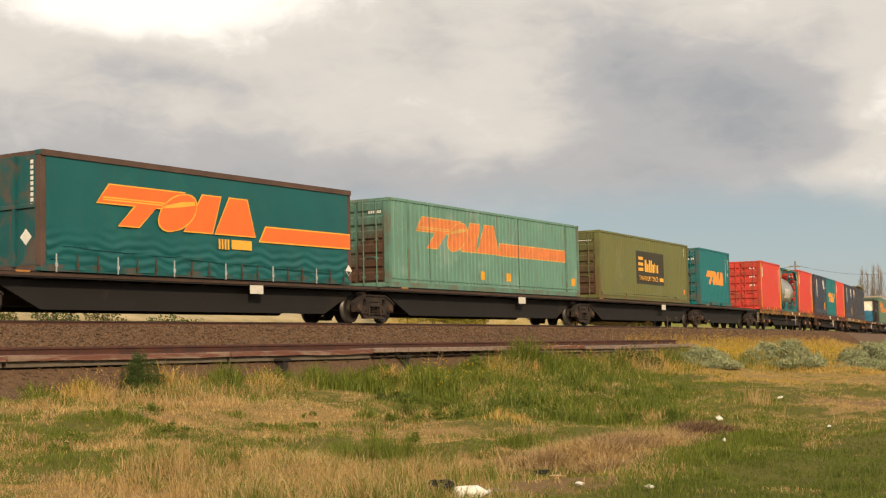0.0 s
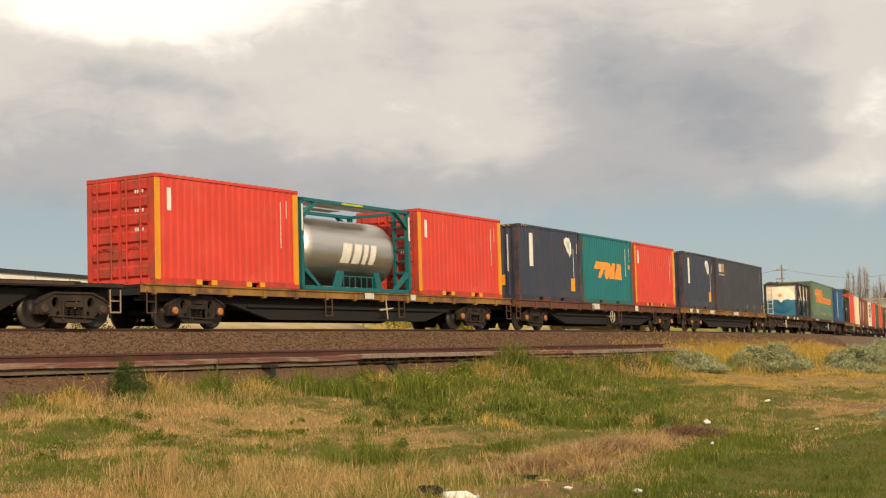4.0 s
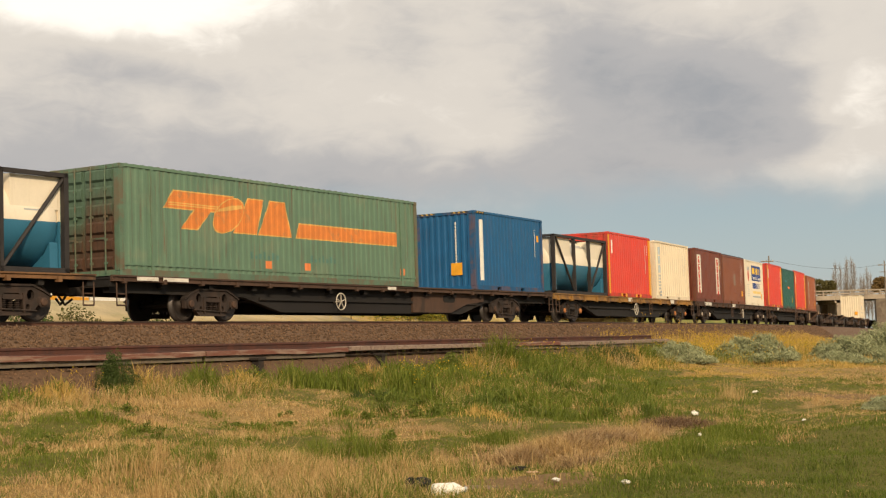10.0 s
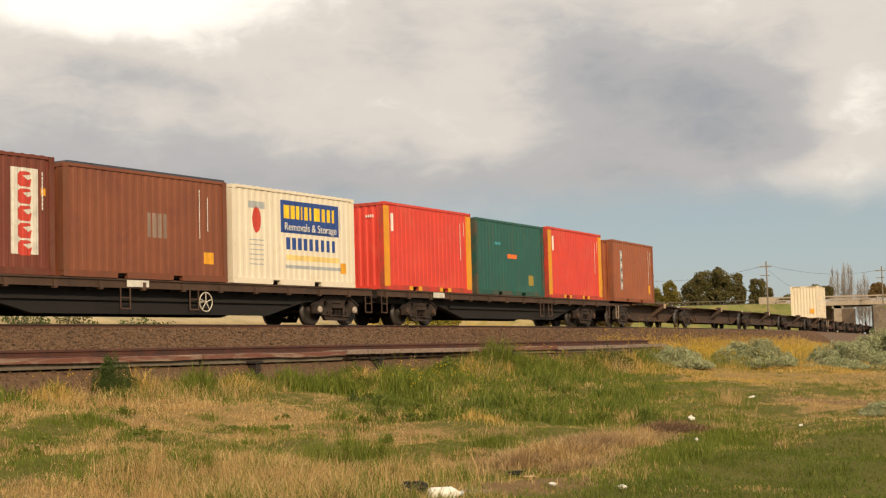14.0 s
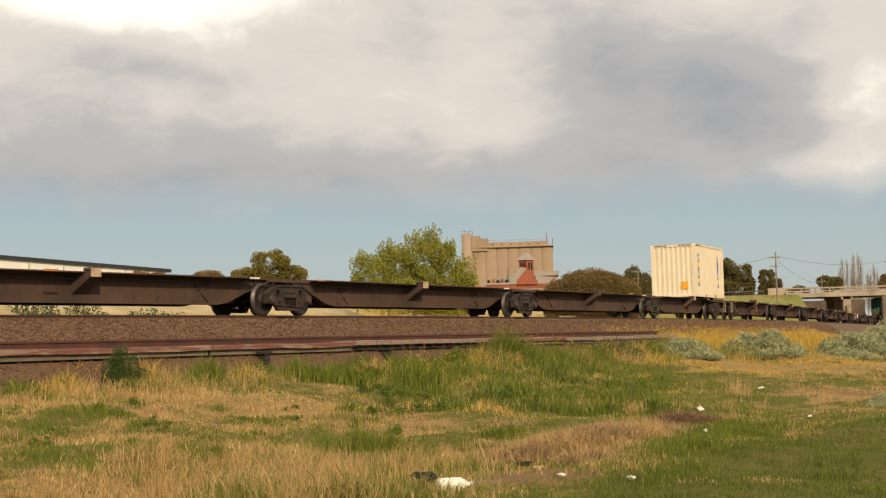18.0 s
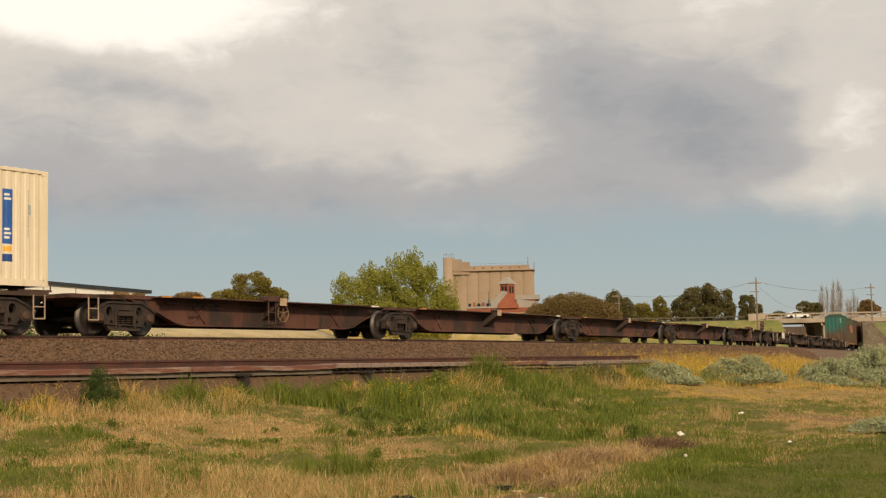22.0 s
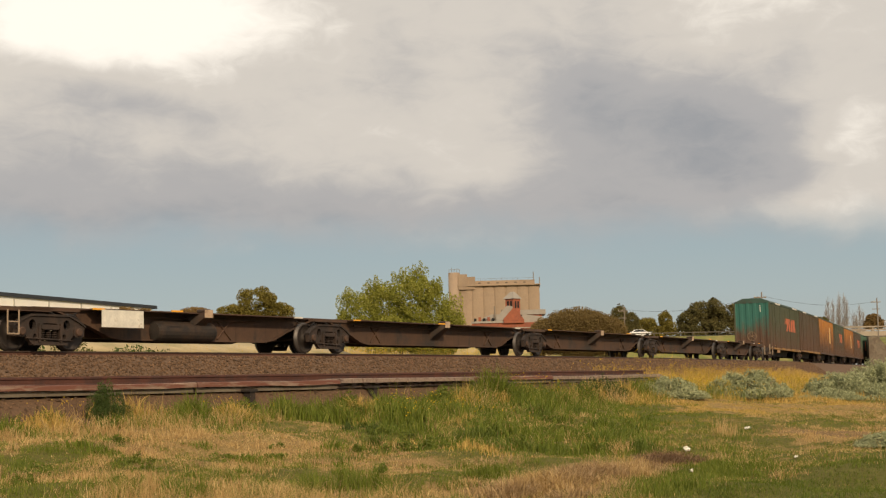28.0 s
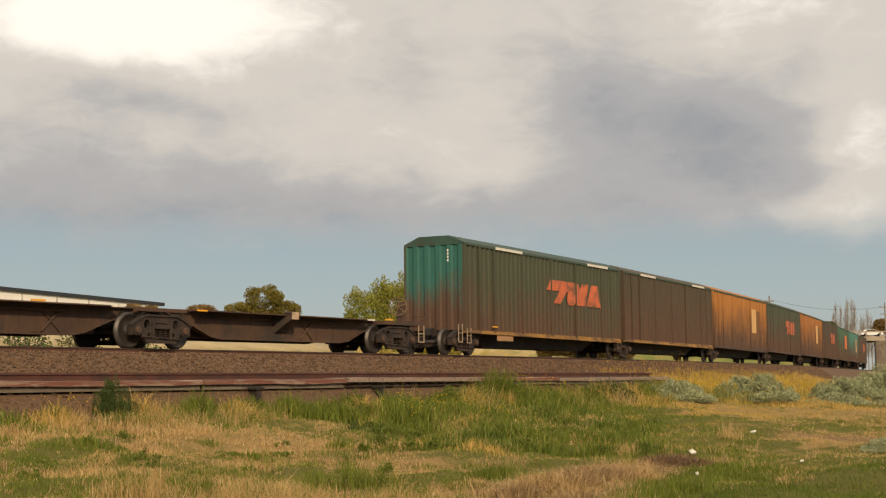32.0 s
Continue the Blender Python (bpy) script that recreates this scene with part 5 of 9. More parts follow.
    part("lift_house", Shape().box(4.6, 7.0, 0.5, 5, 28, 31.8), SILO_MAT, silo)
    for k in range(6):
        part("gallery_window", Shape().box(8.0 + k * 2.7, 8.7 + k * 2.7, 1.14, 1.22, 29.7, 30.1), CONCRETE, silo)
    rails = Shape()
    for k in range(5):
        rails.tube((-0.8 + k * 0.8, 0.3, 33.2), (-0.8 + k * 0.8, 0.3, 34.1 + 0.5 * (k % 2)), 0.06, 5)
    rails.tube((-0.8, 0.3, 34.1), (2.4, 0.3, 34.1), 0.05, 5)
    for k in range(12):
        rails.tube((7 + k * 1.6, 1.1, 30.6), (7 + k * 1.6, 1.1, 31.2), 0.03, 5)
    rails.tube((7, 1.1, 31.2), (24.8, 1.1, 31.2), 0.03, 5)
    rails.tube((24.6, 2, 30.4), (24.6, 2, 33.0), 0.12, 5)
    rails.tube((26.4, 2, 28), (26.4, 2, 31.4), 0.12, 5)
    part("railing", rails, POLE_MAT, silo)

    # brick works with a small tower
    x, y, _ = bearing(1.24, 300)
    bw = thing("brick_works", "old red-brick works with a gable and a small tower", "building", at=pose(x, y, 0.3, 0, 0, -2.5))
    part("wall", Shape().box(0.8, 14.0, 0, 12, 0, 13.1), BRICK_MAT, bw, "red brick wall")
    part("gable", Shape().prism_y([(7.4, 13.0), (11.7, 13.0), (11.7, 13.7), (9.75, 16.2), (9.45, 16.2), (7.4, 13.9)], -0.5, 8), BRICK_MAT, bw, "red brick gable")
    part("gable_roof", Shape().prism_y([(7.0, 13.2), (9.4, 16.2), (9.3, 16.55), (8.2, 16.7), (5.9, 14.3), (5.9, 13.2)], 0.2, 7), SLATE, bw, "grey gable roof")
    part("roof", Shape().prism_y([(2.6, 13.1), (7.0, 13.1), (7.0, 14.9), (5.0, 15.0), (3.4, 14.4), (2.6, 13.7)], 1.2, 11), SLATE, bw, "low grey roof")
    part("roof", Shape().prism_y([(11.3, 13.1), (16.2, 13.1), (15.4, 14.3), (11.3, 14.9)], 0.6, 6), SLATE, bw, "low grey roof")
    part("parapet", Shape().box(0.6, 7.4, -0.2, 0.25, 13.1, 13.5), SLATE, bw)
    for k in range(5):
        part("roof_vent", Shape().box(1.2 + k * 0.95, 1.75 + k * 0.95, 0.5, 1.0, 13.4, 14.15 + 0.25 * (k % 2), 0, 0.05), BRICK_MAT if k % 2 else BLACK_GAP, bw, "small roof vent")
    part("vent_pipe", Shape().tube((5.6, 0.8, 13.4), (5.6, 0.8, 16.6), 0.16, 8), POLE_MAT, bw)
    part("vent_pipe", Shape().tube((7.1, 0.6, 13.4), (7.1, 0.6, 15.9), 0.2, 8), POLE_MAT, bw)
    part("string_course", Shape().box(0.7, 14.1, -0.12, 0.0, 11.9, 12.1), SLATE, bw)
    tw = part("tower", Shape().prism_z([(7.9, 2.4), (9.6, 1.3), (11.0, 2.6), (9.4, 3.9)], 12, 18.2), BRICK_MAT, bw, "square brick tower")
    part("tower_roof", Shape().add([(7.3, 2.4, 18.2), (9.6, 0.9, 18.2), (11.4, 2.6, 18.2), (9.4, 4.4, 18.2), (9.0, 2.4, 19.7), (9.6, 2.1, 19.7), (9.9, 2.6, 19.7), (9.4, 3.0, 19.7)],
                                   [(0, 1, 5, 4), (1, 2, 6, 5), (2, 3, 7, 6), (3, 0, 4, 7), (4, 5, 6, 7), (3, 2, 1, 0)]), SLATE, tw, "pale pyramid roof")
    for dx, dy, ax, ay in ((1.7, -1.1, 7.9, 2.4), (1.4, 1.3, 9.6, 1.3)):
        for f in (0.18, 0.56):
            qx, qy = ax + dx * f, ay + dy * f - 0.03
            part("tower_opening", Shape().prism_z([(qx, qy), (qx + dx * 0.26, qy + dy * 0.26), (qx + dx * 0.26, qy + dy * 0.26 + 0.1), (qx, qy + 0.1)], 16.2, 17.7), BLACK_GAP, tw)
    for k in range(6):
        part("window", Shape().box(1.5 + k * 2.1, 2.5 + k * 2.1, -0.08, 0.02, 6.4, 8.6), BLACK_GAP, bw, "dark tall window")
    part("annex", Shape().box(11.5, 15.6, 6, 16, 0, 15.0).box(11.0, 16.4, 5.7, 16.3, 15.0, 16.0, 1), [BRICK_MAT, SLATE], bw, "annex with a pale roof band")

    # road on its bank, and the bridge over the line
    yb, x0, x1 = ROAD_Y, -260.0, 53.4
    ring = [(-18, 2.5), (-5.1, 7.6), (5.1, 7.6), (18, 2.5)]
    bank = Shape().prism_x([(yb + a, z) for a, z in ring], 18.0, x1)
    dry_bank = Shape().prism_x([(yb + a, z) for a, z in ring], x0, 18.0)
    bank_turf = surface("bank_turf", (0.125, 0.135, 0.026), 0.95, 0, 0.35, 0.5, 8, 0.5, (0.20, 0.17, 0.05), 0.54)
    tagged(new("dry_road_bank", dry_bank.mesh("dry_road_bank", surface("dry_bank_grass", (0.33, 0.25, 0.115), 0.95, 0, 0.3, 0.5, 8, 0.5, (0.20, 0.18, 0.06), 0.56))), "straw-dry grassy road embankment", "embankment", kind="structure")
    tagged(new("road_bank", bank.mesh("road_bank", bank_turf)), "bright green grassy road embankment", "embankment", kind="structure")
    rd = Shape().box(x0, x1 + 120, yb - 4.1, yb + 4.1, 7.6, 7.74)
    tagged(new("bank_road", rd.mesh("bank_road", surface("asphalt", (0.055, 0.053, 0.05), 0.9, 0, 0.2, 1, 20, 0.2))), "asphalt road on the embankment and bridge", "road", kind="structure")
    guard = thing("guard_rail", "weathered guard rail along the raised road", "guard rail")
    guard_mat = surface("dull_rail", (0.10, 0.085, 0.065), 0.9, 0, 0.25, 1, 12, 0.2)
    part("rail", Shape().box(x1 - 36, x1 - 5, yb - 4.6, yb - 4.5, 8.12, 8.27), guard_mat, guard)
    for k in range(16):
        part("post", Shape().box(x1 - 36 + k * 2, x1 - 35.88 + k * 2, yb - 4.55, yb - 4.45, 7.55, 8.30), guard_mat, guard)
    bridge_mat = surface("bridge_concrete", (0.33, 0.27, 0.20), 0.9, 0, 0.2, 0.3, 6, 0.3, (0.24, 0.19, 0.14), 0.56, (1, 1, 1), (0.14, 0.10, 0.07), 0.5)
    br = thing("road_bridge", "concrete road bridge over the railway", "bridge", at=pose(x1, yb, 0), kind="structure")
    part("deck", Shape().box(-2.2, 120, -5.2, 5.6, 7.30, 7.58), bridge_mat, br, "concrete deck")
    for ya in (-5.3, 5.5):
        part("edge_girder", Shape().box(-2.2, 120, ya, ya + 0.55, 7.05, 7.75, 0, 0.04), bridge_mat, br, "concrete edge girder")
    part("parapet_end", Shape().box(-4.6, -2.0, -5.3, -4.9, 7.3, 8.6, 0, 0.04), bridge_mat, br, "pale end block of the parapet")
    for k in range(34):
        part("parapet_post", Shape().box(k * 2.2 - 1.8, k * 2.2 - 1.58, -5.2, -5.0, 7.75, 8.35), bridge_mat, br)
    part("parapet_rail", Shape().box(-2.2, 74, -5.24, -5.0, 8.35, 8.56, 0, 0.03), bridge_mat, br, "concrete parapet rail")
    part("parapet_rail", Shape().box(-2.2, 74, 5.7, 5.9, 8.2, 8.42), bridge_mat, br)
    part("abutment", Shape().prism_y([(-2.4, 1.0), (1.3, 1.0), (0.6, 7.05), (-2.4, 7.05)], -5.2, 5.5), bridge_mat, br, "concrete abutment")
    for yy in (-4.6, 0, 4.6):
        part("pier", Shape().box(6.9, 8.1, yy - 0.5, yy + 0.5, 1.0, 7.1, 0, 0.05), bridge_mat, br, "concrete pier")
    part("cross_head", Shape().box(6.6, 8.4, -5.1, 5.1, 6.6, 7.05, 0, 0.05), bridge_mat, br, "concrete cross head")
    # Wall colour set dark brown to carry the shade under the deck.
    part("retaining_wall", Shape().box(0.6, 15.6, 13.6, 14.2, 1.0, 6.9), surface("shade_brown_wall", (0.115, 0.08, 0.055), 0.9, 0, 0.3, 0.6, 8, 0.3, (0.075, 0.055, 0.042), 0.52), br, "shaded retaining wall under the bridge")
    part("wing_wall", Shape().prism_y([(14.5, 7.0), (15.0, 7.0), (18.9, 3.3), (20.6, 1.6), (14.5, 1.6)], -5.9, -5.35), CONCRETE, br, "sloping concrete wing wall")
    part("abutment", Shape().prism_z([(14.5, -5.34), (19.2, -5.34), (23.0, 5.2), (18.5, 5.2)], 1.0, 7.05), CONCRETE, br, "skewed abutment beside the track")
    part("far_bank", Shape().prism_x([(-16, 1.0), (-5.4, 7.4), (-5.4, 1.0)], 20.7, 120), bank_turf, br, "grassy bank beyond the bridge")
    # a wall along the near side of the cutting, its sloping return, and the bank that they hold
    part("cutting_wall", Shape().add([(4.9, -31.2, 1.2), (13.6, -6.6, 1.2), (14.2, -6.8, 1.2), (5.5, -31.4, 1.2), (4.9, -31.2, 6.3), (13.6, -6.6, 7.0), (14.2, -6.8, 7.0), (5.5, -31.4, 6.3)],
                                     [(3, 2, 1, 0), (4, 5, 6, 7), (0, 1, 5, 4), (1, 2, 6, 5), (2, 3, 7, 6), (3, 0, 4, 7)]), CONCRETE, br, "grey concrete wall beside the track")
    part("wing_wall", Shape().prism_y([(4.9, 1.2), (10.6, 1.2), (9.0, 3.1), (6.1, 6.3), (4.9, 6.3)], -32.0, -31.45), CONCRETE, br, "sloping concrete wing wall")
    part("held_bank", Shape().add([(5.6, -31.3, 1.0), (14.3, -6.7, 1.0), (110, -6.7, 1.0), (110, -31.3, 1.0), (5.6, -31.3, 3.4), (14.3, -6.7, 6.8), (110, -6.7, 6.8), (110, -31.3, 2.6)],
                                  [(3, 2, 1, 0), (4, 7, 6, 5), (0, 1, 5, 4), (1, 2, 6, 5), (2, 3, 7, 6), (3, 0, 4, 7)]), bank_turf, br, "grassy bank held by the wall")
    # rusty sheds on skids, parked under the bridge
    for bx, by, w_, h_, mat_, lab_ in ((4.4, 9.0, 3.6, 2.9, STEEL_RED, "rusty brown container parked under the bridge"), (9.2, 10.0, 4.2, 3.0, STEEL_BROWN, "dark brown container parked under the bridge")):
        bx, by = bx + x1, by + yb
        foot = float(ground_z(np.array([bx]), np.array([by]))[0])
        ob = thing("parked_container", lab_, "container", at=pose(bx, by, foot))
        ribs = Shape()
        for k in np.arange(-w_ / 2 + 0.1, w_ / 2 - 0.1, 0.3):
            ribs.box(k, k + 0.13, -1.19, -1.14, 0.2, h_ - 0.1)
        part("side_panel", ribs, mat_, ob, "ribbed side")
        part("body", Shape().box(-w_ / 2, w_ / 2, -1.15, 1.2, 0.15, h_ - 0.02, 0, 0.03), mat_, ob)
        part("skid", Shape().box(-w_ / 2, w_ / 2, -1.1, -0.9, -0.1, 0.15), STEEL_DARK, ob)
        part("skid", Shape().box(-w_ / 2, w_ / 2, 0.9, 1.1, -0.1, 0.15), STEEL_DARK, ob)
    # poles and wires
    tops = []
    for az, r, base, hgt in ((12.80, 175, 3.0, 8.3), (7.45, 215, 3.0, 9.0), (17.1, 225, 7.0, 5.6), (14.5, 270, 7.5, 4.0)):
        x, y, _ = bearing(az, r)
        pl = thing("power_pole", "grey timber power pole with cross arms", "power pole", "power poles", at=pose(x, y, base, 0, 0, -az + 12))
        part("post", Shape().tube((0, 0, -0.5), (0, 0, hgt), 0.12, 8, 0, 0.08), POLE_MAT, pl)
        part("cross_arm", Shape().box(-0.95, 0.55, -0.05, 0.05, hgt - 0.72, hgt - 0.60), POLE_MAT, pl)
        part("cross_arm", Shape().box(-0.75, 0.35, -0.05, 0.05, hgt - 1.75, hgt - 1.65), POLE_MAT, pl)
        for k in (-0.85, -0.35, 0.45):
            part("insulator", Shape().tube((k, 0, hgt - 0.6), (k, 0, hgt - 0.46), 0.04, 6), WHITE_PLATE, pl)
        tops.append(Vector((x, y, base + hgt - 0.45)))
    for a, b, k in ((0, 2, 0.0), (0, 1, 0.0), (0, 3, -0.4)):
        cu = Shape()
        p0, p1 = tops[a] + Vector((0, 0, k)), tops[b] + Vector((0, 0, k))
        vs, fs = [], []
        for i in range(13):
            f = i / 12
            q = p0.lerp(p1, f) - Vector((0, 0, 4 * f * (1 - f) * 0.9))
            vs += [tuple(q + Vector((0.012 * math.cos(a), 0.012 * math.cos(a), 0.016 * math.sin(a)))) for a in (0.0, 1.571, 3.142, 4.712)]
            if i:
                fs += [(4 * i - 4 + e, 4 * i - 4 + (e + 1) % 4, 4 * i + (e + 1) % 4, 4 * i + e) for e in range(4)]
        cu.add(vs, fs)
        tagged(new("overhead_wire", cu.mesh("overhead_wire", WIRE)), "thin sagging overhead power wire", "wire")


build_far()

TRAFFIC = []


def road_vehicle(kind, colour, label, rows):
    """A small vehicle far off on the raised road; rows of (seconds, x)."""
    body = surface("car_" + kind, colour, 0.35, 0, 0.04, 2, 20, 0.0)
    glass = surface("car_glass", (0.02, 0.025, 0.03), 0.15)
    L = 4.4 if kind == "van" else 3.7
    v = thing("van" if kind == "van" else "car", label, "vehicle")
    k_ = 0.93
    if kind == "van":
        ring = [(-2.2, 0.40), (2.15, 0.40), (2.2, 0.85), (1.6, 1.02), (1.0, 1.70), (-2.1, 1.78), (-2.2, 1.68)]
    else:
        ring = [(-1.8, 0.36), (1.8, 0.36), (1.84, 0.70), (1.15, 0.80), (0.5, 1.22), (-0.8, 1.24), (-1.4, 0.86), (-1.82, 0.80)]
    part("body", Shape().prism_y([(k_ * a, k_ * b) for a, b in ring], -0.8, 0.8), body, v)
    if kind == "van":
        part("side_glass", Shape().box(-1.9 * k_, 0.45 * k_, -0.815, -0.78, 1.10 * k_, 1.52 * k_), glass, v)
        part("cab_glass", Shape().prism_y([(0.58 * k_, 1.08 * k_), (1.36 * k_, 1.08 * k_), (1.0 * k_, 1.56 * k_), (0.58 * k_, 1.56 * k_)], -0.815, -0.78), glass, v)
        part("stripe", Shape().box(-2.1 * k_, 1.7 * k_, -0.812, -0.79, 0.62 * k_, 0.74 * k_), GREY_MARK, v)
    else:
        part("side_glass", Shape().prism_y([(-1.2 * k_, 0.86 * k_), (0.95 * k_, 0.86 * k_), (0.46 * k_, 1.17 * k_), (-0.76 * k_, 1.18 * k_)], -0.815, -0.78), glass, v)
    for x in (-L * 0.31 * k_, L * 0.31 * k_):
        for y in (-0.72, 0.72):
            w = part("wheel", Shape().turned([(y - 0.1, 0.17), (y - 0.1, 0.29), (y + 0.1, 0.29), (y + 0.1, 0.17)], "y", 16, 0, (x, 0, 0.29)), BLACK_GAP, v)
    TRAFFIC.append((v, [(t, pose(1.13 * x, ROAD_Y - 1.6, 7.74)) for t, x in rows]))
    v.matrix_world = TRAFFIC[-1][1][0][1]


road_vehicle("car", (0.75, 0.74, 0.70), "white car driving along the raised road", ((0.0, -128.0), (10.0, -50.0), (20.5, 38.8), (21.5, 46.7), (32.0, 126.0)))
road_vehicle("van", (0.78, 0.76, 0.72), "white van with dark windows on the raised road", ((0.0, -139.0), (12.0, -52.0), (23.0, 28.6), (24.5, 39.5), (27.0, 57.0), (32.0, 92.0)))
road_vehicle("hatch", (0.76, 0.75, 0.72), "small white car following along the raised road", ((0.0, -176.0), (15.0, -68.0), (29.0, 35.7), (32.0, 59.0)))

# ---- the train ----
KEYED = []      # (object, u of its two guiding points, u of its origin)
AXLES = []      # (wheelset, u)


def pulled(t):
    return sum(c * (t / 16) ** (j + 1) for j, c in enumerate(PACE)) + 0.04 * max(0.0, t - 22) ** 2


def ride(u0, u1, t):
    """Pose of a vehicle that is guided at u0 and u1 along the train, at t seconds."""
    d = pulled(t)
    a = on_line(u0 - d, CENTRE)
    b = on_line(u1 - d, CENTRE)
    h = math.degrees(math.atan2(b[1] - a[1], b[0] - a[0]))
    return pose((a[0] + b[0]) / 2, (a[1] + b[1]) / 2, RAIL, 0, 0, h)


def coupled(ob, u0, u1):
    ob.matrix_world = ride(u0, u1, 0)
    KEYED.append((ob, u0, u1))
    return ob


R_WHEEL = 0.46


def wheelset_mesh():
    sh = Shape()
    for sgn in (-1, 1):
        prof = [(0.69, 0.12), (0.69, 0.40), (0.672, 0.43), (0.672, 0.49), (0.70, 0.49), (0.708, R_WHEEL + 0.008), (0.80, R_WHEEL - 0.006), (0.81, 0.40), (0.775, 0.38),
                (0.76, 0.16), (0.84, 0.14), (0.84, 0.02)]
        sh.turned([(sgn * a, r) for a, r in prof], "y", 28, 0)
        n0 = len(sh.k) - (len(prof) - 1) * 28 - 2
        for j in (5,):
            for i in range(28):
                sh.k[n0 + j * 28 + i] = 1
    sh.tube((0, -0.95, 0), (0, 0.95, 0), 0.075, 12)
    return sh.mesh("wheelset", [WHEEL_STEEL, TREAD_STEEL], True)


def oval(cx, cz, rx, rz, n=12):
    return [(cx + rx * math.cos(2 * math.pi * i / n), cz + rz * math.sin(2 * math.pi * i / n)) for i in range(n)]


def bogie_mesh(cap):
    """Two cast side frames with lightening holes and coil springs, bolster, brake beams."""
    sh = Shape()
    outline = [(-1.13, 0.34), (-1.15, 0.58), (-0.92, 0.72), (-0.60, 0.85), (0.60, 0.85), (0.92, 0.72), (1.15, 0.58), (1.13, 0.34), (0.98, 0.34), (0.96, 0.44), (0.84, 0.45), (0.76, 0.36),
               (0.56, 0.15), (-0.56, 0.15), (-0.76, 0.36), (-0.84, 0.45), (-0.96, 0.44), (-0.98, 0.34)]
    window = [(-0.31, 0.24), (0.31, 0.24), (0.31, 0.60), (0.20, 0.66), (-0.20, 0.66), (-0.31, 0.60)]
    for sgn in (-1, 1):
        y0, y1 = sorted((sgn * 0.95, sgn * 1.06))
        sh.holed_y(outline, [window, oval(-0.55, 0.62, 0.11, 0.13), oval(0.55, 0.62, 0.11, 0.13), oval(-0.47, 0.33, 0.06, 0.08, 8), oval(0.47, 0.33, 0.06, 0.08, 8)], y0, y1)
        lip0, lip1 = sorted((sgn * 0.93, sgn * 1.10))
        sh.prism_y([(-0.60, 0.83), (0.60, 0.83), (0.92, 0.70), (1.16, 0.57), (1.16, 0.61), (0.94, 0.745), (0.61, 0.88), (-0.61, 0.88), (-0.94, 0.745), (-1.16, 0.61), (-1.16, 0.57), (-0.92, 0.70)], lip0, lip1)
        sh.box(-0.56, 0.56, lip0, lip1, 0.13, 0.18, 0, 0.015)
        for k in (-1, 1):
            sh.box(k * 0.915 - 0.15, k * 0.915 + 0.15, y0 - 0.03, y1 + 0.03, 0.33, 0.60, 0, 0.06)
            sh.turned([(y0 - 0.085 if sgn < 0 else y1 + 0.085, 0.075), (y0 - 0.07 if sgn < 0 else y1 + 0.07, 0.10), ((y0 + y1) / 2, 0.115)], "y", 14, 1, (k * 0.915, 0, 0.46))
            sh.box(min(k * 0.31, k * 0.37), max(k * 0.31, k * 0.37), lip0, lip1, 0.20, 0.66)
        for k in (-0.2, 0.0, 0.2):
            for z in range(6):
                sh.turned([(0.235 + z * 0.045, 0.05), (0.252 + z * 0.045, 0.078), (0.27 + z * 0.045, 0.05)], "z", 10, 0, (k, sgn * 1.0, 0))
        sh.box(-0.29, 0.29, y0 - 0.04, y1 + 0.05, 0.51, 0.63, 0, 0.03)
        sh.tube((-0.8, sgn * 1.10, 0.30), (0.7, sgn * 1.10, 0.24), 0.018, 6)
    sh.box(-0.20, 0.20, -0.95, 0.95, 0.50, 0.72, 0, 0.04)
    for k in (-1, 1):
        sh.box(k * 0.42 - 0.05, k * 0.42 + 0.05, -0.75, 0.75, 0.30, 0.40)
    sh.turned([(0.72, 0.22), (0.80, 0.20)], "z", 14)
    return sh.mesh("bogie", [surface("bogie_grime", (0.048, 0.031, 0.023), 0.8, 0.1, 0.45, 2.5, 26, 0.4, (0.03, 0.022, 0.018), 0.52) if cap is not CAP_ORANGE else STEEL_DARK, cap])


WHEELSET = wheelset_mesh()
BOGIES = {"dark": bogie_mesh(STEEL_BROWN), "orange": bogie_mesh(CAP_ORANGE), "pale": bogie_mesh(CAP_PALE)}


def add_bogie(parent, x, u, look_="dark"):
    bg_ = part("bogie", BOGIES[look_], None, parent, "cast steel bogie with coil springs", pose(x, 0, 0))
    for k in (-0.915, 0.915):
        ws = part("wheelset", WHEELSET, None, bg_, "", pose(k, 0, R_WHEEL))
        AXLES.append((ws, u + k))


def ladder_frame(sh, x, y=-1.27, w=0.34, z0=0.38, z1=0.95, m=0):
    for k in (x, x + w):
        sh.tube((k, y, z0), (k, y, z1), 0.02, 6, m)
    sh.tube((x, y, z0), (x + w, y, z0), 0.022, 6, m)
    sh.tube((x, y, (z0 + z1) / 2), (x + w, y, (z0 + z1) / 2), 0.016, 6, m)


def handwheel(parent, x, z, r=0.26, y=-1.26, mat=None):
    sh = Shape()
    n = 20
    for i in range(n):
        a, b = 2 * math.pi * i / n, 2 * math.pi * (i + 1) / n
        sh.tube((x + r * math.cos(a), y, z + r * math.sin(a)), (x + r * math.cos(b), y, z + r * math.sin(b)), 0.018, 6)
    for i in range(5):
        a = 2 * math.pi * i / 5 + 0.3
        sh.tube((x, y, z), (x + r * math.cos(a), y, z + r * math.sin(a)), 0.015, 6)
    sh.tube((x, y - 0.03, z), (x, y + 0.5, z), 0.03, 8)
    part("handwheel", sh, mat or surface("pale_tan_paint", (0.48, 0.43, 0.35), 0.6), parent, "spoked brake handwheel")


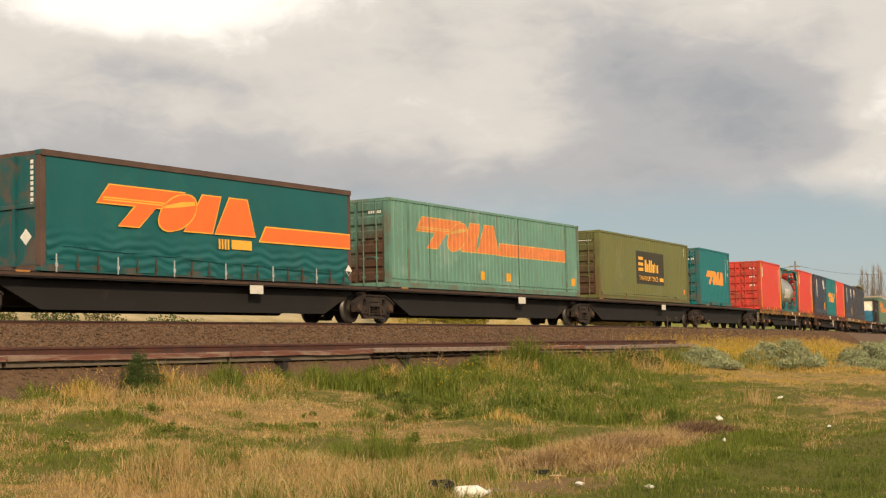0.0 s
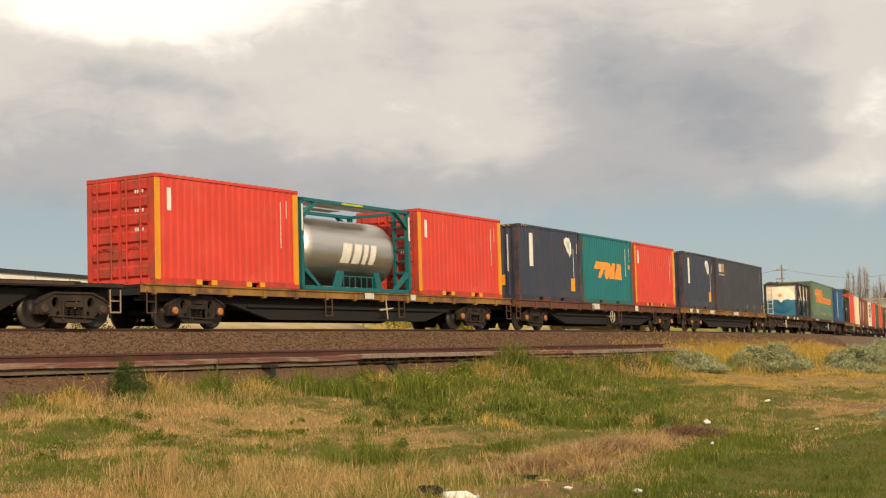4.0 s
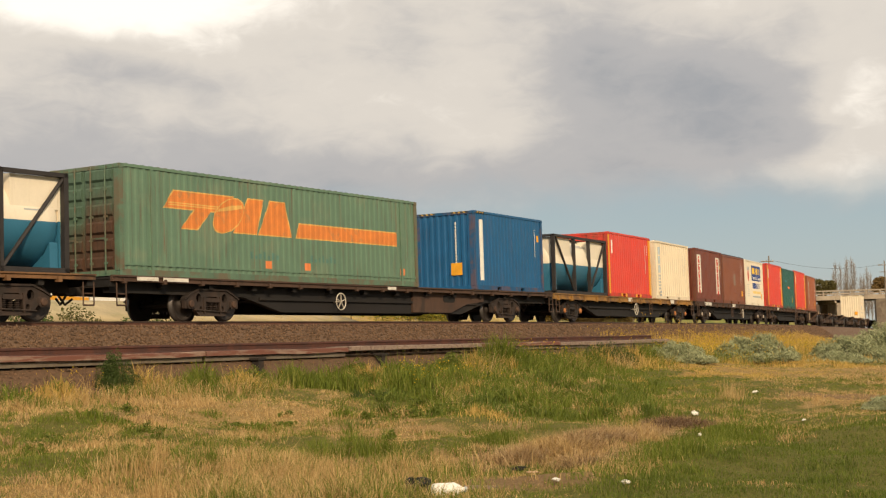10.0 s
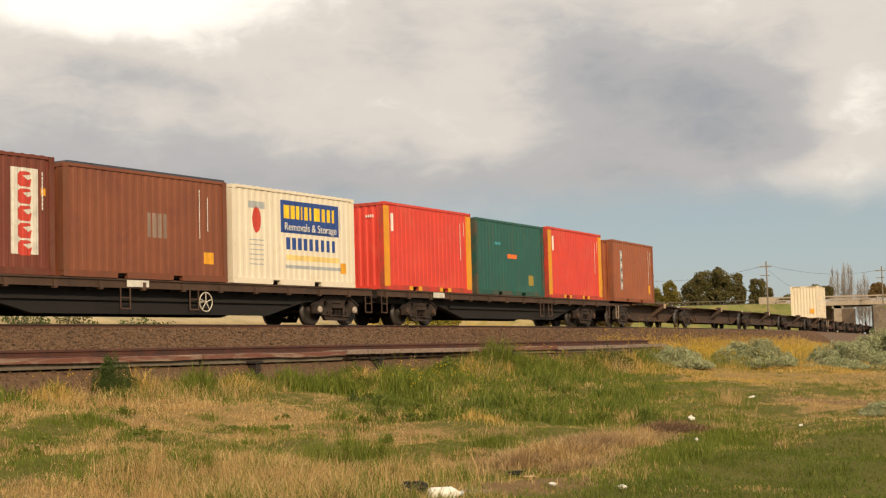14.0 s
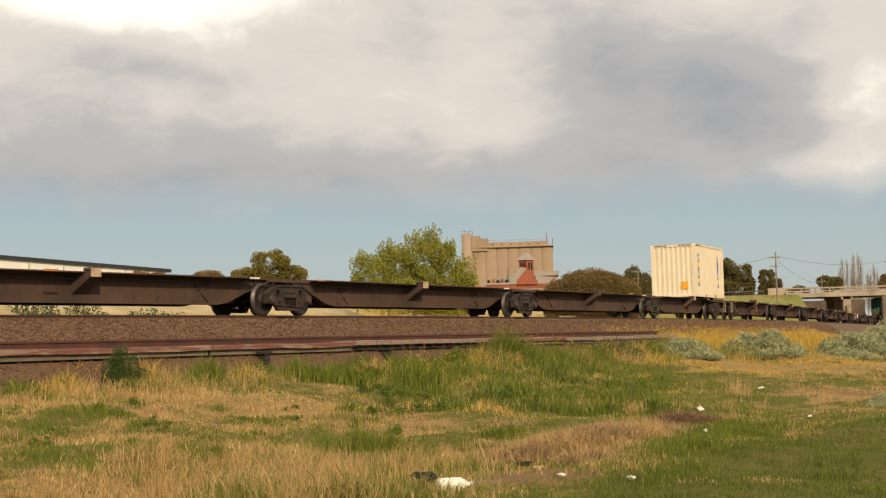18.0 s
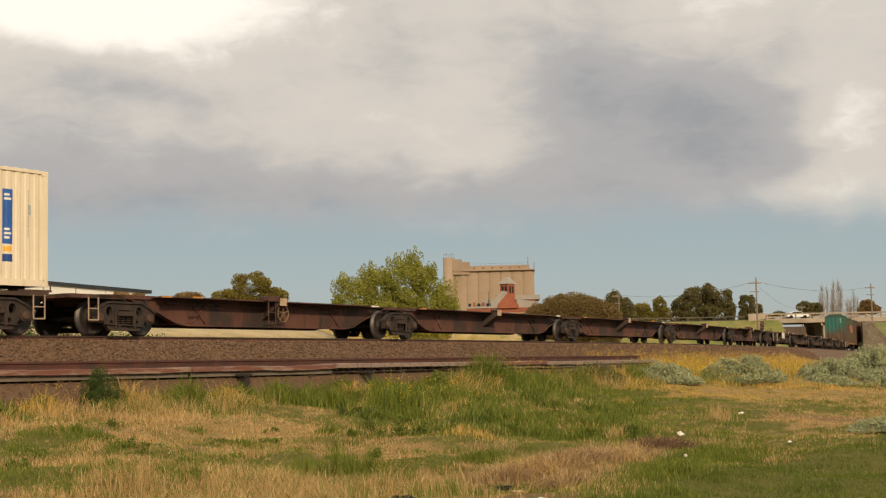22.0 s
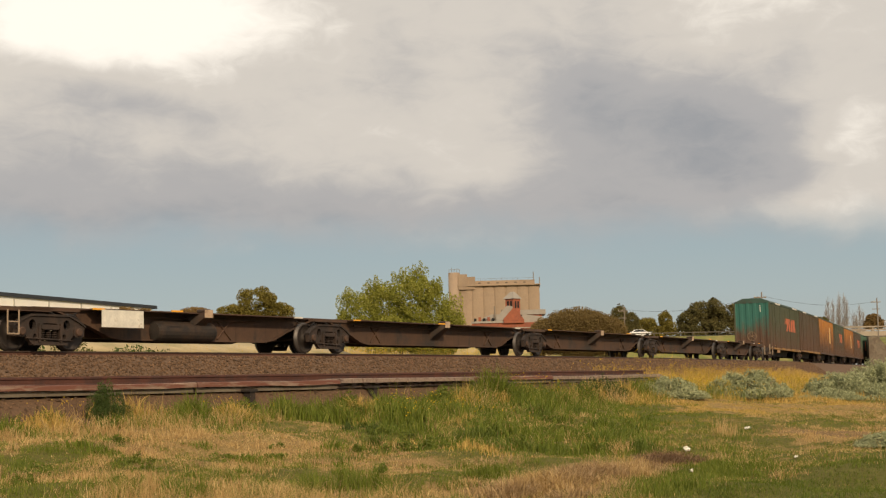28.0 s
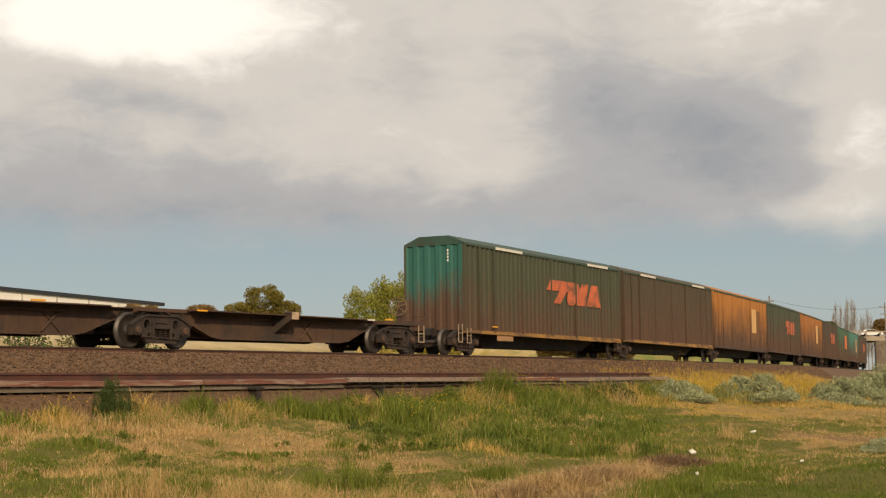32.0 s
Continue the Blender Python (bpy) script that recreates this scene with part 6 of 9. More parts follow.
def brake_stand(parent, x, z):
    """A post on the end platform with a spoked wheel facing along the train."""
    post = Shape().prism_y([(x, z), (x + 0.34, z), (x + 0.30, z + 0.72), (x + 0.08, z + 0.72)], -0.62, -0.40)
    post.box(x - 0.25, x + 0.75, -1.10, -0.2, z - 0.02, z + 0.03)
    post.tube((x + 0.75, -1.05, z), (x + 0.75, -1.05, z + 0.22), 0.02, 6)
    post.tube((x + 0.1, -1.05, z + 0.2), (x + 0.75, -1.05, z + 0.22), 0.02, 6)
    part("brake_post", post, STEEL_BROWN, parent, "brake post on the end platform")
    sh, r, c = Shape(), 0.30, Vector((x - 0.06, -0.52, z + 0.55))
    side, up_ = Vector((0.45, -0.89, 0)), Vector((0, 0, 1))
    for i in range(20):
        a, b = 2 * math.pi * i / 20, 2 * math.pi * (i + 1) / 20
        sh.tube(c + r * (math.cos(a) * side + math.sin(a) * up_), c + r * (math.cos(b) * side + math.sin(b) * up_), 0.018, 6)
    for i in range(6):
        a = 2 * math.pi * i / 6 + 0.3
        sh.tube(c, c + r * (math.cos(a) * side + math.sin(a) * up_), 0.014, 6)
    sh.tube(c, c + Vector((0.2, 0.1, 0)), 0.03, 8)
    part("handwheel", sh, surface("ochre_brown_steel", (0.17, 0.11, 0.06), 0.7), parent, "spoked brake handwheel")


def coupler(parent, x, sgn):
    sh = Shape()
    sh.box(min(x, x + sgn * 0.45), max(x, x + sgn * 0.45), -0.10, 0.10, 0.70, 0.92, 0, 0.03)
    sh.box(min(x + sgn * 0.30, x + sgn * 0.55), max(x + sgn * 0.30, x + sgn * 0.55), -0.17, 0.14, 0.66, 0.98, 0, 0.06)
    sh.tube((x, 0.25, 0.80), (x + sgn * 0.3, 0.25, 0.45), 0.03, 6)
    sh.tube((x + sgn * 0.3, 0.25, 0.45), (x + sgn * 0.5, 0.2, 0.6), 0.03, 6)
    part("coupler", sh, STEEL_DARK, parent, "knuckle coupler with hose")


def flat_wagon(u0, u1, b0, b1, sill, label, bogie="dark", wheel_at=None, holes=False, plates=(), steps=(), sill_low=0.93, cross_at=None):
    mid = (b0 + b1) / 2
    w = coupled(thing("container_flat_wagon", label, "railway wagon", "wagons of the train"), b0, b1)
    x0, x1 = u0 - mid, u1 - mid
    for sgn, nm in ((-1, "side_sill"), (1, "side_sill")):
        sh = Shape()
        y = sgn * 1.17
        lo = 0.62 if holes else sill_low
        if not holes:
            sh.box(x0, x1, min(y, y + sgn * 0.07), max(y, y + sgn * 0.07), lo, DECK - 0.01, 0, 0.012)
            sh.box(x0, x1, min(y, y + sgn * 0.11), max(y, y + sgn * 0.11), DECK - 0.05, DECK - 0.008)
            sh.box(x0, x1, min(y, y + sgn * 0.11), max(y, y + sgn * 0.11), lo - 0.02, lo + 0.02)
        else:
            sh.box(x0, x1, min(y, y + sgn * 0.08), max(y, y + sgn * 0.08), DECK - 0.15, DECK - 0.01, 0, 0.01)
            sh.box(x0, x1, min(y, y + sgn * 0.12), max(y, y + sgn * 0.12), DECK - 0.045, DECK - 0.008)
            ya, yb = sorted((sgn * 0.97, sgn * 1.03))
            a_, b_ = x0 + 4.0, x1 - 4.0
            web = Shape()
            web.prism_y([(a_ - 0.9, DECK - 0.15), (a_ - 0.7, DECK - 0.26), (a_ + 0.9, 0.42), (b_ - 0.9, 0.42), (b_ + 0.7, DECK - 0.26), (b_ + 0.9, DECK - 0.15), (b_ + 0.2, DECK - 0.15), (b_ - 1.2, 0.56), (a_ + 1.2, 0.56), (a_ - 0.2, DECK - 0.15)], ya, yb)
            web.box(a_ + 0.9, b_ - 0.9, min(ya, ya + sgn * 0.09), max(yb, yb + sgn * 0.09), 0.405, 0.44)
            k = a_ + 0.1
            while k < b_ - 0.3:
                low = max(0.5, 0.9 - (min(k - a_, b_ - k)) * 0.45)
                web.prism_y([(k - 0.12, DECK - 0.15), (k, DECK - 0.30), (k, low), (k + 0.42, low), (k + 0.42, DECK - 0.30), (k + 0.54, DECK - 0.15)], ya, yb)
                k += 0.96
            part("girder", web, STEEL_BROWN, w, "pierced brown side girder")
        k = x0 + 0.35
        while k < x1 - 0.3:
            sh.box(k, k + 0.12, min(y, y + sgn * 0.14), max(y, y + sgn * 0.14), (lo if not holes else DECK - 0.15) - 0.07, DECK - 0.09)
            k += 1.52
        part(nm, sh, sill, w)
    deck = Shape()
    deck.box(x0, x1, -1.16, 1.16, DECK - 0.11, DECK - 0.05)
    for k in np.linspace(x0 + 0.1, x1 - 0.1, 14):
        deck.box(k - 0.09, k + 0.09, -1.16, 1.16, DECK - 0.30, DECK - 0.12)
    part("deck", deck, SOOT, w)
    c0, c1 = b0 - mid, b1 - mid
    belly = Shape()
    for y in (-0.98, 0.78) if not holes else (-0.45, 0.25):
        belly.prism_y([(x0 + 0.15, 0.72), (c0 + 1.5, 0.68), (c0 + 3.3, 0.26), (c1 - 3.3, 0.26), (c1 - 1.5, 0.68), (x1 - 0.15, 0.72), (x1 - 0.15, DECK - 0.12), (x0 + 0.15, DECK - 0.12)], y, y + 0.2)
    belly.box(c0 + 2.2, c1 - 2.2, -1.05, 1.05, 0.60, 0.68)
    part("centre_sill", belly, SOOT, w, "sooty fish-belly centre sill")
    gear = Shape()
    gear.tube(((c0 + c1) / 2 - 0.9, -0.70, 0.45), ((c0 + c1) / 2 + 0.1, -0.70, 0.45), 0.17, 12)
    gear.tube((c0 + 2.6, -0.9, 0.42), (c1 - 2.6, -0.9, 0.42), 0.02, 6)
    part("brake_gear", gear, SOOT, w)
    for k in (*steps, x0 + 0.12, x1 - 0.42):
        sh = Shape()
        ladder_frame(sh, k)
        part("footstep", sh, STEEL_BROWN, w)
    for k, wd, m in plates:
        part("plate", Shape().box(k, k + wd, -1.305, -1.292, sill_low + 0.01, DECK - 0.04), m, w, "pale marking plate")
    if wheel_at is not None:
        handwheel(w, wheel_at, 0.60)
    if cross_at is not None:
        arms = Shape().tube((cross_at, -1.0, 0.62), (cross_at, -1.33, 0.62), 0.03, 8)
        for a in (0.12, 1.69, 3.26, 4.83):
            arms.tube((cross_at, -1.32, 0.62), (cross_at + 0.36 * math.cos(a), -1.32, 0.62 + 0.32 * math.sin(a)), 0.028, 8, 0, 0.02)
        part("brake_handle", arms, CAP_PALE, w, "pale brake handle with four arms")
    for b, c in ((b0, c0), (b1, c1)):
        add_bogie(w, c, b, bogie)
    coupler(w, x0, -1)
    coupler(w, x1, 1)
    return w, mid, b0, b1


def spine_unit(b0, b1, label, mat, loaded=False, first=False, last=False, stops=(), plate=None, marks=1, wheel=None):
    """One unit of an articulated set: a deep spine between two shared bogies."""
    mid = (b0 + b1) / 2
    w = coupled(thing("articulated_wagon_unit", label, "railway wagon", "wagons of the train"), b0, b1)
    h = (b1 - b0) / 2
    top = DECK - 0.02 if loaded else DECK - 0.10
    for sgn in (-1, 1):
        y0, y1 = sorted((sgn * 0.98, sgn * 1.03))
        sh = Shape()
        lowz = 0.26 if loaded else 0.32
        if not loaded:
            y0, y1 = sorted((sgn * 0.60, sgn * 0.64))
            low = [(-h + 0.55, top - 0.07), (-h + 1.0, top - 0.20), (-h + 1.7, top - 0.42), (-h + 2.35, lowz + 0.07), (-h + 2.8, lowz)]
            sh.prism_y(low + [(-a, b) for a, b in low[::-1]] + [(h + 0.2, top - 0.05), (h + 0.2, top), (-h - 0.2, top), (-h - 0.2, top - 0.05)], y0, y1)
            f0, f1 = sorted((sgn * 0.50, sgn * 0.76))
            sh.box(-h - 0.25, h + 0.25, f0, f1, top - 0.02, top + 0.025)
            sh.box(-h + 1.5, h - 1.5, *sorted((sgn * 0.76, sgn * 1.08)), top - 0.012, top + 0.02)
            # the bottom flange follows the sweep up to the ends
            for (xa, za), (xb, zb) in zip([*low, (-low[-1][0], lowz), *[(-a, b) for a, b in low[-2::-1]]], [*low[1:], (-low[-1][0], lowz), *[(-a, b) for a, b in low[-2::-1]]]):
                if abs(xa - xb) > 0.01:
                    sh.prism_y([(xa, za - 0.022), (xb, zb - 0.022), (xb, zb + 0.012), (xa, za + 0.012)], *sorted((sgn * 0.52, sgn * 0.74)))
            for x in (-h + 3.4, h - 3.4) if h > 6 else (1.2,):
                for a, b in (((x - 0.30, top - 0.14), (x + 0.30, lowz + 0.06)), ((x - 0.30, lowz + 0.06), (x + 0.30, top - 0.14))):
                    sh.tube((a[0], sgn * 0.66, a[1]), (b[0], sgn * 0.66, b[1]), 0.026, 6)
            sh.tube((-h + 2.0, sgn * 0.70, top - 0.15), (h - 3.0, sgn * 0.70, top - 0.15), 0.032, 6)
        else:
            sh.prism_y([(-h + 0.9, top - 0.18), (-h + 2.4, lowz), (h - 2.4, lowz), (h - 0.9, top - 0.18)], *sorted((sgn * 0.86, sgn * 0.92)))
            sh.box(-h - 0.1, h + 0.1, *sorted((sgn * 1.10, sgn * 1.22)), top - 0.14, top, 0, 0.01)
        part("side_plate", sh, mat if not loaded else SOOT, w)
    deck = Shape()
    deck.box(-h + 0.2, h - 0.2, -0.95 if loaded else -0.58, 0.95 if loaded else 0.58, top - 0.10, top - 0.04)
    for x in np.linspace(-h + 0.4, h - 0.4, 9):
        deck.box(x - 0.10, x + 0.10, -1.12 if loaded else -0.34, 1.12 if loaded else 0.34, top - 0.16, top - 0.03)
    deck.box(-h + 1.6, h - 1.6, -0.25, 0.25, 0.36, top - 0.05)
    part("deck", deck, mat if not loaded else STEEL_DARK, w)
    if loaded:
        part("sill_trim", Shape().box(-h + 0.1, h - 0.1, -1.235, -1.225, top - 0.10, top - 0.03), STEEL_BROWN, w)
    for x in stops:
        for ya, yb in ((-1.20, -0.90), (0.90, 1.20)):
            part("container_stop", Shape().box(x - 0.12, x + 0.12, ya, yb, top + 0.025, top + 0.12, 0, 0.03), mat, w, "container locking pedestal")
        for sgn in (-1, 1):
            a, b = sgn * 0.64, sgn * 1.20
            g = Shape().add([(x - 0.36, a, top - 0.02), (x + 0.36, a, top - 0.02), (x + 0.17, b, top - 0.02), (x - 0.17, b, top - 0.02), (x - 0.30, a, top - 0.54), (x + 0.30, a, top - 0.54), (x + 0.17, b, top - 0.12), (x - 0.17, b, top - 0.12)],
                            [(0, 1, 2, 3), (7, 6, 5, 4), (0, 3, 7, 4), (3, 2, 6, 7), (2, 1, 5, 6), (1, 0, 4, 5)])
            g.box(x - 0.19, x + 0.19, *sorted((sgn * 0.64, sgn * 1.22)), top - 0.02, top + 0.022)
            part("outrigger", g, mat, w, "boxed outrigger arm")
        part("tip_plate", Shape().box(x - 0.17, x + 0.17, -1.235, -1.222, top - 0.12, top + 0.10), surface("tan_tip", (0.42, 0.30, 0.20), 0.7, 0, 0.25, 4, 30, 0.1, (0.25, 0.16, 0.10), 0.6) if (int(b0) + int(x * 3)) % 3 else mat, w, "plate on an outrigger tip")
    if not loaded:
        # neck over each bogie, coloured dark for the shadow inside the swept web
        neck = Shape()
        for x0_, x1_ in ((-h - 0.3, -h + 2.7), (h - 2.7, h + 0.3)):
            neck.box(x0_, x1_, -0.40, 0.40, top - 0.34, top - 0.05)
        part("neck", neck, STEEL_DARK, w, "sooty neck over the bogies")
        hose = Shape()
        for x in (-h + 0.75, h - 0.75):
            hose.tube((x - 0.45, -0.72, top - 0.10), (x, -0.80, top - 0.30), 0.025, 6)
            hose.tube((x, -0.80, top - 0.30), (x + 0.45, -0.72, top - 0.10), 0.025, 6)
        part("brake_hose", hose, SOOT, w, "looped brake hose")
    for k in range(marks):
        x = -h + 1.4 + k * (2 * h - 3.2)
        part("marking", Shape().box(x, x + 0.42, -1.095 if not loaded else -1.232, -1.07 if not loaded else -1.222, top - 0.022, top + 0.022), YELLOW_PLATE if b0 > 380 and k != 1 else WHITE_PLATE if k % 2 else surface("faint_amber", (0.40, 0.18, 0.04), 0.7), w, "small deck marking")
    if wheel is not None:
        handwheel(w, wheel, top - 0.34, 0.26, -1.12, surface("ochre_brown_steel", (0.17, 0.11, 0.06), 0.7))
        fr = Shape()
        ladder_frame(fr, wheel - 0.75, -1.15, 0.34, 0.40, top)
        fr.box(wheel - 0.85, wheel - 0.25, -1.2, -0.9, top, top + 0.16, 0, 0.03)
        part("brake_step", fr, mat, w, "brake step and bracket")
    if plate:
        part("plate", Shape().box(plate - (0.28 if loaded else 0.75), plate + (0.28 if loaded else 0.75), -1.255, -1.24, top - (0.36 if loaded else 0.46), top - (0.12 if loaded else 0.02)), WHITE_PLATE, w, "weathered white number plate")
    air = Shape().tube((-1.2, 0.3, 0.55), (0.2, 0.3, 0.55), 0.18, 12)
    if first and not loaded and b0 > 395:
        air.turned([(-h + 3.9, 0.05), (-h + 3.95, 0.25), (-h + 4.05, 0.28), (-h + 6.2, 0.28), (-h + 6.3, 0.25), (-h + 6.35, 0.05)], "x", 18, 0, (0, -0.72, 0.55))
    part("air_tank", air, STEEL_DARK, w)
    # bogies sit on the left end; the last unit carries both
    add_bogie(w, -h, b0, "dark")
    pivot = Shape().box(-h - 0.9, -h + 0.7, -0.55, 0.55, 0.80, top - 0.02, 0, 0.05)
    pivot.box(-h - 0.95, -h + 0.95, -1.12, -0.95, top - 0.10, top - 0.01)
    pivot.box(-h - 0.95, -h + 0.95, 0.95, 1.12, top - 0.10, top - 0.01)
    part("pivot_frame", pivot, mat if not loaded else STEEL_DARK, w)
    if last:
        add_bogie(w, h, b1, "dark")
        part("pivot_frame", Shape().box(h - 0.7, h + 1.6, -0.55, 0.55, 0.80, top - 0.02, 0, 0.05).box(h - 0.9, h + 1.6, -1.12, 1.12, top - 0.12, top - 0.02), mat if not loaded else STEEL_DARK, w)
        coupler(w, h + 1.6, 1)
        if not loaded:
            brake_stand(w, h + 0.95, top)
        s = Shape()
        ladder_frame(s, h + 1.0)
        part("footstep", s, surface("tan_step", (0.30, 0.22, 0.15), 0.7), w)
    if first:
        part("end_frame", Shape().box(-h - 2.0, -h, -1.12, 1.12, top - 0.12, top - 0.02), mat if not loaded else STEEL_DARK, w)
        coupler(w, -h - 2.0, -1)
        s = Shape()
        ladder_frame(s, -h - 1.5)
        part("footstep", s, surface("tan_step", (0.30, 0.22, 0.15), 0.7), w)
    return w, mid, b0, b1


def corrugated(x0, x1, z0, z1, y, depth, pitch, sgn):
    """A sheet with upright trapezoid waves; its outer crests lie at y."""
    n = max(2, round((x1 - x0) / pitch))
    p = (x1 - x0) / n
    prof = []
    for i in range(n):
        a = x0 + i * p
        prof += [(a, 0), (a + 0.36 * p, 0), (a + 0.50 * p, 1), (a + 0.86 * p, 1)]
    prof.append((x1, 0))
    vs = [(x, y + sgn * depth * k, z) for z in (z0, z1) for x, k in prof]
    m = len(prof)
    return vs, [(i, i + 1, m + i + 1, m + i) for i in range(m - 1)]


def text_mesh(body, height, mat):
    cu = bpy.data.curves.new("lettering", "FONT")
    cu.body, cu.size, cu.extrude = body, height, 0.002
    tmp = bpy.data.objects.new("lettering", cu)
    me = bpy.data.meshes.new_from_object(tmp)
    bpy.data.objects.remove(tmp)
    bpy.data.curves.remove(cu)
    me.materials.clear()
    me.materials.append(mat)
    return me


FACE = -1.222 - 0.004    # where markings lie on a load's near side


PANEL = {}    # corrugated side of each load: ends, wave length, depth


def painted(parent, ring, mat, label="", layer=0, name="marking", y=FACE):
    """A painted mark that lies on the waves of the load's side."""
    wave = PANEL.get(parent.name) if y == FACE else None
    if wave is None:
        return part(name, Shape().prism_y(ring, y - 0.002 - 0.002 * layer, y + 0.002), mat, parent, label)
    x0, p, depth = wave
    shift = 0.0015 + 0.0015 * layer
    lo, hi = min(q[0] for q in ring), max(q[0] for q in ring)
    cuts = [lo]
    i = math.floor((lo - x0) / p)
    while x0 + i * p < hi:
        cuts += [v for v in (x0 + (i + f) * p for f in (0.0, 0.36, 0.50, 0.86)) if lo < v < hi]
        i += 1
    cuts.append(hi)

    def lie(x):
        f = ((x - x0) / p) % 1.0
        return -1.20 + depth * float(np.interp(f, (0, 0.36, 0.50, 0.86, 1.0), (0, 0, 1, 1, 0))) - shift

    def clip(poly, x, keep):
        out = []
        for a, b in zip(poly, poly[1:] + poly[:1]):
            ia, ib = keep * (a[0] - x) >= -1e-9, keep * (b[0] - x) >= -1e-9
            if ia:
                out.append(a)
            if ia != ib:
                f = (x - a[0]) / (b[0] - a[0])
                out.append((x, a[1] + f * (b[1] - a[1])))
        return out
    sh = Shape()
    for a, b in zip(cuts, cuts[1:]):
        if b - a < 1e-4:
            continue
        poly = clip(clip(list(ring), a, 1), b, -1)
        if len(poly) >= 3:
            e = 1e-4
            sh.add([(x, lie(min(max(x, a + e), b - e)), z) for x, z in poly], [tuple(range(len(poly)))])
    return part(name, sh, mat, parent, label)


def swoosh(parent, x, z, w, tall, main, edge, bar=None, y=FACE):
    """A slanted trade mark reduced to plain leaning blocks and a disc, in its colours."""
    def at(ring):
        return [(x + a * w, z + b * tall) for a, b in ring]

    def grown(ring, d):
        mx_, mz_ = sum(q[0] for q in ring) / len(ring), sum(q[1] for q in ring) / len(ring)
        return [(q[0] + d * (1 if q[0] > mx_ else -1), q[1] + d * (1 if q[1] > mz_ else -1)) for q in ring]
    disc = [(0.475 + 0.105 * math.cos(a) + 0.055 * math.sin(a), 0.46 + 0.50 * math.sin(a)) for a in np.linspace(0, 2 * math.pi, 28)[:-1]]
    pieces = [[(0.0, 0.54), (0.40, 0.54), (0.52, 1.0), (0.07, 1.0)], [(0.12, 0.0), (0.235, 0.0), (0.345, 0.54), (0.225, 0.54)],
              [(0.515, 0.0), (0.695, 0.0), (0.755, 1.0), (0.635, 1.0)], [(0.715, 0.0), (0.99, 0.0), (0.935, 1.0), (0.815, 1.0)]]
    for ring in (*pieces, disc):
        pts = at(ring)
        if edge is not None:
            painted(parent, grown(pts, 0.032), edge, "", 0, "marking_edge", y)
    for ring in pieces:
        painted(parent, at(ring), main, "slanted trade mark block", 1, "marking", y)
    if edge is not None:
        painted(parent, grown(at(disc), 0.028), edge, "", 2, "marking_edge", y)
    painted(parent, at(disc), main, "round trade mark block", 3, "marking", y)
    if edge is not None:
        for k in (0, 1):
            painted(parent, at([(0.03, 0.66 - 0.06 * k), (0.44, 0.66 - 0.06 * k), (0.46, 0.695 - 0.06 * k), (0.035, 0.695 - 0.06 * k)]), edge, "amber line", 2, "marking", y)
        painted(parent, at([(0.385, 0.54), (0.50, 0.62), (0.585, 0.70), (0.58, 0.80), (0.50, 0.76), (0.40, 0.62)]), edge, "amber sweep", 4, "marking", y)
    if bar:
        a, b, lo, hi = bar
        if edge is not None:
            painted(parent, [(a - 0.06, lo - 0.035), (b, lo - 0.035), (b, hi + 0.035), (a + 0.15, hi + 0.035)], edge, "", 0, "marking_edge", y)
        painted(parent, [(a, lo), (b, lo), (b, hi), (a + 0.17, hi)], main, "long orange stripe", 1, "marking", y)


def plain(parent, x0, x1, z0, z1, mat, label="", y=FACE, d=0.003, name="marking"):
    if y == FACE and parent.name in PANEL and z0 > DECK + 0.3:
        return painted(parent, [(x0, z0), (x1, z0), (x1, z1), (x0, z1)], mat, label, round((d - 0.003) / 0.002), name)
    return part(name, Shape().box(x0, x1, y - d, y + 0.002, z0, z1), mat, parent, label)


def columns(parent, x, z0, z1, w=0.09, mat=None, label="column of small white characters", y=FACE):
    """Small upright characters, too small to read, as a column of little bars."""
    sh = Shape()
    z = z1
    while z > z0:
        sh.box(x, x + w * 0.55, y - 0.003, y + 0.002, z - 0.085, z)
        z -= 0.104
    tagged(part("code_column", sh, mat or WHITE_MARK, parent, label), kind="stuff")


def end_code(parent, x, y0, z0, n, mat=None):
    sh = Shape()
    for i in range(n):
        sh.box(x - 0.003, x + 0.001, y0 + i * 0.085, y0 + i * 0.085 + 0.055, z0, z0 + 0.09)
    tagged(part("code_row", sh, mat or WHITE_MARK, parent, "row of small white characters"), kind="stuff")


def hazard(parent, h, z1):
    """Yellow and black dashes along the top rails beside the corners."""
    for k in range(7):
        m = surface("dull_hazard_yellow", (0.42, 0.26, 0.06), 0.7) if k % 2 else DARK_MARK
        part("hazard_dash", Shape().prism_y([(-h + 0.20 + k * 0.1, z1 - 0.075), (-h + 0.28 + k * 0.1, z1 - 0.075), (-h + 0.32 + k * 0.1, z1 - 0.015), (-h + 0.24 + k * 0.1, z1 - 0.015)], FACE - 0.003, FACE + 0.003), m, parent)
        for y in (-1.0, 0.35):
            part("hazard_dash", Shape().prism_x([(y + k * 0.1, z1 - 0.075), (y + 0.08 + k * 0.1, z1 - 0.075), (y + 0.12 + k * 0.1, z1 - 0.015), (y + 0.04 + k * 0.1, z1 - 0.015)], -h - 0.004, -h + 0.01), m, parent)


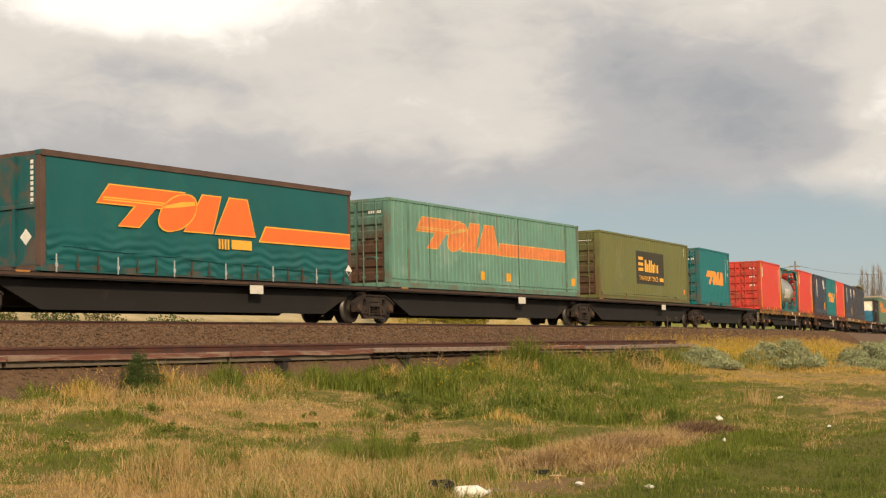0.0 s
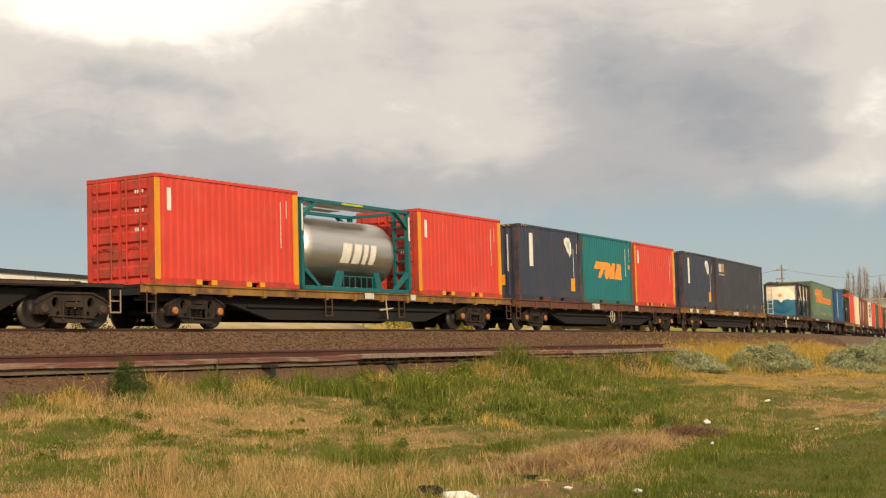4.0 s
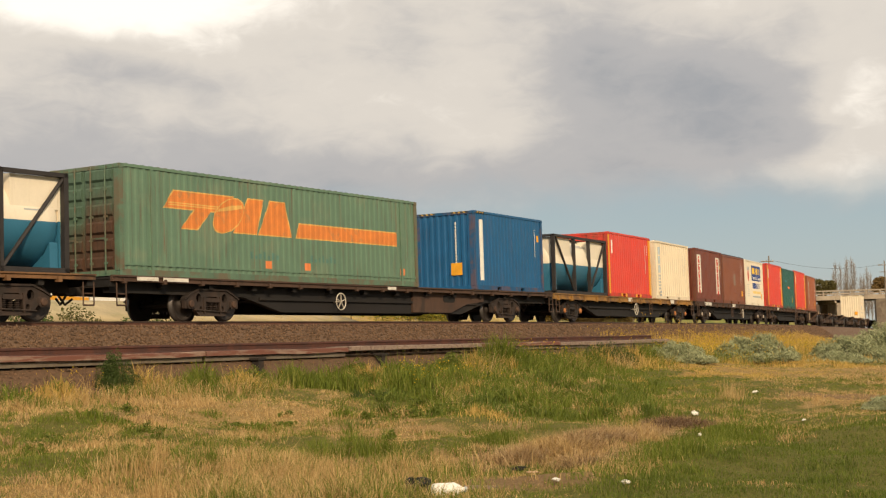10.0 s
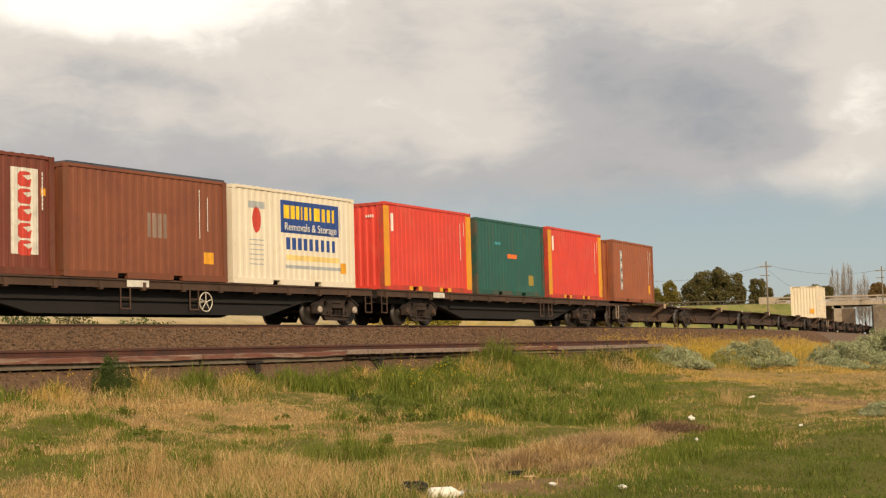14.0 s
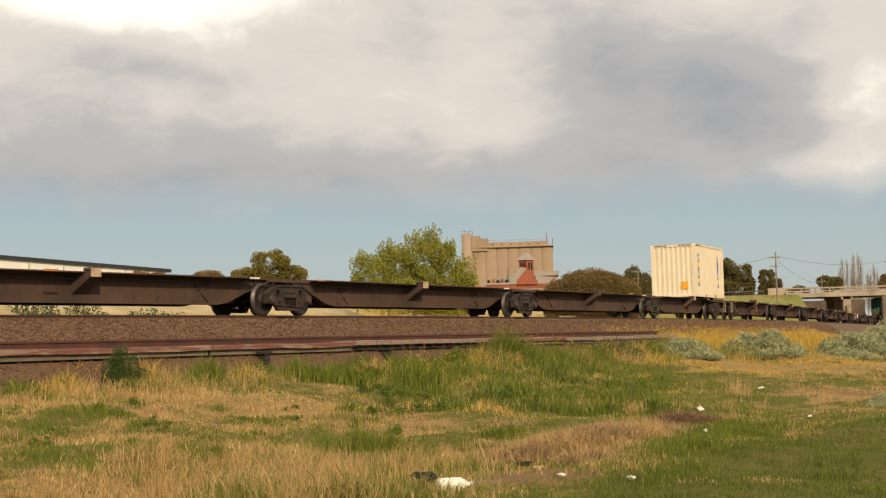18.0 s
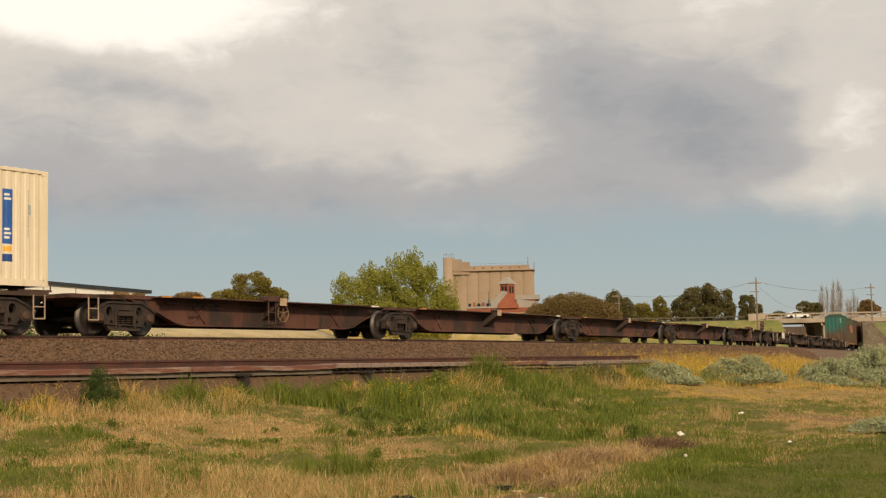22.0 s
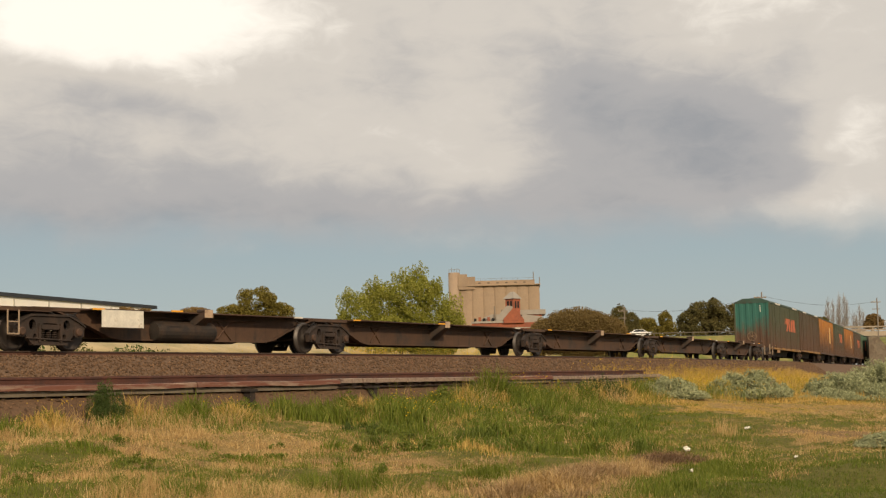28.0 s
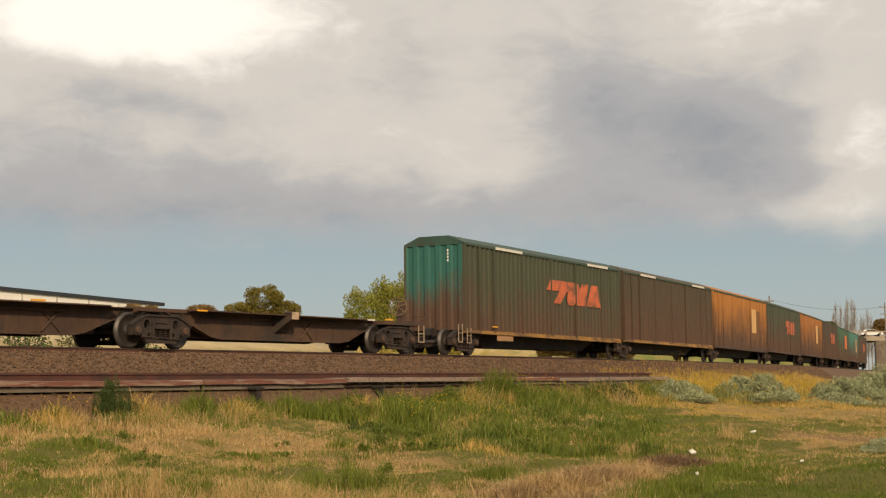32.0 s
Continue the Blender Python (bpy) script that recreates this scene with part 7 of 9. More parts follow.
def worn_through(name, skin, rust_, level=1.0, keen=2.6, slope=0.36):
    """Paint worn through to rust from the floor upwards, in streaks that follow the ribs."""
    if name in MATS:
        return MATS[name]
    m = bpy.data.materials.new(name)
    t = nodes_of(m)
    vec = t.nodes.new("ShaderNodeTexCoord").outputs["Object"]
    xyz = t.nodes.new("ShaderNodeSeparateXYZ")
    link(t, vec, xyz.inputs[0])
    n1 = noise_tex(t, mapped(t, vec, (4, 4, 0.5)), 1.5, 6, 0.7, 0.3)
    n2 = noise_tex(t, vec, 9, 5, 0.65)
    n3 = noise_tex(t, vec, 0.45, 4, 0.6)
    n4 = noise_tex(t, mapped(t, vec, (9, 9, 0.25), (3.1, 1.7, 0)), 1.4, 5, 0.7)
    worn = maths(t, "ADD", maths(t, "ADD", maths(t, "MULTIPLY", xyz.outputs[2], slope), maths(t, "MULTIPLY", n1, 0.9)), maths(t, "MULTIPLY", maths(t, "SUBTRACT", n3, 0.5), 0.9))
    tint = maths(t, "ADD", maths(t, "MULTIPLY", n2, 0.45), maths(t, "MULTIPLY", n4, 0.55))
    p = t.nodes.new("ShaderNodeBsdfPrincipled")
    link(t, blend(t, maths(t, "MULTIPLY", maths(t, "SUBTRACT", worn, level), keen, None, True), ramp(t, tint, [(0.32, rust_[0]), (0.68, rust_[1])]), ramp(t, tint, [(0.32, skin[0]), (0.68, skin[1])])), p.inputs["Base Color"])
    p.inputs["Roughness"].default_value = 0.75
    o = t.nodes.new("ShaderNodeOutputMaterial")
    link(t, p.outputs[0], o.inputs[0])
    MATS[name] = m
    return m


RUST_PAIR = ((0.045, 0.024, 0.014), (0.105, 0.05, 0.026))


def container(u0, length, mat, label, height=2.896, doors=True, posts=None, pitch=0.28, panels=0, lift=0.0, pockets=True, depth=0.017, old=False, group="containers on the train"):
    """A corrugated freight container; its origin is on the rail below its middle."""
    c = thing("freight_container", label, "container", group)
    coupled(c, u0, u0 + length)
    L, H = length / 2, height
    z0, z1 = DECK + lift, DECK + lift + H
    posts = posts or mat
    PANEL[c.name] = (-L + 0.10, (length - 0.20) / max(2, round((length - 0.20) / pitch)), depth)
    for sgn in (-1, 1):
        y = sgn * 1.20
        vs, fs = corrugated(-L + 0.10, L - 0.10, z0 + 0.16, z1 - 0.07, y, depth, pitch, -sgn)
        part("side_panel", Shape().add(vs, fs if sgn < 0 else [f[::-1] for f in fs]), mat, c, "corrugated steel side")
        rail = Shape()
        a, b = sorted((sgn * 1.10, sgn * 1.219))
        part("top_rail", Shape().box(-L + 0.1, L - 0.1, a, b, z1 - 0.075, z1, 0, 0.01), mat, c)
        if pockets:
            xs = [-L + 0.1, -1.20, -0.85, 0.85, 1.20, L - 0.1]
            for k in (0, 2, 4):
                rail.box(xs[k], xs[k + 1], a, b, z0, z0 + 0.165, 0, 0.012)
            for k in (1, 3):
                rail.box(xs[k], xs[k + 1], a, b, z0 + 0.125, z0 + 0.16)
        else:
            rail.box(-L + 0.1, L - 0.1, a, b, z0, z0 + 0.165, 0, 0.012)
        part("bottom_rail", rail, scuffed(mat), c, "bottom rail with fork pockets" if pockets else "")
    for sx in (-1, 1):
        for sy in (-1, 1):
            xa, xb = sorted((sx * (L - 0.16), sx * L))
            ya, yb = sorted((sy * 1.04, sy * 1.219))
            part("corner_post", Shape().box(xa, xb, ya, yb, z0 + 0.118, z1 - 0.118, 0, 0.02), scuffed(posts), c)
    for sx in (-1, 1):
        for sy in (-1, 1):
            for za in (z0, z1 - 0.118):
                xa, xb = sorted((sx * (L - 0.178), sx * (L + 0.004)))
                ya, yb = sorted((sy * 1.06, sy * 1.224))
                part("corner_casting", Shape().box(xa, xb, ya, yb, za, za + 0.118, 0, 0.015), scuffed(mat), c, "worn steel corner casting")
    for sx in (-1, 1):
        xa, xb = sorted((sx * (L - 0.12), sx * (L - 0.005)))
        part("end_rail", Shape().box(xa, xb, -1.05, 1.05, z1 - 0.11, z1 - 0.01), scuffed(posts), c)
        part("end_rail", Shape().box(xa, xb, -1.05, 1.05, z0 + 0.01, z0 + 0.15), posts, c)
    # ends: doors with locking bars, or ribbed sheet
    for sx in (-1, 1):
        if sx < 0 and doors:
            for k, (ya, yb) in enumerate(((-1.05, -0.01), (0.01, 1.05))):
                d = Shape().box(-L + 0.03, -L + 0.08, ya, yb, z0 + 0.14, z1 - 0.10)
                n = 6
                c_ = PAINTED.get(mat.name)
                # Old doors: skin colour also darkened for the end's shade, above real rust.
                leaf = scuffed(mat) if c_ is None or not old else worn_through("leaf_%d_" % k + mat.name, (tuple(0.42 * v for v in c_), tuple(0.78 * v for v in c_)), RUST_PAIR, 1.25 if k == 0 else 1.0, 2.2)
                door = part("door", d, leaf, c, "ribbed steel end door, rusting from its foot" if old else "ribbed steel end door")
                for i in range(n):
                    zz = z0 + 0.34 + i * (H - 0.62) / (n - 1)
                    part("door_rib", Shape().prism_y([(-L + 0.031, zz - 0.17), (-L - 0.028, zz - 0.11), (-L - 0.028, zz + 0.11), (-L + 0.031, zz + 0.17)], ya + 0.07, yb - 0.07), leaf, door)
                for q in (0.26, 0.74):
                    yy = ya + (yb - ya) * q
                    bars = Shape()
                    bars.tube((-L - 0.055, yy, z0 + 0.08), (-L - 0.055, yy, z1 - 0.05), 0.022, 8)
                    for zz in (0.3, 0.9, 1.5, 2.2):
                        bars.box(-L - 0.065, -L - 0.01, yy - 0.05, yy + 0.05, z0 + zz, z0 + zz + 0.06)
                    bars.box(-L - 0.075, -L - 0.045, yy - 0.02, yy + 0.40 * (1 if q < 0.5 else -1), z0 + 0.95, z0 + 0.99)
                    part("lock_rod", bars, surface("dull_rod", (0.20, 0.19, 0.17), 0.6, 0.3) if mat.name not in PAINTED else scuffed(mat), door, "steel locking rod")
        else:
            vs, fs = corrugated(-1.05, 1.05, z0 + 0.14, z1 - 0.10, 0, 0.045, 0.26, 1)
            vs = [(sx * (L - 0.02 - yy), xx, zz) for xx, yy, zz in vs]
            part("end_panel", Shape().add(vs, fs), mat, c, "corrugated steel end")
    roof = Shape()
    n = int(length / 0.30)
    for i in range(n):
        a = -L + 0.1 + i * (length - 0.2) / n
        w = (length - 0.2) / n
        roof.prism_y([(a, z1 - 0.03), (a + w * 0.15, z1 - 0.012), (a + w * 0.5, z1 - 0.012), (a + w * 0.65, z1 - 0.03), (a + w, z1 - 0.03), (a + w, z1 - 0.04), (a, z1 - 0.04)], -1.12, 1.12)
    part("roof", roof, mat, c)
    for sgn in (-1, 1):
        edge_ = Shape()
        k = -L + 0.32
        while k < L - 0.3:
            edge_.prism_y([(k - 0.05, z1 - 0.002), (k - 0.03, z1 + 0.022), (k + 0.07, z1 + 0.022), (k + 0.09, z1 - 0.002)], *sorted((sgn * 1.02, sgn * 1.17)))
            k += 0.30
        part("roof_edge", edge_, scuffed(mat), c, "wavy edge of the roof sheet")
        if not pockets:
            part("lower_ledge", Shape().box(-L + 0.16, L - 0.16, *sorted((sgn * 1.15, sgn * 1.216)), z0 + 0.27, z0 + 0.32, 0, 0.01), mat, c)
    part("floor", Shape().box(-L + 0.1, L - 0.1, -1.1, 1.1, z0 + 0.06, z0 + 0.12), STEEL_DARK, c)
    for i in range(panels):
        x = -L + (i + 1) * length / (panels + 1)
        part("side_post", Shape().box(x - 0.05, x + 0.05, -1.221, -1.15, z0 + 0.02, z1 - 0.01, 0, 0.01), posts, c)
    return c, z0, z1, L

def consist():
    # articulated set with loads
    lab = "articulated container wagon unit with black underframe and narrow sill"
    A = [2.5, 18.2, 34.0, 50.0, 65.4, 76.8]
    for i in range(5):
        spine_unit(A[i], A[i + 1], lab, STEEL_DARK, True, i == 0, i == 4, plate=2.0 if i < 4 else None)
    curtain_sider(20.3, 12.25)
    striped(34.66, 14.63)
    olive(51.4, 12.25)
    teal20(65.62, "teal freight container with a small orange mark")
    # flats
    YEL = "container flat wagon with ochre side sills and black underframe"
    flat_wagon(78.9, 98.75, 81.2, 96.3, STEEL_YELLOW, YEL, "orange", None, plates=((0.2, 0.5, WHITE_PLATE), (2.9, 0.3, WHITE_PLATE)), steps=(-1.9, 2.2), cross_at=1.4)
    red20(79.45)
    frame_tank(85.65, True)
    red20(92.2)
    flat_wagon(99.05, 118.9, 101.4, 117.1, STEEL_RED, "container flat wagon with rust-red side sills and black underframe", "orange", 0.15, sill_low=0.87, plates=((-2.3, 0.8, WHITE_PLATE), (3.0, 0.4, WHITE_PLATE)), steps=(0.9, 5.6))
    navy20(99.72)
    teal20(106.0, "teal freight container with a large orange mark")
    red20(112.42)
    flat_wagon(119.2, 139.4, 122.5, 137.9, STEEL_YELLOW, YEL, "orange", None, plates=((-9.6, 0.6, WHITE_PLATE), (-8.3, 0.5, WHITE_PLATE), (-5.4, 1.0, WHITE_PLATE), (0.1, 1.2, WHITE_PLATE)), steps=())
    navy20(119.95)
    dark40(126.5)
    flat_wagon(140.0, 159.8, 142.4, 157.4, surface("worn_ochre_steel", (0.17, 0.085, 0.035), 0.75, 0.0, 0.35, 1.2, 14, 0.2, (0.07, 0.04, 0.025), 0.52, (1, 1, 1), (0.03, 0.02, 0.015), 0.5), "brown flat wagon with pierced side sills, partly loaded", "dark", -3.0, True, plates=((-2.8, 0.8, WHITE_PLATE), (0.2, 0.5, WHITE_PLATE), (1.8, 0.5, WHITE_PLATE)), steps=())
    frame_tank(153.0, False)
    long_flat = flat_wagon(160.3, 185.7, 164.4, 181.9, STEEL_BROWN, "long brown container flat wagon with black underframe", "dark", -2.7, sill_low=1.01, plates=((-12.0, 0.8, WHITE_PLATE), (-11.0, 1.0, WHITE_PLATE), (0.0, 0.5, WHITE_PLATE)), steps=())
    end_ = Shape().prism_y([(1.95, DECK - 0.16), (1.95, 0.30), (4.55, 0.30), (5.75, 0.62), (7.0, 0.72), (7.0, DECK - 0.16)], -1.06, -0.99)
    part("end_girder", end_, STEEL_BROWN, long_flat[0], "dusty brown end girder")
    part("slot", Shape().prism_y([(4.0, 0.72), (4.1, 0.66), (4.75, 0.66), (4.85, 0.72), (4.85, 0.86), (4.75, 0.92), (4.1, 0.92), (4.0, 0.86)], -1.066, -1.05), BLACK_GAP, long_flat[0], "oval slot")
    striped_faded(160.75, 14.3)
    blue20(179.15)
    flat_wagon(186.0, 205.8, 188.4, 203.9, STEEL_YELLOW, YEL, "orange", 0.2, plates=((-1.0, 0.5, WHITE_PLATE), (5.5, 0.6, WHITE_PLATE)), steps=(2.2,))
    frame_tank(186.35, False, True)
    red20(192.62)
    white_ribbed(199.42)
    flat_wagon(206.45, 226.4, 209.2, 224.7, STEEL_BROWN, "brown container flat wagon with black underframe", "pale", 1.45, plates=((-8.7, 1.6, WHITE_PLATE), (-8.0, 0.1, DARK_MARK), (-1.6, 0.8, WHITE_PLATE)), steps=(-1.8, 0.8))
    brown_plates(206.87)
    brown_plain(213.2)
    white_sign(219.5)
    flat_wagon(226.75, 246.9, 229.8, 244.5, STEEL_BROWN, "brown container flat wagon with black underframe", "dark", None, plates=((-6.8, 0.8, WHITE_PLATE),), steps=(2.2, 3.0))
    red20(227.3, False)
    green20(233.75)
    red20(240.25, False)
    # empty articulated sets
    gone = "empty brown articulated wagon unit with deep side plates"
    for B in ((249.3, 260.1, 275.5, 291.0, 306.5, 318.1), (322.35, 335.75, 350.8, 365.85, 380.9, 394.25), (398.75, 410.25, 425.25, 440.35, 455.35, 466.85)):
        for i in range(5):
            held = (B[0] < 250 and i in (0, 4))
            spine_unit(B[i], B[i + 1], "brown articulated wagon unit carrying one container" if held else gone, STEEL_BROWN if B[0] < 300 else surface("maroon_steel", (0.10, 0.042, 0.028), 0.75, 0.1, 0.4, 1.2, 18, 0.3, (0.042, 0.026, 0.020), 0.53, (1, 1, 1), (0.016, 0.013, 0.011), 0.6) if B[0] < 390 else surface("umber_steel", (0.078, 0.043, 0.026), 0.75, 0.1, 0.4, 1.2, 18, 0.3, (0.04, 0.03, 0.024), 0.6, (1, 1, 1), (0.02, 0.015, 0.012), 0.5),
                       False, i == 0, i == 4, stops=(-0.1,) if not held else (0.9,), marks=3, plate=(401.05 - (B[0] + B[1]) / 2) if B[0] > 390 and i == 0 else None, wheel={0: 0.02, 4: -0.53}.get(i) if 300 < B[0] < 390 else None)
    tan20(247.75)
    white_marked(313.55)
    # louvred vans
    for i in range(9):
        louvre_van(471.0 + 16.28 * i, i)


def curtain_sider(u0, L):
    g = paint("deep_teal", (0.006, 0.098, 0.100), 0.2, (0.010, 0.112, 0.108), 0.6)
    c, z0, z1, h = container(u0, L, g, "teal curtain-sided freight container with an orange trade mark", 2.88, doors=False, posts=surface("rusted_frame", (0.10, 0.06, 0.045), 0.7, 0.1, 0.3, 2, 20, 0.2), pitch=4.0, pockets=False)
    # the curtain: a sheet with soft waves and ratchet straps
    nx, nz = 220, 60
    vs = []
    for j in range(nz + 1):
        for i in range(nx + 1):
            x, z = -h + 0.17 + (2 * h - 0.34) * i / nx, z0 + 0.05 + (z1 - z0 - 0.17) * j / nz
            f = j / nz
            w = 0.016 * math.sin(x * 5.3 + 2 * f) * (1 - f) + 0.017 * math.exp(-((f - 0.15) / 0.15) ** 2) * math.sin(f * 70 + 1.6 * math.sin(x * 2.9) + 1.0 * math.sin(x * 6.1)) + 0.018 * (1 - f) ** 2 * noise.noise(Vector((x * 2.6, z * 5.0, 7))) + 0.004 * noise.noise(Vector((x * 1.5, z * 2, 3)))
            vs.append((x, -1.226 + w, z))
    m = nx + 1
    part("curtain", mesh_of("curtain", vs, [(j * m + i, j * m + i + 1, (j + 1) * m + i + 1, (j + 1) * m + i) for j in range(nz) for i in range(nx)], g, None, True), None, c, "teal side curtain with creases")
    for i in range(18):
        x = -h + 0.45 + i * (2 * h - 0.9) / 17
        sh = Shape().box(x - 0.022, x + 0.022, -1.262, -1.255, z0 - 0.02, z0 + 0.42)
        sh.box(x - 0.04, x + 0.04, -1.275, -1.255, z0 + 0.10, z0 + 0.20, 0, 0.01)
        part("strap", sh, GREY_MARK if i % 3 == 0 else STEEL_BROWN, c, "curtain strap with buckle")
    part("top_rail", Shape().box(-h, h, -1.262, -1.10, z1 - 0.14, z1 + 0.005, 0, 0.02), surface("rusted_frame", (0.1, 0.06, 0.045)), c)
    swoosh(c, -h + 1.75, z0 + 1.22, 6.0, 0.99, ORANGE_MARK, AMBER_MARK, None, y=-1.262)
    part("marking_edge", Shape().prism_y([(1.72, z0 + 1.07), (h - 0.1, z0 + 1.07), (h - 0.1, z0 + 1.54), (2.02, z0 + 1.54)], -1.262, -1.259), AMBER_MARK, c)
    part("marking", Shape().prism_y([(1.80, z0 + 1.11), (h - 0.1, z0 + 1.11), (h - 0.1, z0 + 1.50), (2.05, z0 + 1.50)], -1.266, -1.259), ORANGE_MARK, c, "long orange stripe")
    for k in range(4):
        plain(c, 0.05 + k * 0.12, 0.12 + k * 0.12, z0 + 0.80, z0 + 1.08, AMBER_MARK, y=-1.262)
    plain(c, 0.58, 1.42, z0 + 0.82, z0 + 1.08, AMBER_MARK, "short amber trade mark bar", y=-1.262)
    diamond(c, h - 0.2, z0 + 0.42, -1.264)
    # the front end: a flat sheet behind posts and a cross rail
    worn = scuffed(g)
    part("end_sheet", Shape().box(-h - 0.002, -h + 0.018, -1.04, 1.04, z0 + 0.15, z1 - 0.11), worn, c, "flat stained end sheet")
    for y in (-0.34, 0.36):
        part("end_post", Shape().box(-h - 0.06, -h - 0.002, y - 0.05, y + 0.05, z0 + 0.12, z1 - 0.10, 0, 0.01), worn, c)
    part("end_rail", Shape().box(-h - 0.05, -h - 0.002, -1.04, 1.04, z0 + 1.50, z0 + 1.60, 0, 0.01), worn, c)
    cd = Shape()
    for k in range(9):
        cd.box(-h - 0.006, -h, -0.98, -0.88, z1 - 0.32 - k * 0.13, z1 - 0.23 - k * 0.13)
    tagged(part("code_column", cd, WHITE_MARK, c, "column of small white characters"), kind="stuff")
    part("placard", Shape().prism_x([(-0.72, z0 + 0.62), (-0.52, z0 + 0.82), (-0.72, z0 + 1.02), (-0.92, z0 + 0.82)], -h - 0.008, -h - 0.002), WHITE_MARK, c, "white diamond placard")
    # wrinkles pulled by the straps
    for i in range(34):
        x = -h + 0.3 + (i * 0.61803 % 1.0) * (2 * h - 1.6)
        z = z0 + 0.30 + 0.32 * ((i * 0.381) % 1.0)
        part("crease", Shape().tube((x, -1.243, z), (x + 0.5 + 0.5 * ((i * 0.27) % 1.0), -1.243, z + 0.05 * math.sin(i)), 0.012, 6, 0, 0.004), g, c)
    return c


def diamond(c, x, z, y, r=0.17):
    part("placard", Shape().prism_y([(x, z - r), (x + r, z), (x, z + r), (x - r, z)], y - 0.004, y), WHITE_MARK, c, "white diamond placard")
    part("placard", Shape().prism_y([(x, z - r * 0.9), (x + r * 0.75, z - r * 0.15), (x - r * 0.75, z - r * 0.15)], y - 0.006, y - 0.003), DARK_MARK, c)


def striped(u0, L):
    g = paint("pale_sea_green", (0.13, 0.265, 0.20), 0.7, (0.19, 0.31, 0.25), 0.6)
    c, z0, z1, h = container(u0, L, g, "faded sea-green freight container with an orange trade mark and stripe", 2.88, True, pitch=0.27, pockets=False, old=True)
    for x in (-h + 1.22, h - 1.22):
        part("side_post", Shape().box(x - 0.05, x + 0.05, -1.224, -1.12, z0, z1 + 0.01, 0, 0.01), scuffed(g), c)
    for x in (-h + 2.6, 1.9):
        part("seam", Shape().box(x - 0.018, x + 0.018, -1.207, -1.15, z0 + 0.2, z1 - 0.06), surface("seam_dirt", (0.04, 0.07, 0.055), 0.8), c, "dirty panel seam")
    swoosh(c, -h + 1.75, z0 + 1.38, 5.9, 1.0, FADED_ORANGE, surface("faded_amber", (0.62, 0.36, 0.10), 0.65), (7.55 - h, h - 1.2, z0 + 1.36, z0 + 1.78), y=FACE + 0.0)
    for x in (6.2, 8.2, 13.9):
        plain(c, x - h, x - h + 0.34, z0 + 0.42, z0 + 0.72, YELLOW_PLATE, "small amber plate")
    end_code(c, -h - 0.005, -0.95, z1 - 0.5, 6)
    end_code(c, -h - 0.005, -0.75, z1 - 0.75, 3)
    return c


def striped_faded(u0, L):
    g = paint("moss_green", (0.108, 0.185, 0.122), 0.65, (0.14, 0.20, 0.13), 0.58)
    c, z0, z1, h = container(u0, L, g, "weathered moss-green freight container with a faded orange trade mark and stripe", 2.88, True, pitch=0.27, pockets=False, old=True)
    for x in (-h + 1.22, h - 1.0):
        part("side_post", Shape().box(x - 0.05, x + 0.05, -1.224, -1.12, z0, z1 + 0.01, 0, 0.01), g, c)
    o = surface("burnt_orange_marking", (0.60, 0.19, 0.04), 0.7, 0, 0.2, 3, 30, 0, (0.36, 0.18, 0.07), 0.64)
    swoosh(c, -h + 1.7, z0 + 1.34, 5.6, 0.98, o, surface("faded_amber", (0.62, 0.36, 0.10), 0.65), (7.5 - h, h - 1.25, z0 + 1.34, z0 + 1.74))
    for x in (5.3, 8.2):
        for k, hh in enumerate((0.20, 0.10, 0.16, 0.22, 0.12, 0.20, 0.14)):
            plain(c, x - h + k * 0.2, x - h + k * 0.2 + 0.11, z0 + 0.62, z0 + 0.62 + hh, surface("teal_mark", (0.075, 0.17, 0.14)), "faint teal bar")
    for x in (6.0, 7.9, 13.2):
        plain(c, x - h, x - h + 0.3, z0 + 0.36, z0 + 0.58, FADED_ORANGE, "small orange plate")
    return c


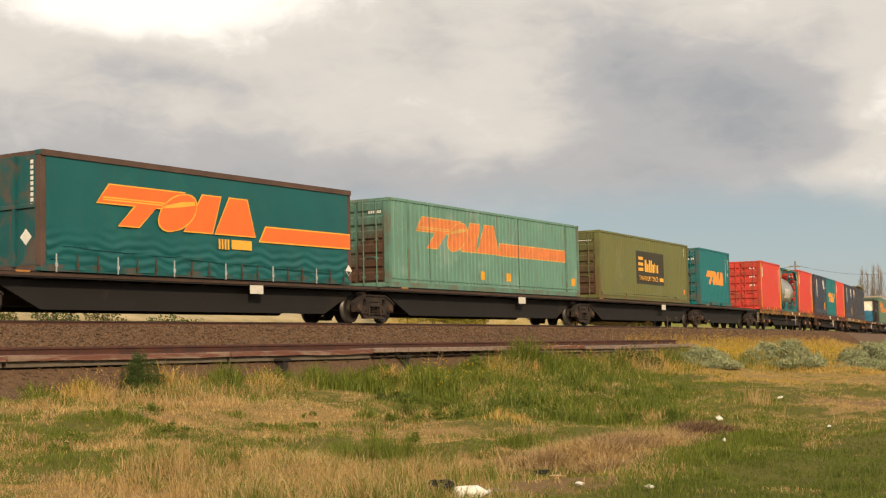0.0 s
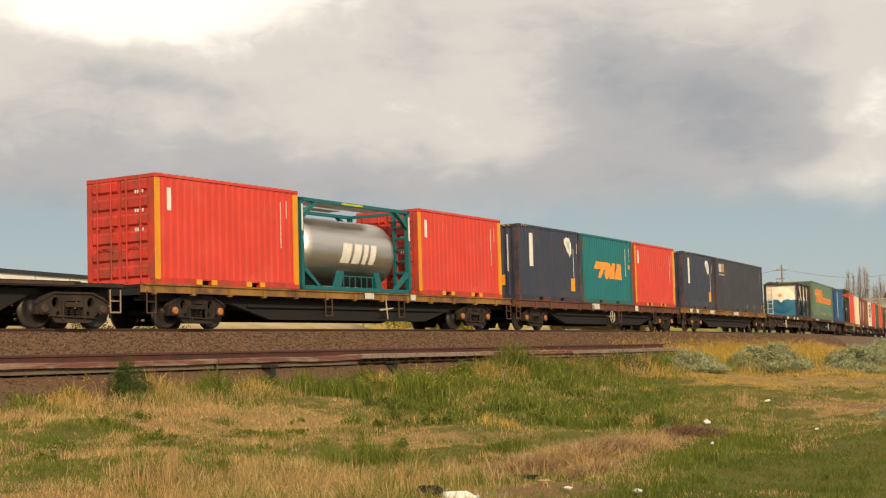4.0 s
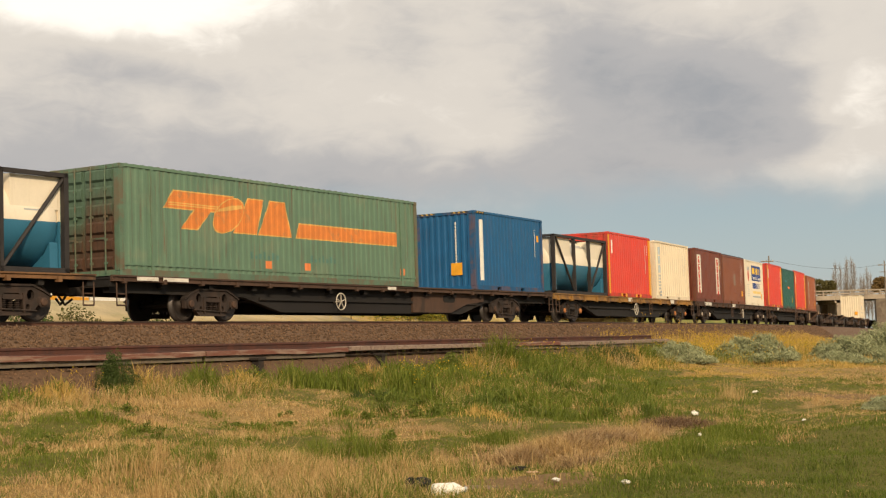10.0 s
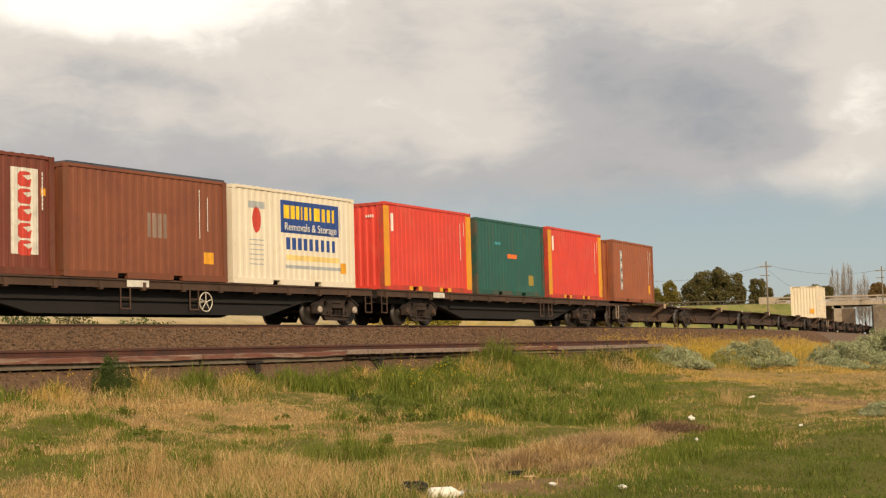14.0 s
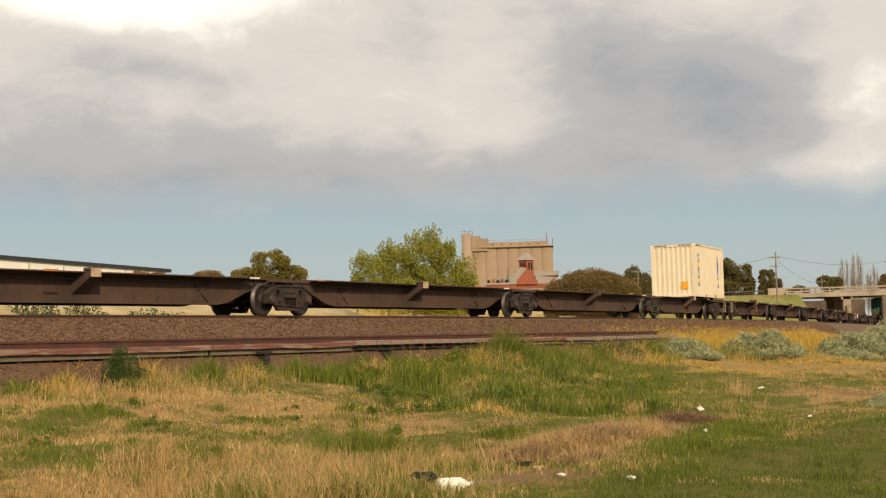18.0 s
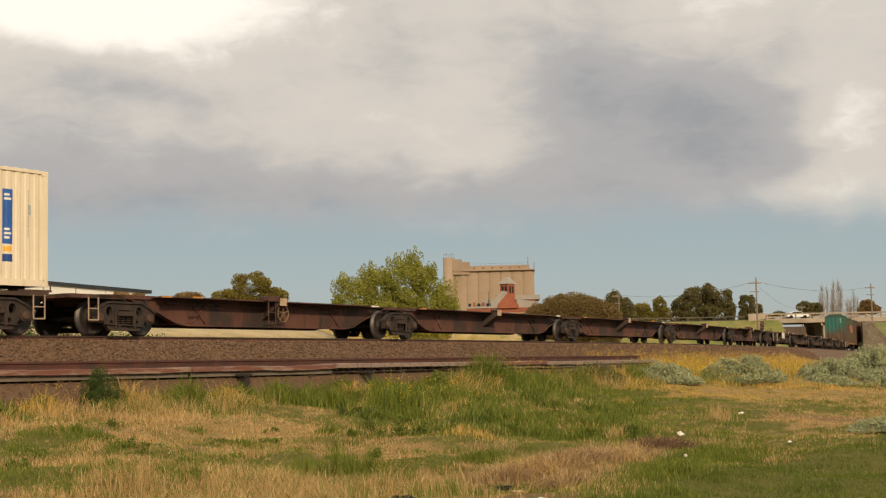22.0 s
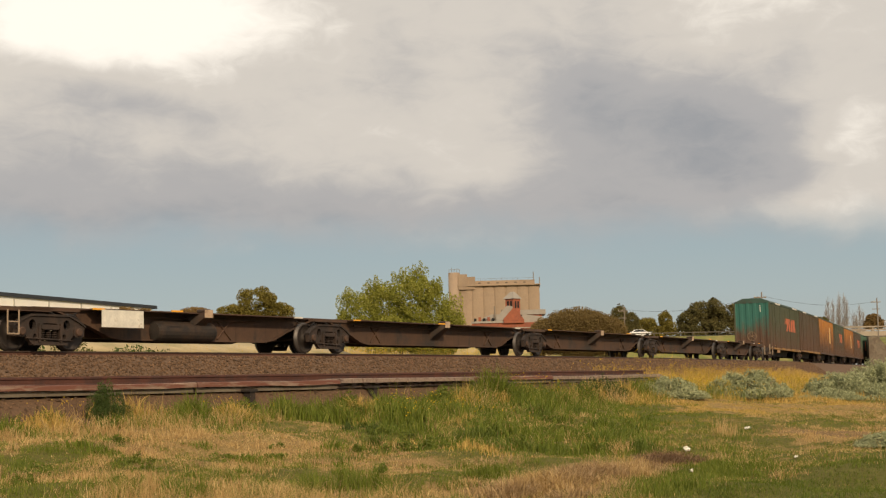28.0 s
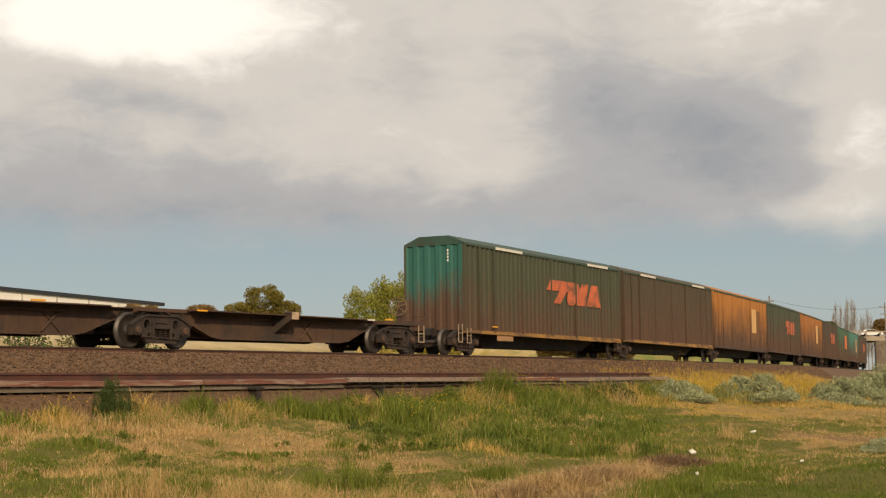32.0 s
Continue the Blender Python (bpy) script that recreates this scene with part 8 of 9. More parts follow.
def olive(u0, L):
    g = paint("olive_green", (0.145, 0.15, 0.045), 0.35, (0.17, 0.17, 0.06), 0.62)
    c, z0, z1, h = container(u0, L, g, "olive-green freight container with a dark sign panel", 2.88, True, pitch=0.27, pockets=False, old=True)
    plain(c, -1.45, 2.45, z0 + 0.75, z0 + 2.25, surface("sign_umber", (0.045, 0.04, 0.025), 0.6), "dark brown sign panel", d=0.004)
    for k, (a, b) in enumerate(((0.0, 0.14), (0.24, 0.38), (0.50, 0.64))):
        plain(c, -1.15, -0.45, z0 + 1.35 + a, z0 + 1.35 + b, AMBER_MARK, "amber trade mark bar", d=0.008)
    x = -0.25
    for w, hh in ((0.26, 0.62), (0.2, 0.42), (0.2, 0.62), (0.08, 0.62), (0.22, 0.42), (0.08, 0.5), (0.14, 0.42), (0.2, 0.42)):
        plain(c, x, x + w, z0 + 1.32, z0 + 1.32 + hh * 0.9, AMBER_MARK, "amber trade mark bar", d=0.008)
        x += w + 0.07
    me = text_mesh("TRANSPORT SINCE", 0.30, AMBER_MARK)
    part("lettering", me, None, c, "amber words on the sign", pose(-1.15, FACE - 0.008, z0 + 0.92, 90))
    plain(c, 1.75, 2.3, z0 + 0.93, z0 + 1.10, AMBER_MARK, d=0.008)
    for a, b in ((-h + 0.3, -h + 2.9), (-h + 3.3, -h + 4.1), (2.9, 3.6), (4.1, h - 0.3)):
        part("fork_rail", Shape().box(a, b, -1.228, -1.2, z0 + 0.165, z0 + 0.27, 0, 0.01), g, c)
    columns(c, h - 0.75, z1 - 0.55, z1 - 0.2)
    plain(c, h - 0.8, h - 0.5, z0 + 0.42, z0 + 0.66, FADED_ORANGE)
    end_code(c, -h - 0.005, -0.9, z1 - 0.45, 7)
    end_code(c, -h - 0.005, -0.7, z1 - 0.7, 3)
    return c


def teal20(u0, label):
    g = paint("bright_teal", (0.006, 0.155, 0.165), 0.15)
    c, z0, z1, h = container(u0, 6.06, g, label, 2.896, True, pitch=0.275)
    swoosh(c, -h + 1.35, z0 + 1.09, 3.45, 0.70, surface("bright_orange_marking", (0.85, 0.30, 0.04), 0.55, 0, 0.08, 3, 30, 0), None)
    columns(c, h - 0.95, z0 + 1.3, z0 + 2.5)
    columns(c, h - 0.42, z0 + 2.0, z0 + 2.55, 0.07)
    plain(c, h - 0.45, h - 0.28, z0 + 1.6, z0 + 1.78, YELLOW_PLATE)
    end_code(c, -h - 0.005, -0.95, z1 - 0.42, 9)
    end_code(c, -h - 0.005, -0.95, z1 - 0.62, 5)
    return c


def red20(u0, doors=True):
    g = paint("vermilion", (0.62, 0.055, 0.034), 0.16, (0.64, 0.078, 0.048), 0.6)
    y = surface("ochre_post", (0.70, 0.30, 0.015), 0.5, 0, 0.12, 2, 20, 0.1, None, 0.5, (1, 1, 1), RUST, 0.3)
    c, z0, z1, h = container(u0, 6.06, g, "vermilion freight container with yellow corner stripes" if doors else "vermilion freight container with broad yellow corner stripes", 2.896, doors, pitch=0.275)
    for sx in (-1, 1):
        a, b = sorted((sx * (h - 0.01), sx * (h - (0.22 if doors else 0.36))))
        part("edge_stripe", Shape().box(a, b, -1.2225, -1.10, z0 + 0.12, z1 - 0.12, 0, 0.01), y, c, "yellow edge stripe")
    for k in (-1.45, -0.84, 0.62, 1.21):
        plain(c, k, k + 0.23, z0 + 0.01, z0 + 0.15, YELLOW_PLATE, "yellow pocket mark")
    plain(c, -h + 0.52, -h + 0.66, z1 - 0.95, z1 - 0.35, WHITE_MARK, "white upright bar")
    columns(c, h - 0.85, z0 + 1.2, z0 + 2.5, 0.06)
    columns(c, h - 0.58, z0 + 2.1, z0 + 2.55, 0.06)
    for k in range(3 if doors else 1):
        end_code(c, -h - 0.005, -0.85, z1 - 0.5 - k * 0.5, 4)
    return c


def navy20(u0):
    g = paint("slate_navy", (0.034, 0.043, 0.072), 0.45, (0.052, 0.052, 0.066), 0.6)
    c, z0, z1, h = container(u0, 6.06, g, "dark slate-navy freight container with a white bar and emblem", 2.896, False, pitch=0.275)
    part("lower_panel", Shape().box(-h + 0.18, h - 0.18, -1.2215, -1.15, z0 + 0.16, z0 + 0.42, 0, 0.01), g, c)
    plain(c, -h + 1.05, -h + 1.42, z0 + 1.3, z1 - 0.3, WHITE_MARK, "tall white bar")
    painted(c, [(h - 1.62, z1 - 0.40), (h - 1.45, z1 - 0.27), (h - 1.05, z1 - 0.30), (h - 0.92, z1 - 0.52), (h - 0.90, z1 - 0.90), (h - 1.08, z1 - 1.10), (h - 1.22, z1 - 0.92), (h - 1.50, z1 - 0.66)], WHITE_MARK, "white shield emblem", 0, "emblem")
    painted(c, [(h - 1.40, z1 - 0.44), (h - 1.08, z1 - 0.44), (h - 1.04, z1 - 0.86), (h - 1.22, z1 - 0.72)], surface("pale_blue_mark", (0.35, 0.45, 0.52), 0.6), "", 1, "emblem")
    columns(c, h - 0.80, z0 + 0.9, z1 - 0.75, 0.07)
    columns(c, h - 0.42, z0 + 2.0, z1 - 0.5, 0.06)
    plain(c, h - 1.0, h - 0.62, z0 + 0.42, z0 + 0.95, YELLOW_PLATE, "amber notice plate")
    part("notice", Shape().box(-h - 0.006, -h + 0.03, -0.62, -0.26, z0 + 0.55, z0 + 0.95), YELLOW_PLATE, c, "amber notice plate")
    end_code(c, -h - 0.005, -0.4, z1 - 0.6, 1)
    hazard(c, h, z1)
    sh = Shape()
    for k in range(12):
        sh.box(-h - 0.004, -h + 0.03, -0.79, -0.745, z1 - 0.5 - k * 0.12, z1 - 0.40 - k * 0.12)
    tagged(part("code_column", sh, WHITE_MARK, c, "column of small white characters"), kind="stuff")
    return c


def dark40(u0):
    g = paint("charcoal", (0.041, 0.043, 0.056), 0.4, (0.056, 0.053, 0.060), 0.6)
    c, z0, z1, h = container(u0, 12.35, g, "charcoal freight container with a small pale emblem", 2.896, False, pitch=0.275)
    plain(c, -h + 0.9, -h + 1.5, z1 - 0.75, z1 - 0.30, surface("pale_grey_mark", (0.5, 0.52, 0.5)), "pale emblem block")
    plain(c, -h + 1.6, -h + 2.1, z1 - 0.75, z1 - 0.28, surface("ochre_mark", (0.42, 0.25, 0.08)), "ochre emblem block")
    plain(c, -h + 0.9, -h + 2.2, z1 - 0.93, z1 - 0.86, GREY_MARK)
    for k in (0.62, 0.77, 0.95):
        plain(c, -h + 12.35 * k, -h + 12.35 * k + 0.07, z0 + 0.25, z0 + 0.50, GREY_MARK, "scuffed streak")
    columns(c, h - 0.8, z0 + 1.7, z0 + 2.5, 0.05, GREY_MARK)
    end_code(c, -h - 0.005, -1.0, z1 - 0.5, 3, GREY_MARK)
    hazard(c, h, z1)
    return c


def blue20(u0):
    g = paint("strong_blue", (0.008, 0.088, 0.215), 0.2, (0.012, 0.10, 0.235), 0.6)
    c, z0, z1, h = container(u0, 6.06, g, "blue freight container with a tall white bar", 2.896, False, pitch=0.275)
    plain(c, -h + 0.50, -h + 0.82, z0 + 0.35, z1 - 0.30, WHITE_MARK, "tall white bar")
    columns(c, h - 0.8, z0 + 1.4, z1 - 0.4, 0.06)
    plain(c, h - 0.55, h - 0.35, z0 + 2.0, z0 + 2.25, YELLOW_PLATE)
    part("notice", Shape().box(-h - 0.006, -h + 0.03, -0.70, -0.25, z0 + 0.55, z0 + 1.0), YELLOW_PLATE, c, "amber notice plate")
    sh = Shape()
    for k in range(14):
        sh.box(-h - 0.004, -h + 0.03, -0.49, -0.445, z1 - 0.5 - k * 0.12, z1 - 0.40 - k * 0.12)
    tagged(part("code_column", sh, WHITE_MARK, c, "column of small white characters"), kind="stuff")
    hazard(c, h, z1)
    return c


CREAM = (0.70, 0.60, 0.44)


def white_ribbed(u0):
    g = surface("paint_cream", CREAM, 0.55, 0, 0.08, 0.9, 14, 0.1, (0.62, 0.52, 0.38), 0.64, (1, 1, 1), (0.35, 0.20, 0.10), 0.35)
    c, z0, z1, h = container(u0, 6.06, g, "cream-white ribbed freight container with grey lettering", 2.86, True, pitch=0.36, depth=0.04)
    z = z1 - 0.25
    for k, w in enumerate((0.42, 0.42, 0.42)):
        plain(c, -h + 0.62, -h + 0.98, z - w, z - 0.04, surface("pale_blue_grey", (0.40, 0.46, 0.48), 0.6, 0, 0.15, 4, 30, 0), "faded grey trade mark block")
        z -= w + 0.03
    for k in range(7):
        plain(c, -h + 0.66 + 0.03 * (k % 2), -h + 0.98, z - 0.16, z - 0.06, GREY_MARK)
        z -= 0.16
    columns(c, h - 1.1, z0 + 1.3, z0 + 2.3, 0.05, GREY_MARK)
    columns(c, h - 0.7, z0 + 1.6, z0 + 2.45, 0.05, GREY_MARK)
    plain(c, h - 0.72, h - 0.62, z0 + 1.65, z0 + 1.85, YELLOW_PLATE)
    return c


def brown_plates(u0):
    g = paint("maroon", (0.155, 0.040, 0.022), 0.3, (0.17, 0.046, 0.026), 0.6)
    c, z0, z1, h = container(u0, 6.06, g, "maroon freight container with two tall white signs", 2.87, False, pitch=0.275)
    for x in (-h + 0.50, h - 1.30):
        s = plain(c, x, x + 0.82, z0 + 0.48, z1 - 0.33, WHITE_PLATE, "tall white sign with red blocks", d=0.004)
        for k in range(5):
            zz = z1 - 0.42 - k * 0.41
            painted(c, [(x + 0.20, zz - 0.30), (x + 0.28, zz - 0.36), (x + 0.58, zz - 0.36), (x + 0.62, zz - 0.16), (x + 0.50, zz - 0.20), (x + 0.34, zz - 0.10), (x + 0.60, zz - 0.06), (x + 0.56, zz), (x + 0.28, zz), (x + 0.20, zz - 0.08)], RED_MARK, "red trade mark block", 2, "sign_block")
    columns(c, h - 0.40, z0 + 1.6, z1 - 0.4, 0.06)
    plain(c, h - 0.40, h - 0.25, z1 - 0.95, z1 - 0.78, YELLOW_PLATE)
    sh = Shape()
    for k in range(9):
        sh.box(-h - 0.004, -h + 0.03, -0.54, -0.495, z1 - 0.7 - k * 0.12, z1 - 0.60 - k * 0.12)
    tagged(part("code_column", sh, WHITE_MARK, c, "column of small white characters"), kind="stuff")
    return c


def brown_plain(u0):
    g = paint("russet", (0.21, 0.068, 0.032), 0.35, (0.18, 0.056, 0.03), 0.58)
    c, z0, z1, h = container(u0, 6.06, g, "russet freight container with faint grey marks", 2.80, False, pitch=0.275)
    part("tarp_edge", Shape().box(-h + 0.15, h - 0.05, -1.19, 1.19, z1 - 0.01, z1 + 0.06, 0, 0.02), surface("roof_tarp", (0.05, 0.055, 0.075), 0.7), c, "dark roof cover")
    for k in range(4):
        plain(c, -0.1 + k * 0.2, 0.04 + k * 0.2, z0 + 1.1, z0 + 1.75, surface("grey_ghost", (0.24, 0.17, 0.13), 0.7), "faint grey ghost mark")
    columns(c, h - 1.15, z0 + 1.2, z0 + 2.5, 0.05)
    columns(c, h - 0.82, z0 + 1.4, z0 + 2.3, 0.05)
    plain(c, h - 0.95, h - 0.55, z0 + 0.48, z0 + 0.80, YELLOW_PLATE, "amber notice plate")
    return c


def white_sign(u0):
    g = surface("paint_ivory", (0.72, 0.64, 0.50), 0.55, 0, 0.06, 0.9, 14, 0.1, (0.66, 0.57, 0.42), 0.64, (1, 1, 1), (0.4, 0.24, 0.12), 0.22)
    c, z0, z1, h = container(u0, 6.06, g, "ivory freight container with a blue and yellow sign", 2.80, False, pitch=0.275)
    plain(c, -0.75, 2.2, z0 + 1.55, z1 - 0.28, BLUE_MARK, "dark blue sign panel", d=0.004)
    x = -0.62
    for w in (0.34, 0.25, 0.2, 0.16, 0.25, 0.14, 0.36, 0.25, 0.25, 0.2):
        plain(c, x, x + w - 0.06, z1 - 0.82, z1 - 0.42, surface("sun_yellow_marking", (0.85, 0.52, 0.02), 0.55), "yellow trade mark bar", d=0.008)
        x += w + (0.1 if abs(w - 0.14) < 1e-6 else 0.02)
    part("lettering", text_mesh("Removals & Storage", 0.33, WHITE_MARK), None, c, "white words on the sign", pose(-0.64, FACE - 0.008, z0 + 1.63, 90))
    for k in range(9):
        plain(c, -0.50 + k * 0.29, -0.32 + k * 0.29, z0 + 1.06, z0 + 1.42, BLUE_MARK, "dark blue bar")
    plain(c, -0.5, 2.2, z0 + 0.74, z0 + 0.90, surface("pale_amber_mark", (0.75, 0.55, 0.2)), "pale amber bar")
    plain(c, -0.55, 2.3, z0 + 0.50, z0 + 0.60, GREY_MARK, "grey bar")
    plain(c, -h + 0.75, -h + 1.5, z1 - 0.62, z1 - 0.42, GREY_MARK, "grey bar")
    ring = [(-h + 1.12 + 0.20 * math.cos(a), z0 + 1.85 + 0.38 * math.sin(a)) for a in np.linspace(0, 2 * math.pi, 20)[:-1]]
    painted(c, ring, RED_MARK, "red oval emblem", 0, "emblem")
    for k in range(6):
        plain(c, -h + 0.8, -h + 1.45, z0 + 0.55 + k * 0.14, z0 + 0.58 + k * 0.14, GREY_MARK)
    plain(c, h - 0.75, h - 0.45, z0 + 0.42, z0 + 0.75, YELLOW_PLATE, "amber notice plate")
    columns(c, h - 0.8, z0 + 1.8, z0 + 2.4, 0.05, GREY_MARK)
    return c


def green20(u0):
    g = paint("dark_green", (0.018, 0.095, 0.075), 0.3, (0.022, 0.11, 0.09), 0.6)
    c, z0, z1, h = container(u0, 6.06, g, "dark green freight container with a tiny orange mark", 2.82, False, pitch=0.275)
    plain(c, -0.35, 0.5, z0 + 1.42, z0 + 1.58, ORANGE_MARK, "small orange trade mark")
    plain(c, -1.4, -0.9, z0 + 1.9, z0 + 2.0, surface("turquoise_mark", (0.05, 0.25, 0.3)), "")
    plain(c, h - 1.5, h - 1.0, z0 + 0.42, z0 + 0.82, surface("dull_ochre", (0.3, 0.22, 0.04)), "dull ochre plate")
    return c


def tan20(u0):
    g = paint("tan_brown", (0.30, 0.088, 0.034), 0.25, (0.33, 0.105, 0.042), 0.6)
    c, z0, z1, h = container(u0, 6.06, g, "orange-brown freight container with a tall pale label", 2.80, False, pitch=0.275)
    plain(c, -h + 1.18, -h + 1.46, z0 + 0.55, z0 + 2.35, GREY_MARK, "tall pale label strip")
    for k in range(7):
        plain(c, -h + 1.22, -h + 1.42, z0 + 0.68 + k * 0.235, z0 + 0.80 + k * 0.235, DARK_MARK if k % 2 else WHITE_MARK, "small bar on the label", d=0.006)
    columns(c, h - 0.85, z0 + 1.0, z0 + 2.5, 0.06)
    columns(c, h - 0.55, z0 + 1.8, z0 + 2.5, 0.05)
    plain(c, h - 0.85, h - 0.55, z0 + 0.45, z0 + 0.85, YELLOW_PLATE, "amber notice plate")
    part("notice", Shape().box(-h - 0.006, -h + 0.03, -0.70, -0.35, z0 + 0.55, z0 + 1.0), YELLOW_PLATE, c, "amber notice plate")
    return c


def white_marked(u0):
    g = surface("paint_cream", CREAM)
    c, z0, z1, h = container(u0, 6.06, g, "cream freight container with two upright blue labels", 2.80, False, pitch=0.275)
    for x in (-h + 0.50, h - 1.35):
        plain(c, x, x + 0.30, z0 + 0.98, z0 + 2.28, surface("label_blue", (0.025, 0.10, 0.34), 0.6), "upright blue label")
        plain(c, x + 0.02, x + 0.28, z0 + 0.80, z0 + 0.92, AMBER_MARK, "amber bar")
        plain(c, x, x + 0.30, z0 + 0.56, z0 + 0.74, BLUE_MARK, "blue bar")
        for k, zz in enumerate((2.12, 2.02, 1.30, 1.20, 1.10)):
            plain(c, x + 0.05, x + (0.25 if k % 2 else 0.20), z0 + zz, z0 + zz + 0.055, WHITE_MARK, "small white bar", d=0.006)
    ring = [(-h + 0.65 + 0.11 * math.cos(a), z0 + 1.72 + 0.17 * math.sin(a)) for a in np.linspace(0, 2 * math.pi, 18)[:-1]]
    painted(c, ring, AMBER_MARK, "amber oval emblem", 2, "emblem")
    hazard(c, h, z1)
    columns(c, h - 0.62, z0 + 1.2, z0 + 2.3, 0.03, GREY_MARK)
    plain(c, h - 0.6, h - 0.5, z0 + 1.7, z0 + 1.95, GREY_MARK)
    part("notice", Shape().box(-h - 0.006, -h + 0.03, -0.75, -0.40, z0 + 0.42, z0 + 0.80), YELLOW_PLATE, c, "amber notice plate")
    return c


def frame_tank(u0, steel, hidden=False):
    """A tank held in an open frame."""
    if steel:
        fm, lab, H = paint("frame_teal", (0.006, 0.12, 0.13), 0.1), "polished steel tank in a teal open frame", 2.75
    else:
        fm, lab, H = surface("frame_dark", (0.03, 0.026, 0.025), 0.65, 0.1, 0.3, 3, 30, 0.2), "white and blue tank in a dark open frame", 2.44
    c = thing("tank_container", lab, "tank container", "containers on the train")
    coupled(c, u0, u0 + 6.06)
    L = 3.03
    z0, z1 = DECK, DECK + H
    fr = Shape()
    for sy in (-1, 1):
        ya, yb = sorted((sy * 1.08, sy * 1.219))
        fr.box(-L, L, ya, yb, z1 - 0.10, z1, 0, 0.01)
        fr.box(-L, L, ya, yb, z0, z0 + 0.12, 0, 0.01)
        for sx in (-1, 1):
            xa, xb = sorted((sx * (L - 0.14), sx * L))
            fr.box(xa, xb, ya, yb, z0, z1, 0, 0.01)
            if steel:
                xa, xb = sorted((sx * (L - 0.48), sx * (L - 0.20)))
                fr.prism_y([(sx * (L - 0.1), z0 + 0.75), (sx * (L - 0.1), z0 + 0.58), (sx * (L - 0.85), z0 + 0.1), (sx * (L - 1.0), z0 + 0.1)][::sx], ya, yb)
                fr.prism_y([(sx * (L - 0.1), z1 - 0.65), (sx * (L - 0.1), z1 - 0.50), (sx * (L - 0.7), z1 - 0.1), (sx * (L - 0.85), z1 - 0.1)][::-sx], ya, yb)
        if not steel:
            for x, x2 in ((-L + 0.35, -0.75), (L - 0.1, 1.05)):
                fr.tube((x, sy * 1.15, z1 - 0.1), (x2, sy * 1.15, z0 + 0.1), 0.05, 6)
            fr.box(-0.78, -0.68, ya, yb, z0, z1)
            fr.box(0.95, 1.05, ya, yb, z0, z1)
    for sx in (-1, 1):
        xa, xb = sorted((sx * (L - 0.13), sx * L))
        fr.box(xa, xb, -1.1, 1.1, z1 - 0.1, z1 - 0.005)
        fr.box(xa, xb, -1.1, 1.1, z0 + 0.005, z0 + 0.12)
        if steel:
            for k in range(6):
                fr.box(xa, xb, -1.1, -0.65, z0 + 0.3 + k * 0.38, z0 + 0.36 + k * 0.38)
            fr.box(xa, xb, -0.68, -0.60, z0, z1)
    part("frame", fr, fm, c, "open steel frame")
    r = 1.05 if steel else 1.13
    zc = z0 + 0.24 + r if steel else z0 + 1.24
    ht = L - 0.35 if steel else L - 0.03
    prof = [(-ht, 0.02), (-ht + 0.03, 0.35), (-ht + 0.10, 0.62), (-ht + 0.24, 0.86), (-ht + 0.42, r)] + [(x, r) for x in np.linspace(-ht + 0.6, ht - 0.6, 7)] + [(ht - 0.42, r), (ht - 0.24, 0.86), (ht - 0.10, 0.62), (ht - 0.03, 0.35), (ht, 0.02)]
    if not steel:
        prof = [(-ht, 0.02), (-ht + 0.02, 0.55), (-ht + 0.07, 0.85), (-ht + 0.16, 1.03), (-ht + 0.32, r)] + [(x, r) for x in np.linspace(-ht + 0.6, ht - 0.6, 7)] + [(ht - 0.32, r), (ht - 0.16, 1.03), (ht - 0.07, 0.85), (ht - 0.02, 0.55), (ht, 0.02)]
    if steel:
        sm = surface("brushed_steel", (0.62, 0.58, 0.53), 0.42, 1.0, 0.12, 1.2, 60, 0.05, None, 0.5, (0.4, 6, 6))
        part("barrel", Shape().turned(prof, "x", 48, 0, (0, 0, zc)), sm, c, "brushed steel barrel", smooth=True)
        x = -0.75
        for k, w in enumerate((0.62, 0.55, 0.38, 0.45)):
            # leaning blocks that follow the barrel
            sh = Shape()
            rows = 6
            vs = []
            for j in range(rows + 1):
                a = radians(-22 + 34 * j / rows)
                for q in (0, 1):
                    vs.append((x + q * (w - 0.14) + 0.16 * j / rows, -(r + 0.006) * math.cos(a), zc + (r + 0.006) * math.sin(a)))
            sh.add(vs, [(2 * j, 2 * j + 1, 2 * j + 3, 2 * j + 2) for j in range(rows)])
            part("marking", sh, WHITE_MARK, c, "white leaning trade mark block")
            x += w
        legs = Shape()
        for k in (-1, 1):
            legs.prism_y([(k * 1.35, z0 + 0.1), (k * 1.10, z0 + 0.62), (k * 0.82, z0 + 0.62), (k * 1.0, z0 + 0.1)][::-k], -1.2, -1.1)
            legs.prism_y([(k * 1.35, z0 + 0.1), (k * 1.10, z0 + 0.62), (k * 0.82, z0 + 0.62), (k * 1.0, z0 + 0.1)][::-k], 1.1, 1.2)
        for k in np.linspace(-0.8, 0.8, 6):
            legs.tube((k, -1.16, z0 + 0.1), (k, -1.16, z0 + 0.45), 0.015, 6)
        legs.tube((-0.9, -1.16, z0 + 0.46), (0.9, -1.16, z0 + 0.46), 0.02, 6)
        part("saddle", legs, fm, c, "teal saddle legs and rails")
        part("walkway", Shape().box(-2.2, 2.0, -0.95, -0.15, z1 - 0.06, z1 - 0.03).box(-0.9, 0.9, 0.1, 0.6, z1 - 0.06, z1 - 0.03), surface("walkway_alloy", (0.45, 0.43, 0.40), 0.5, 0.8, 0.15, 4, 60, 0.2), c, "alloy top walkway")
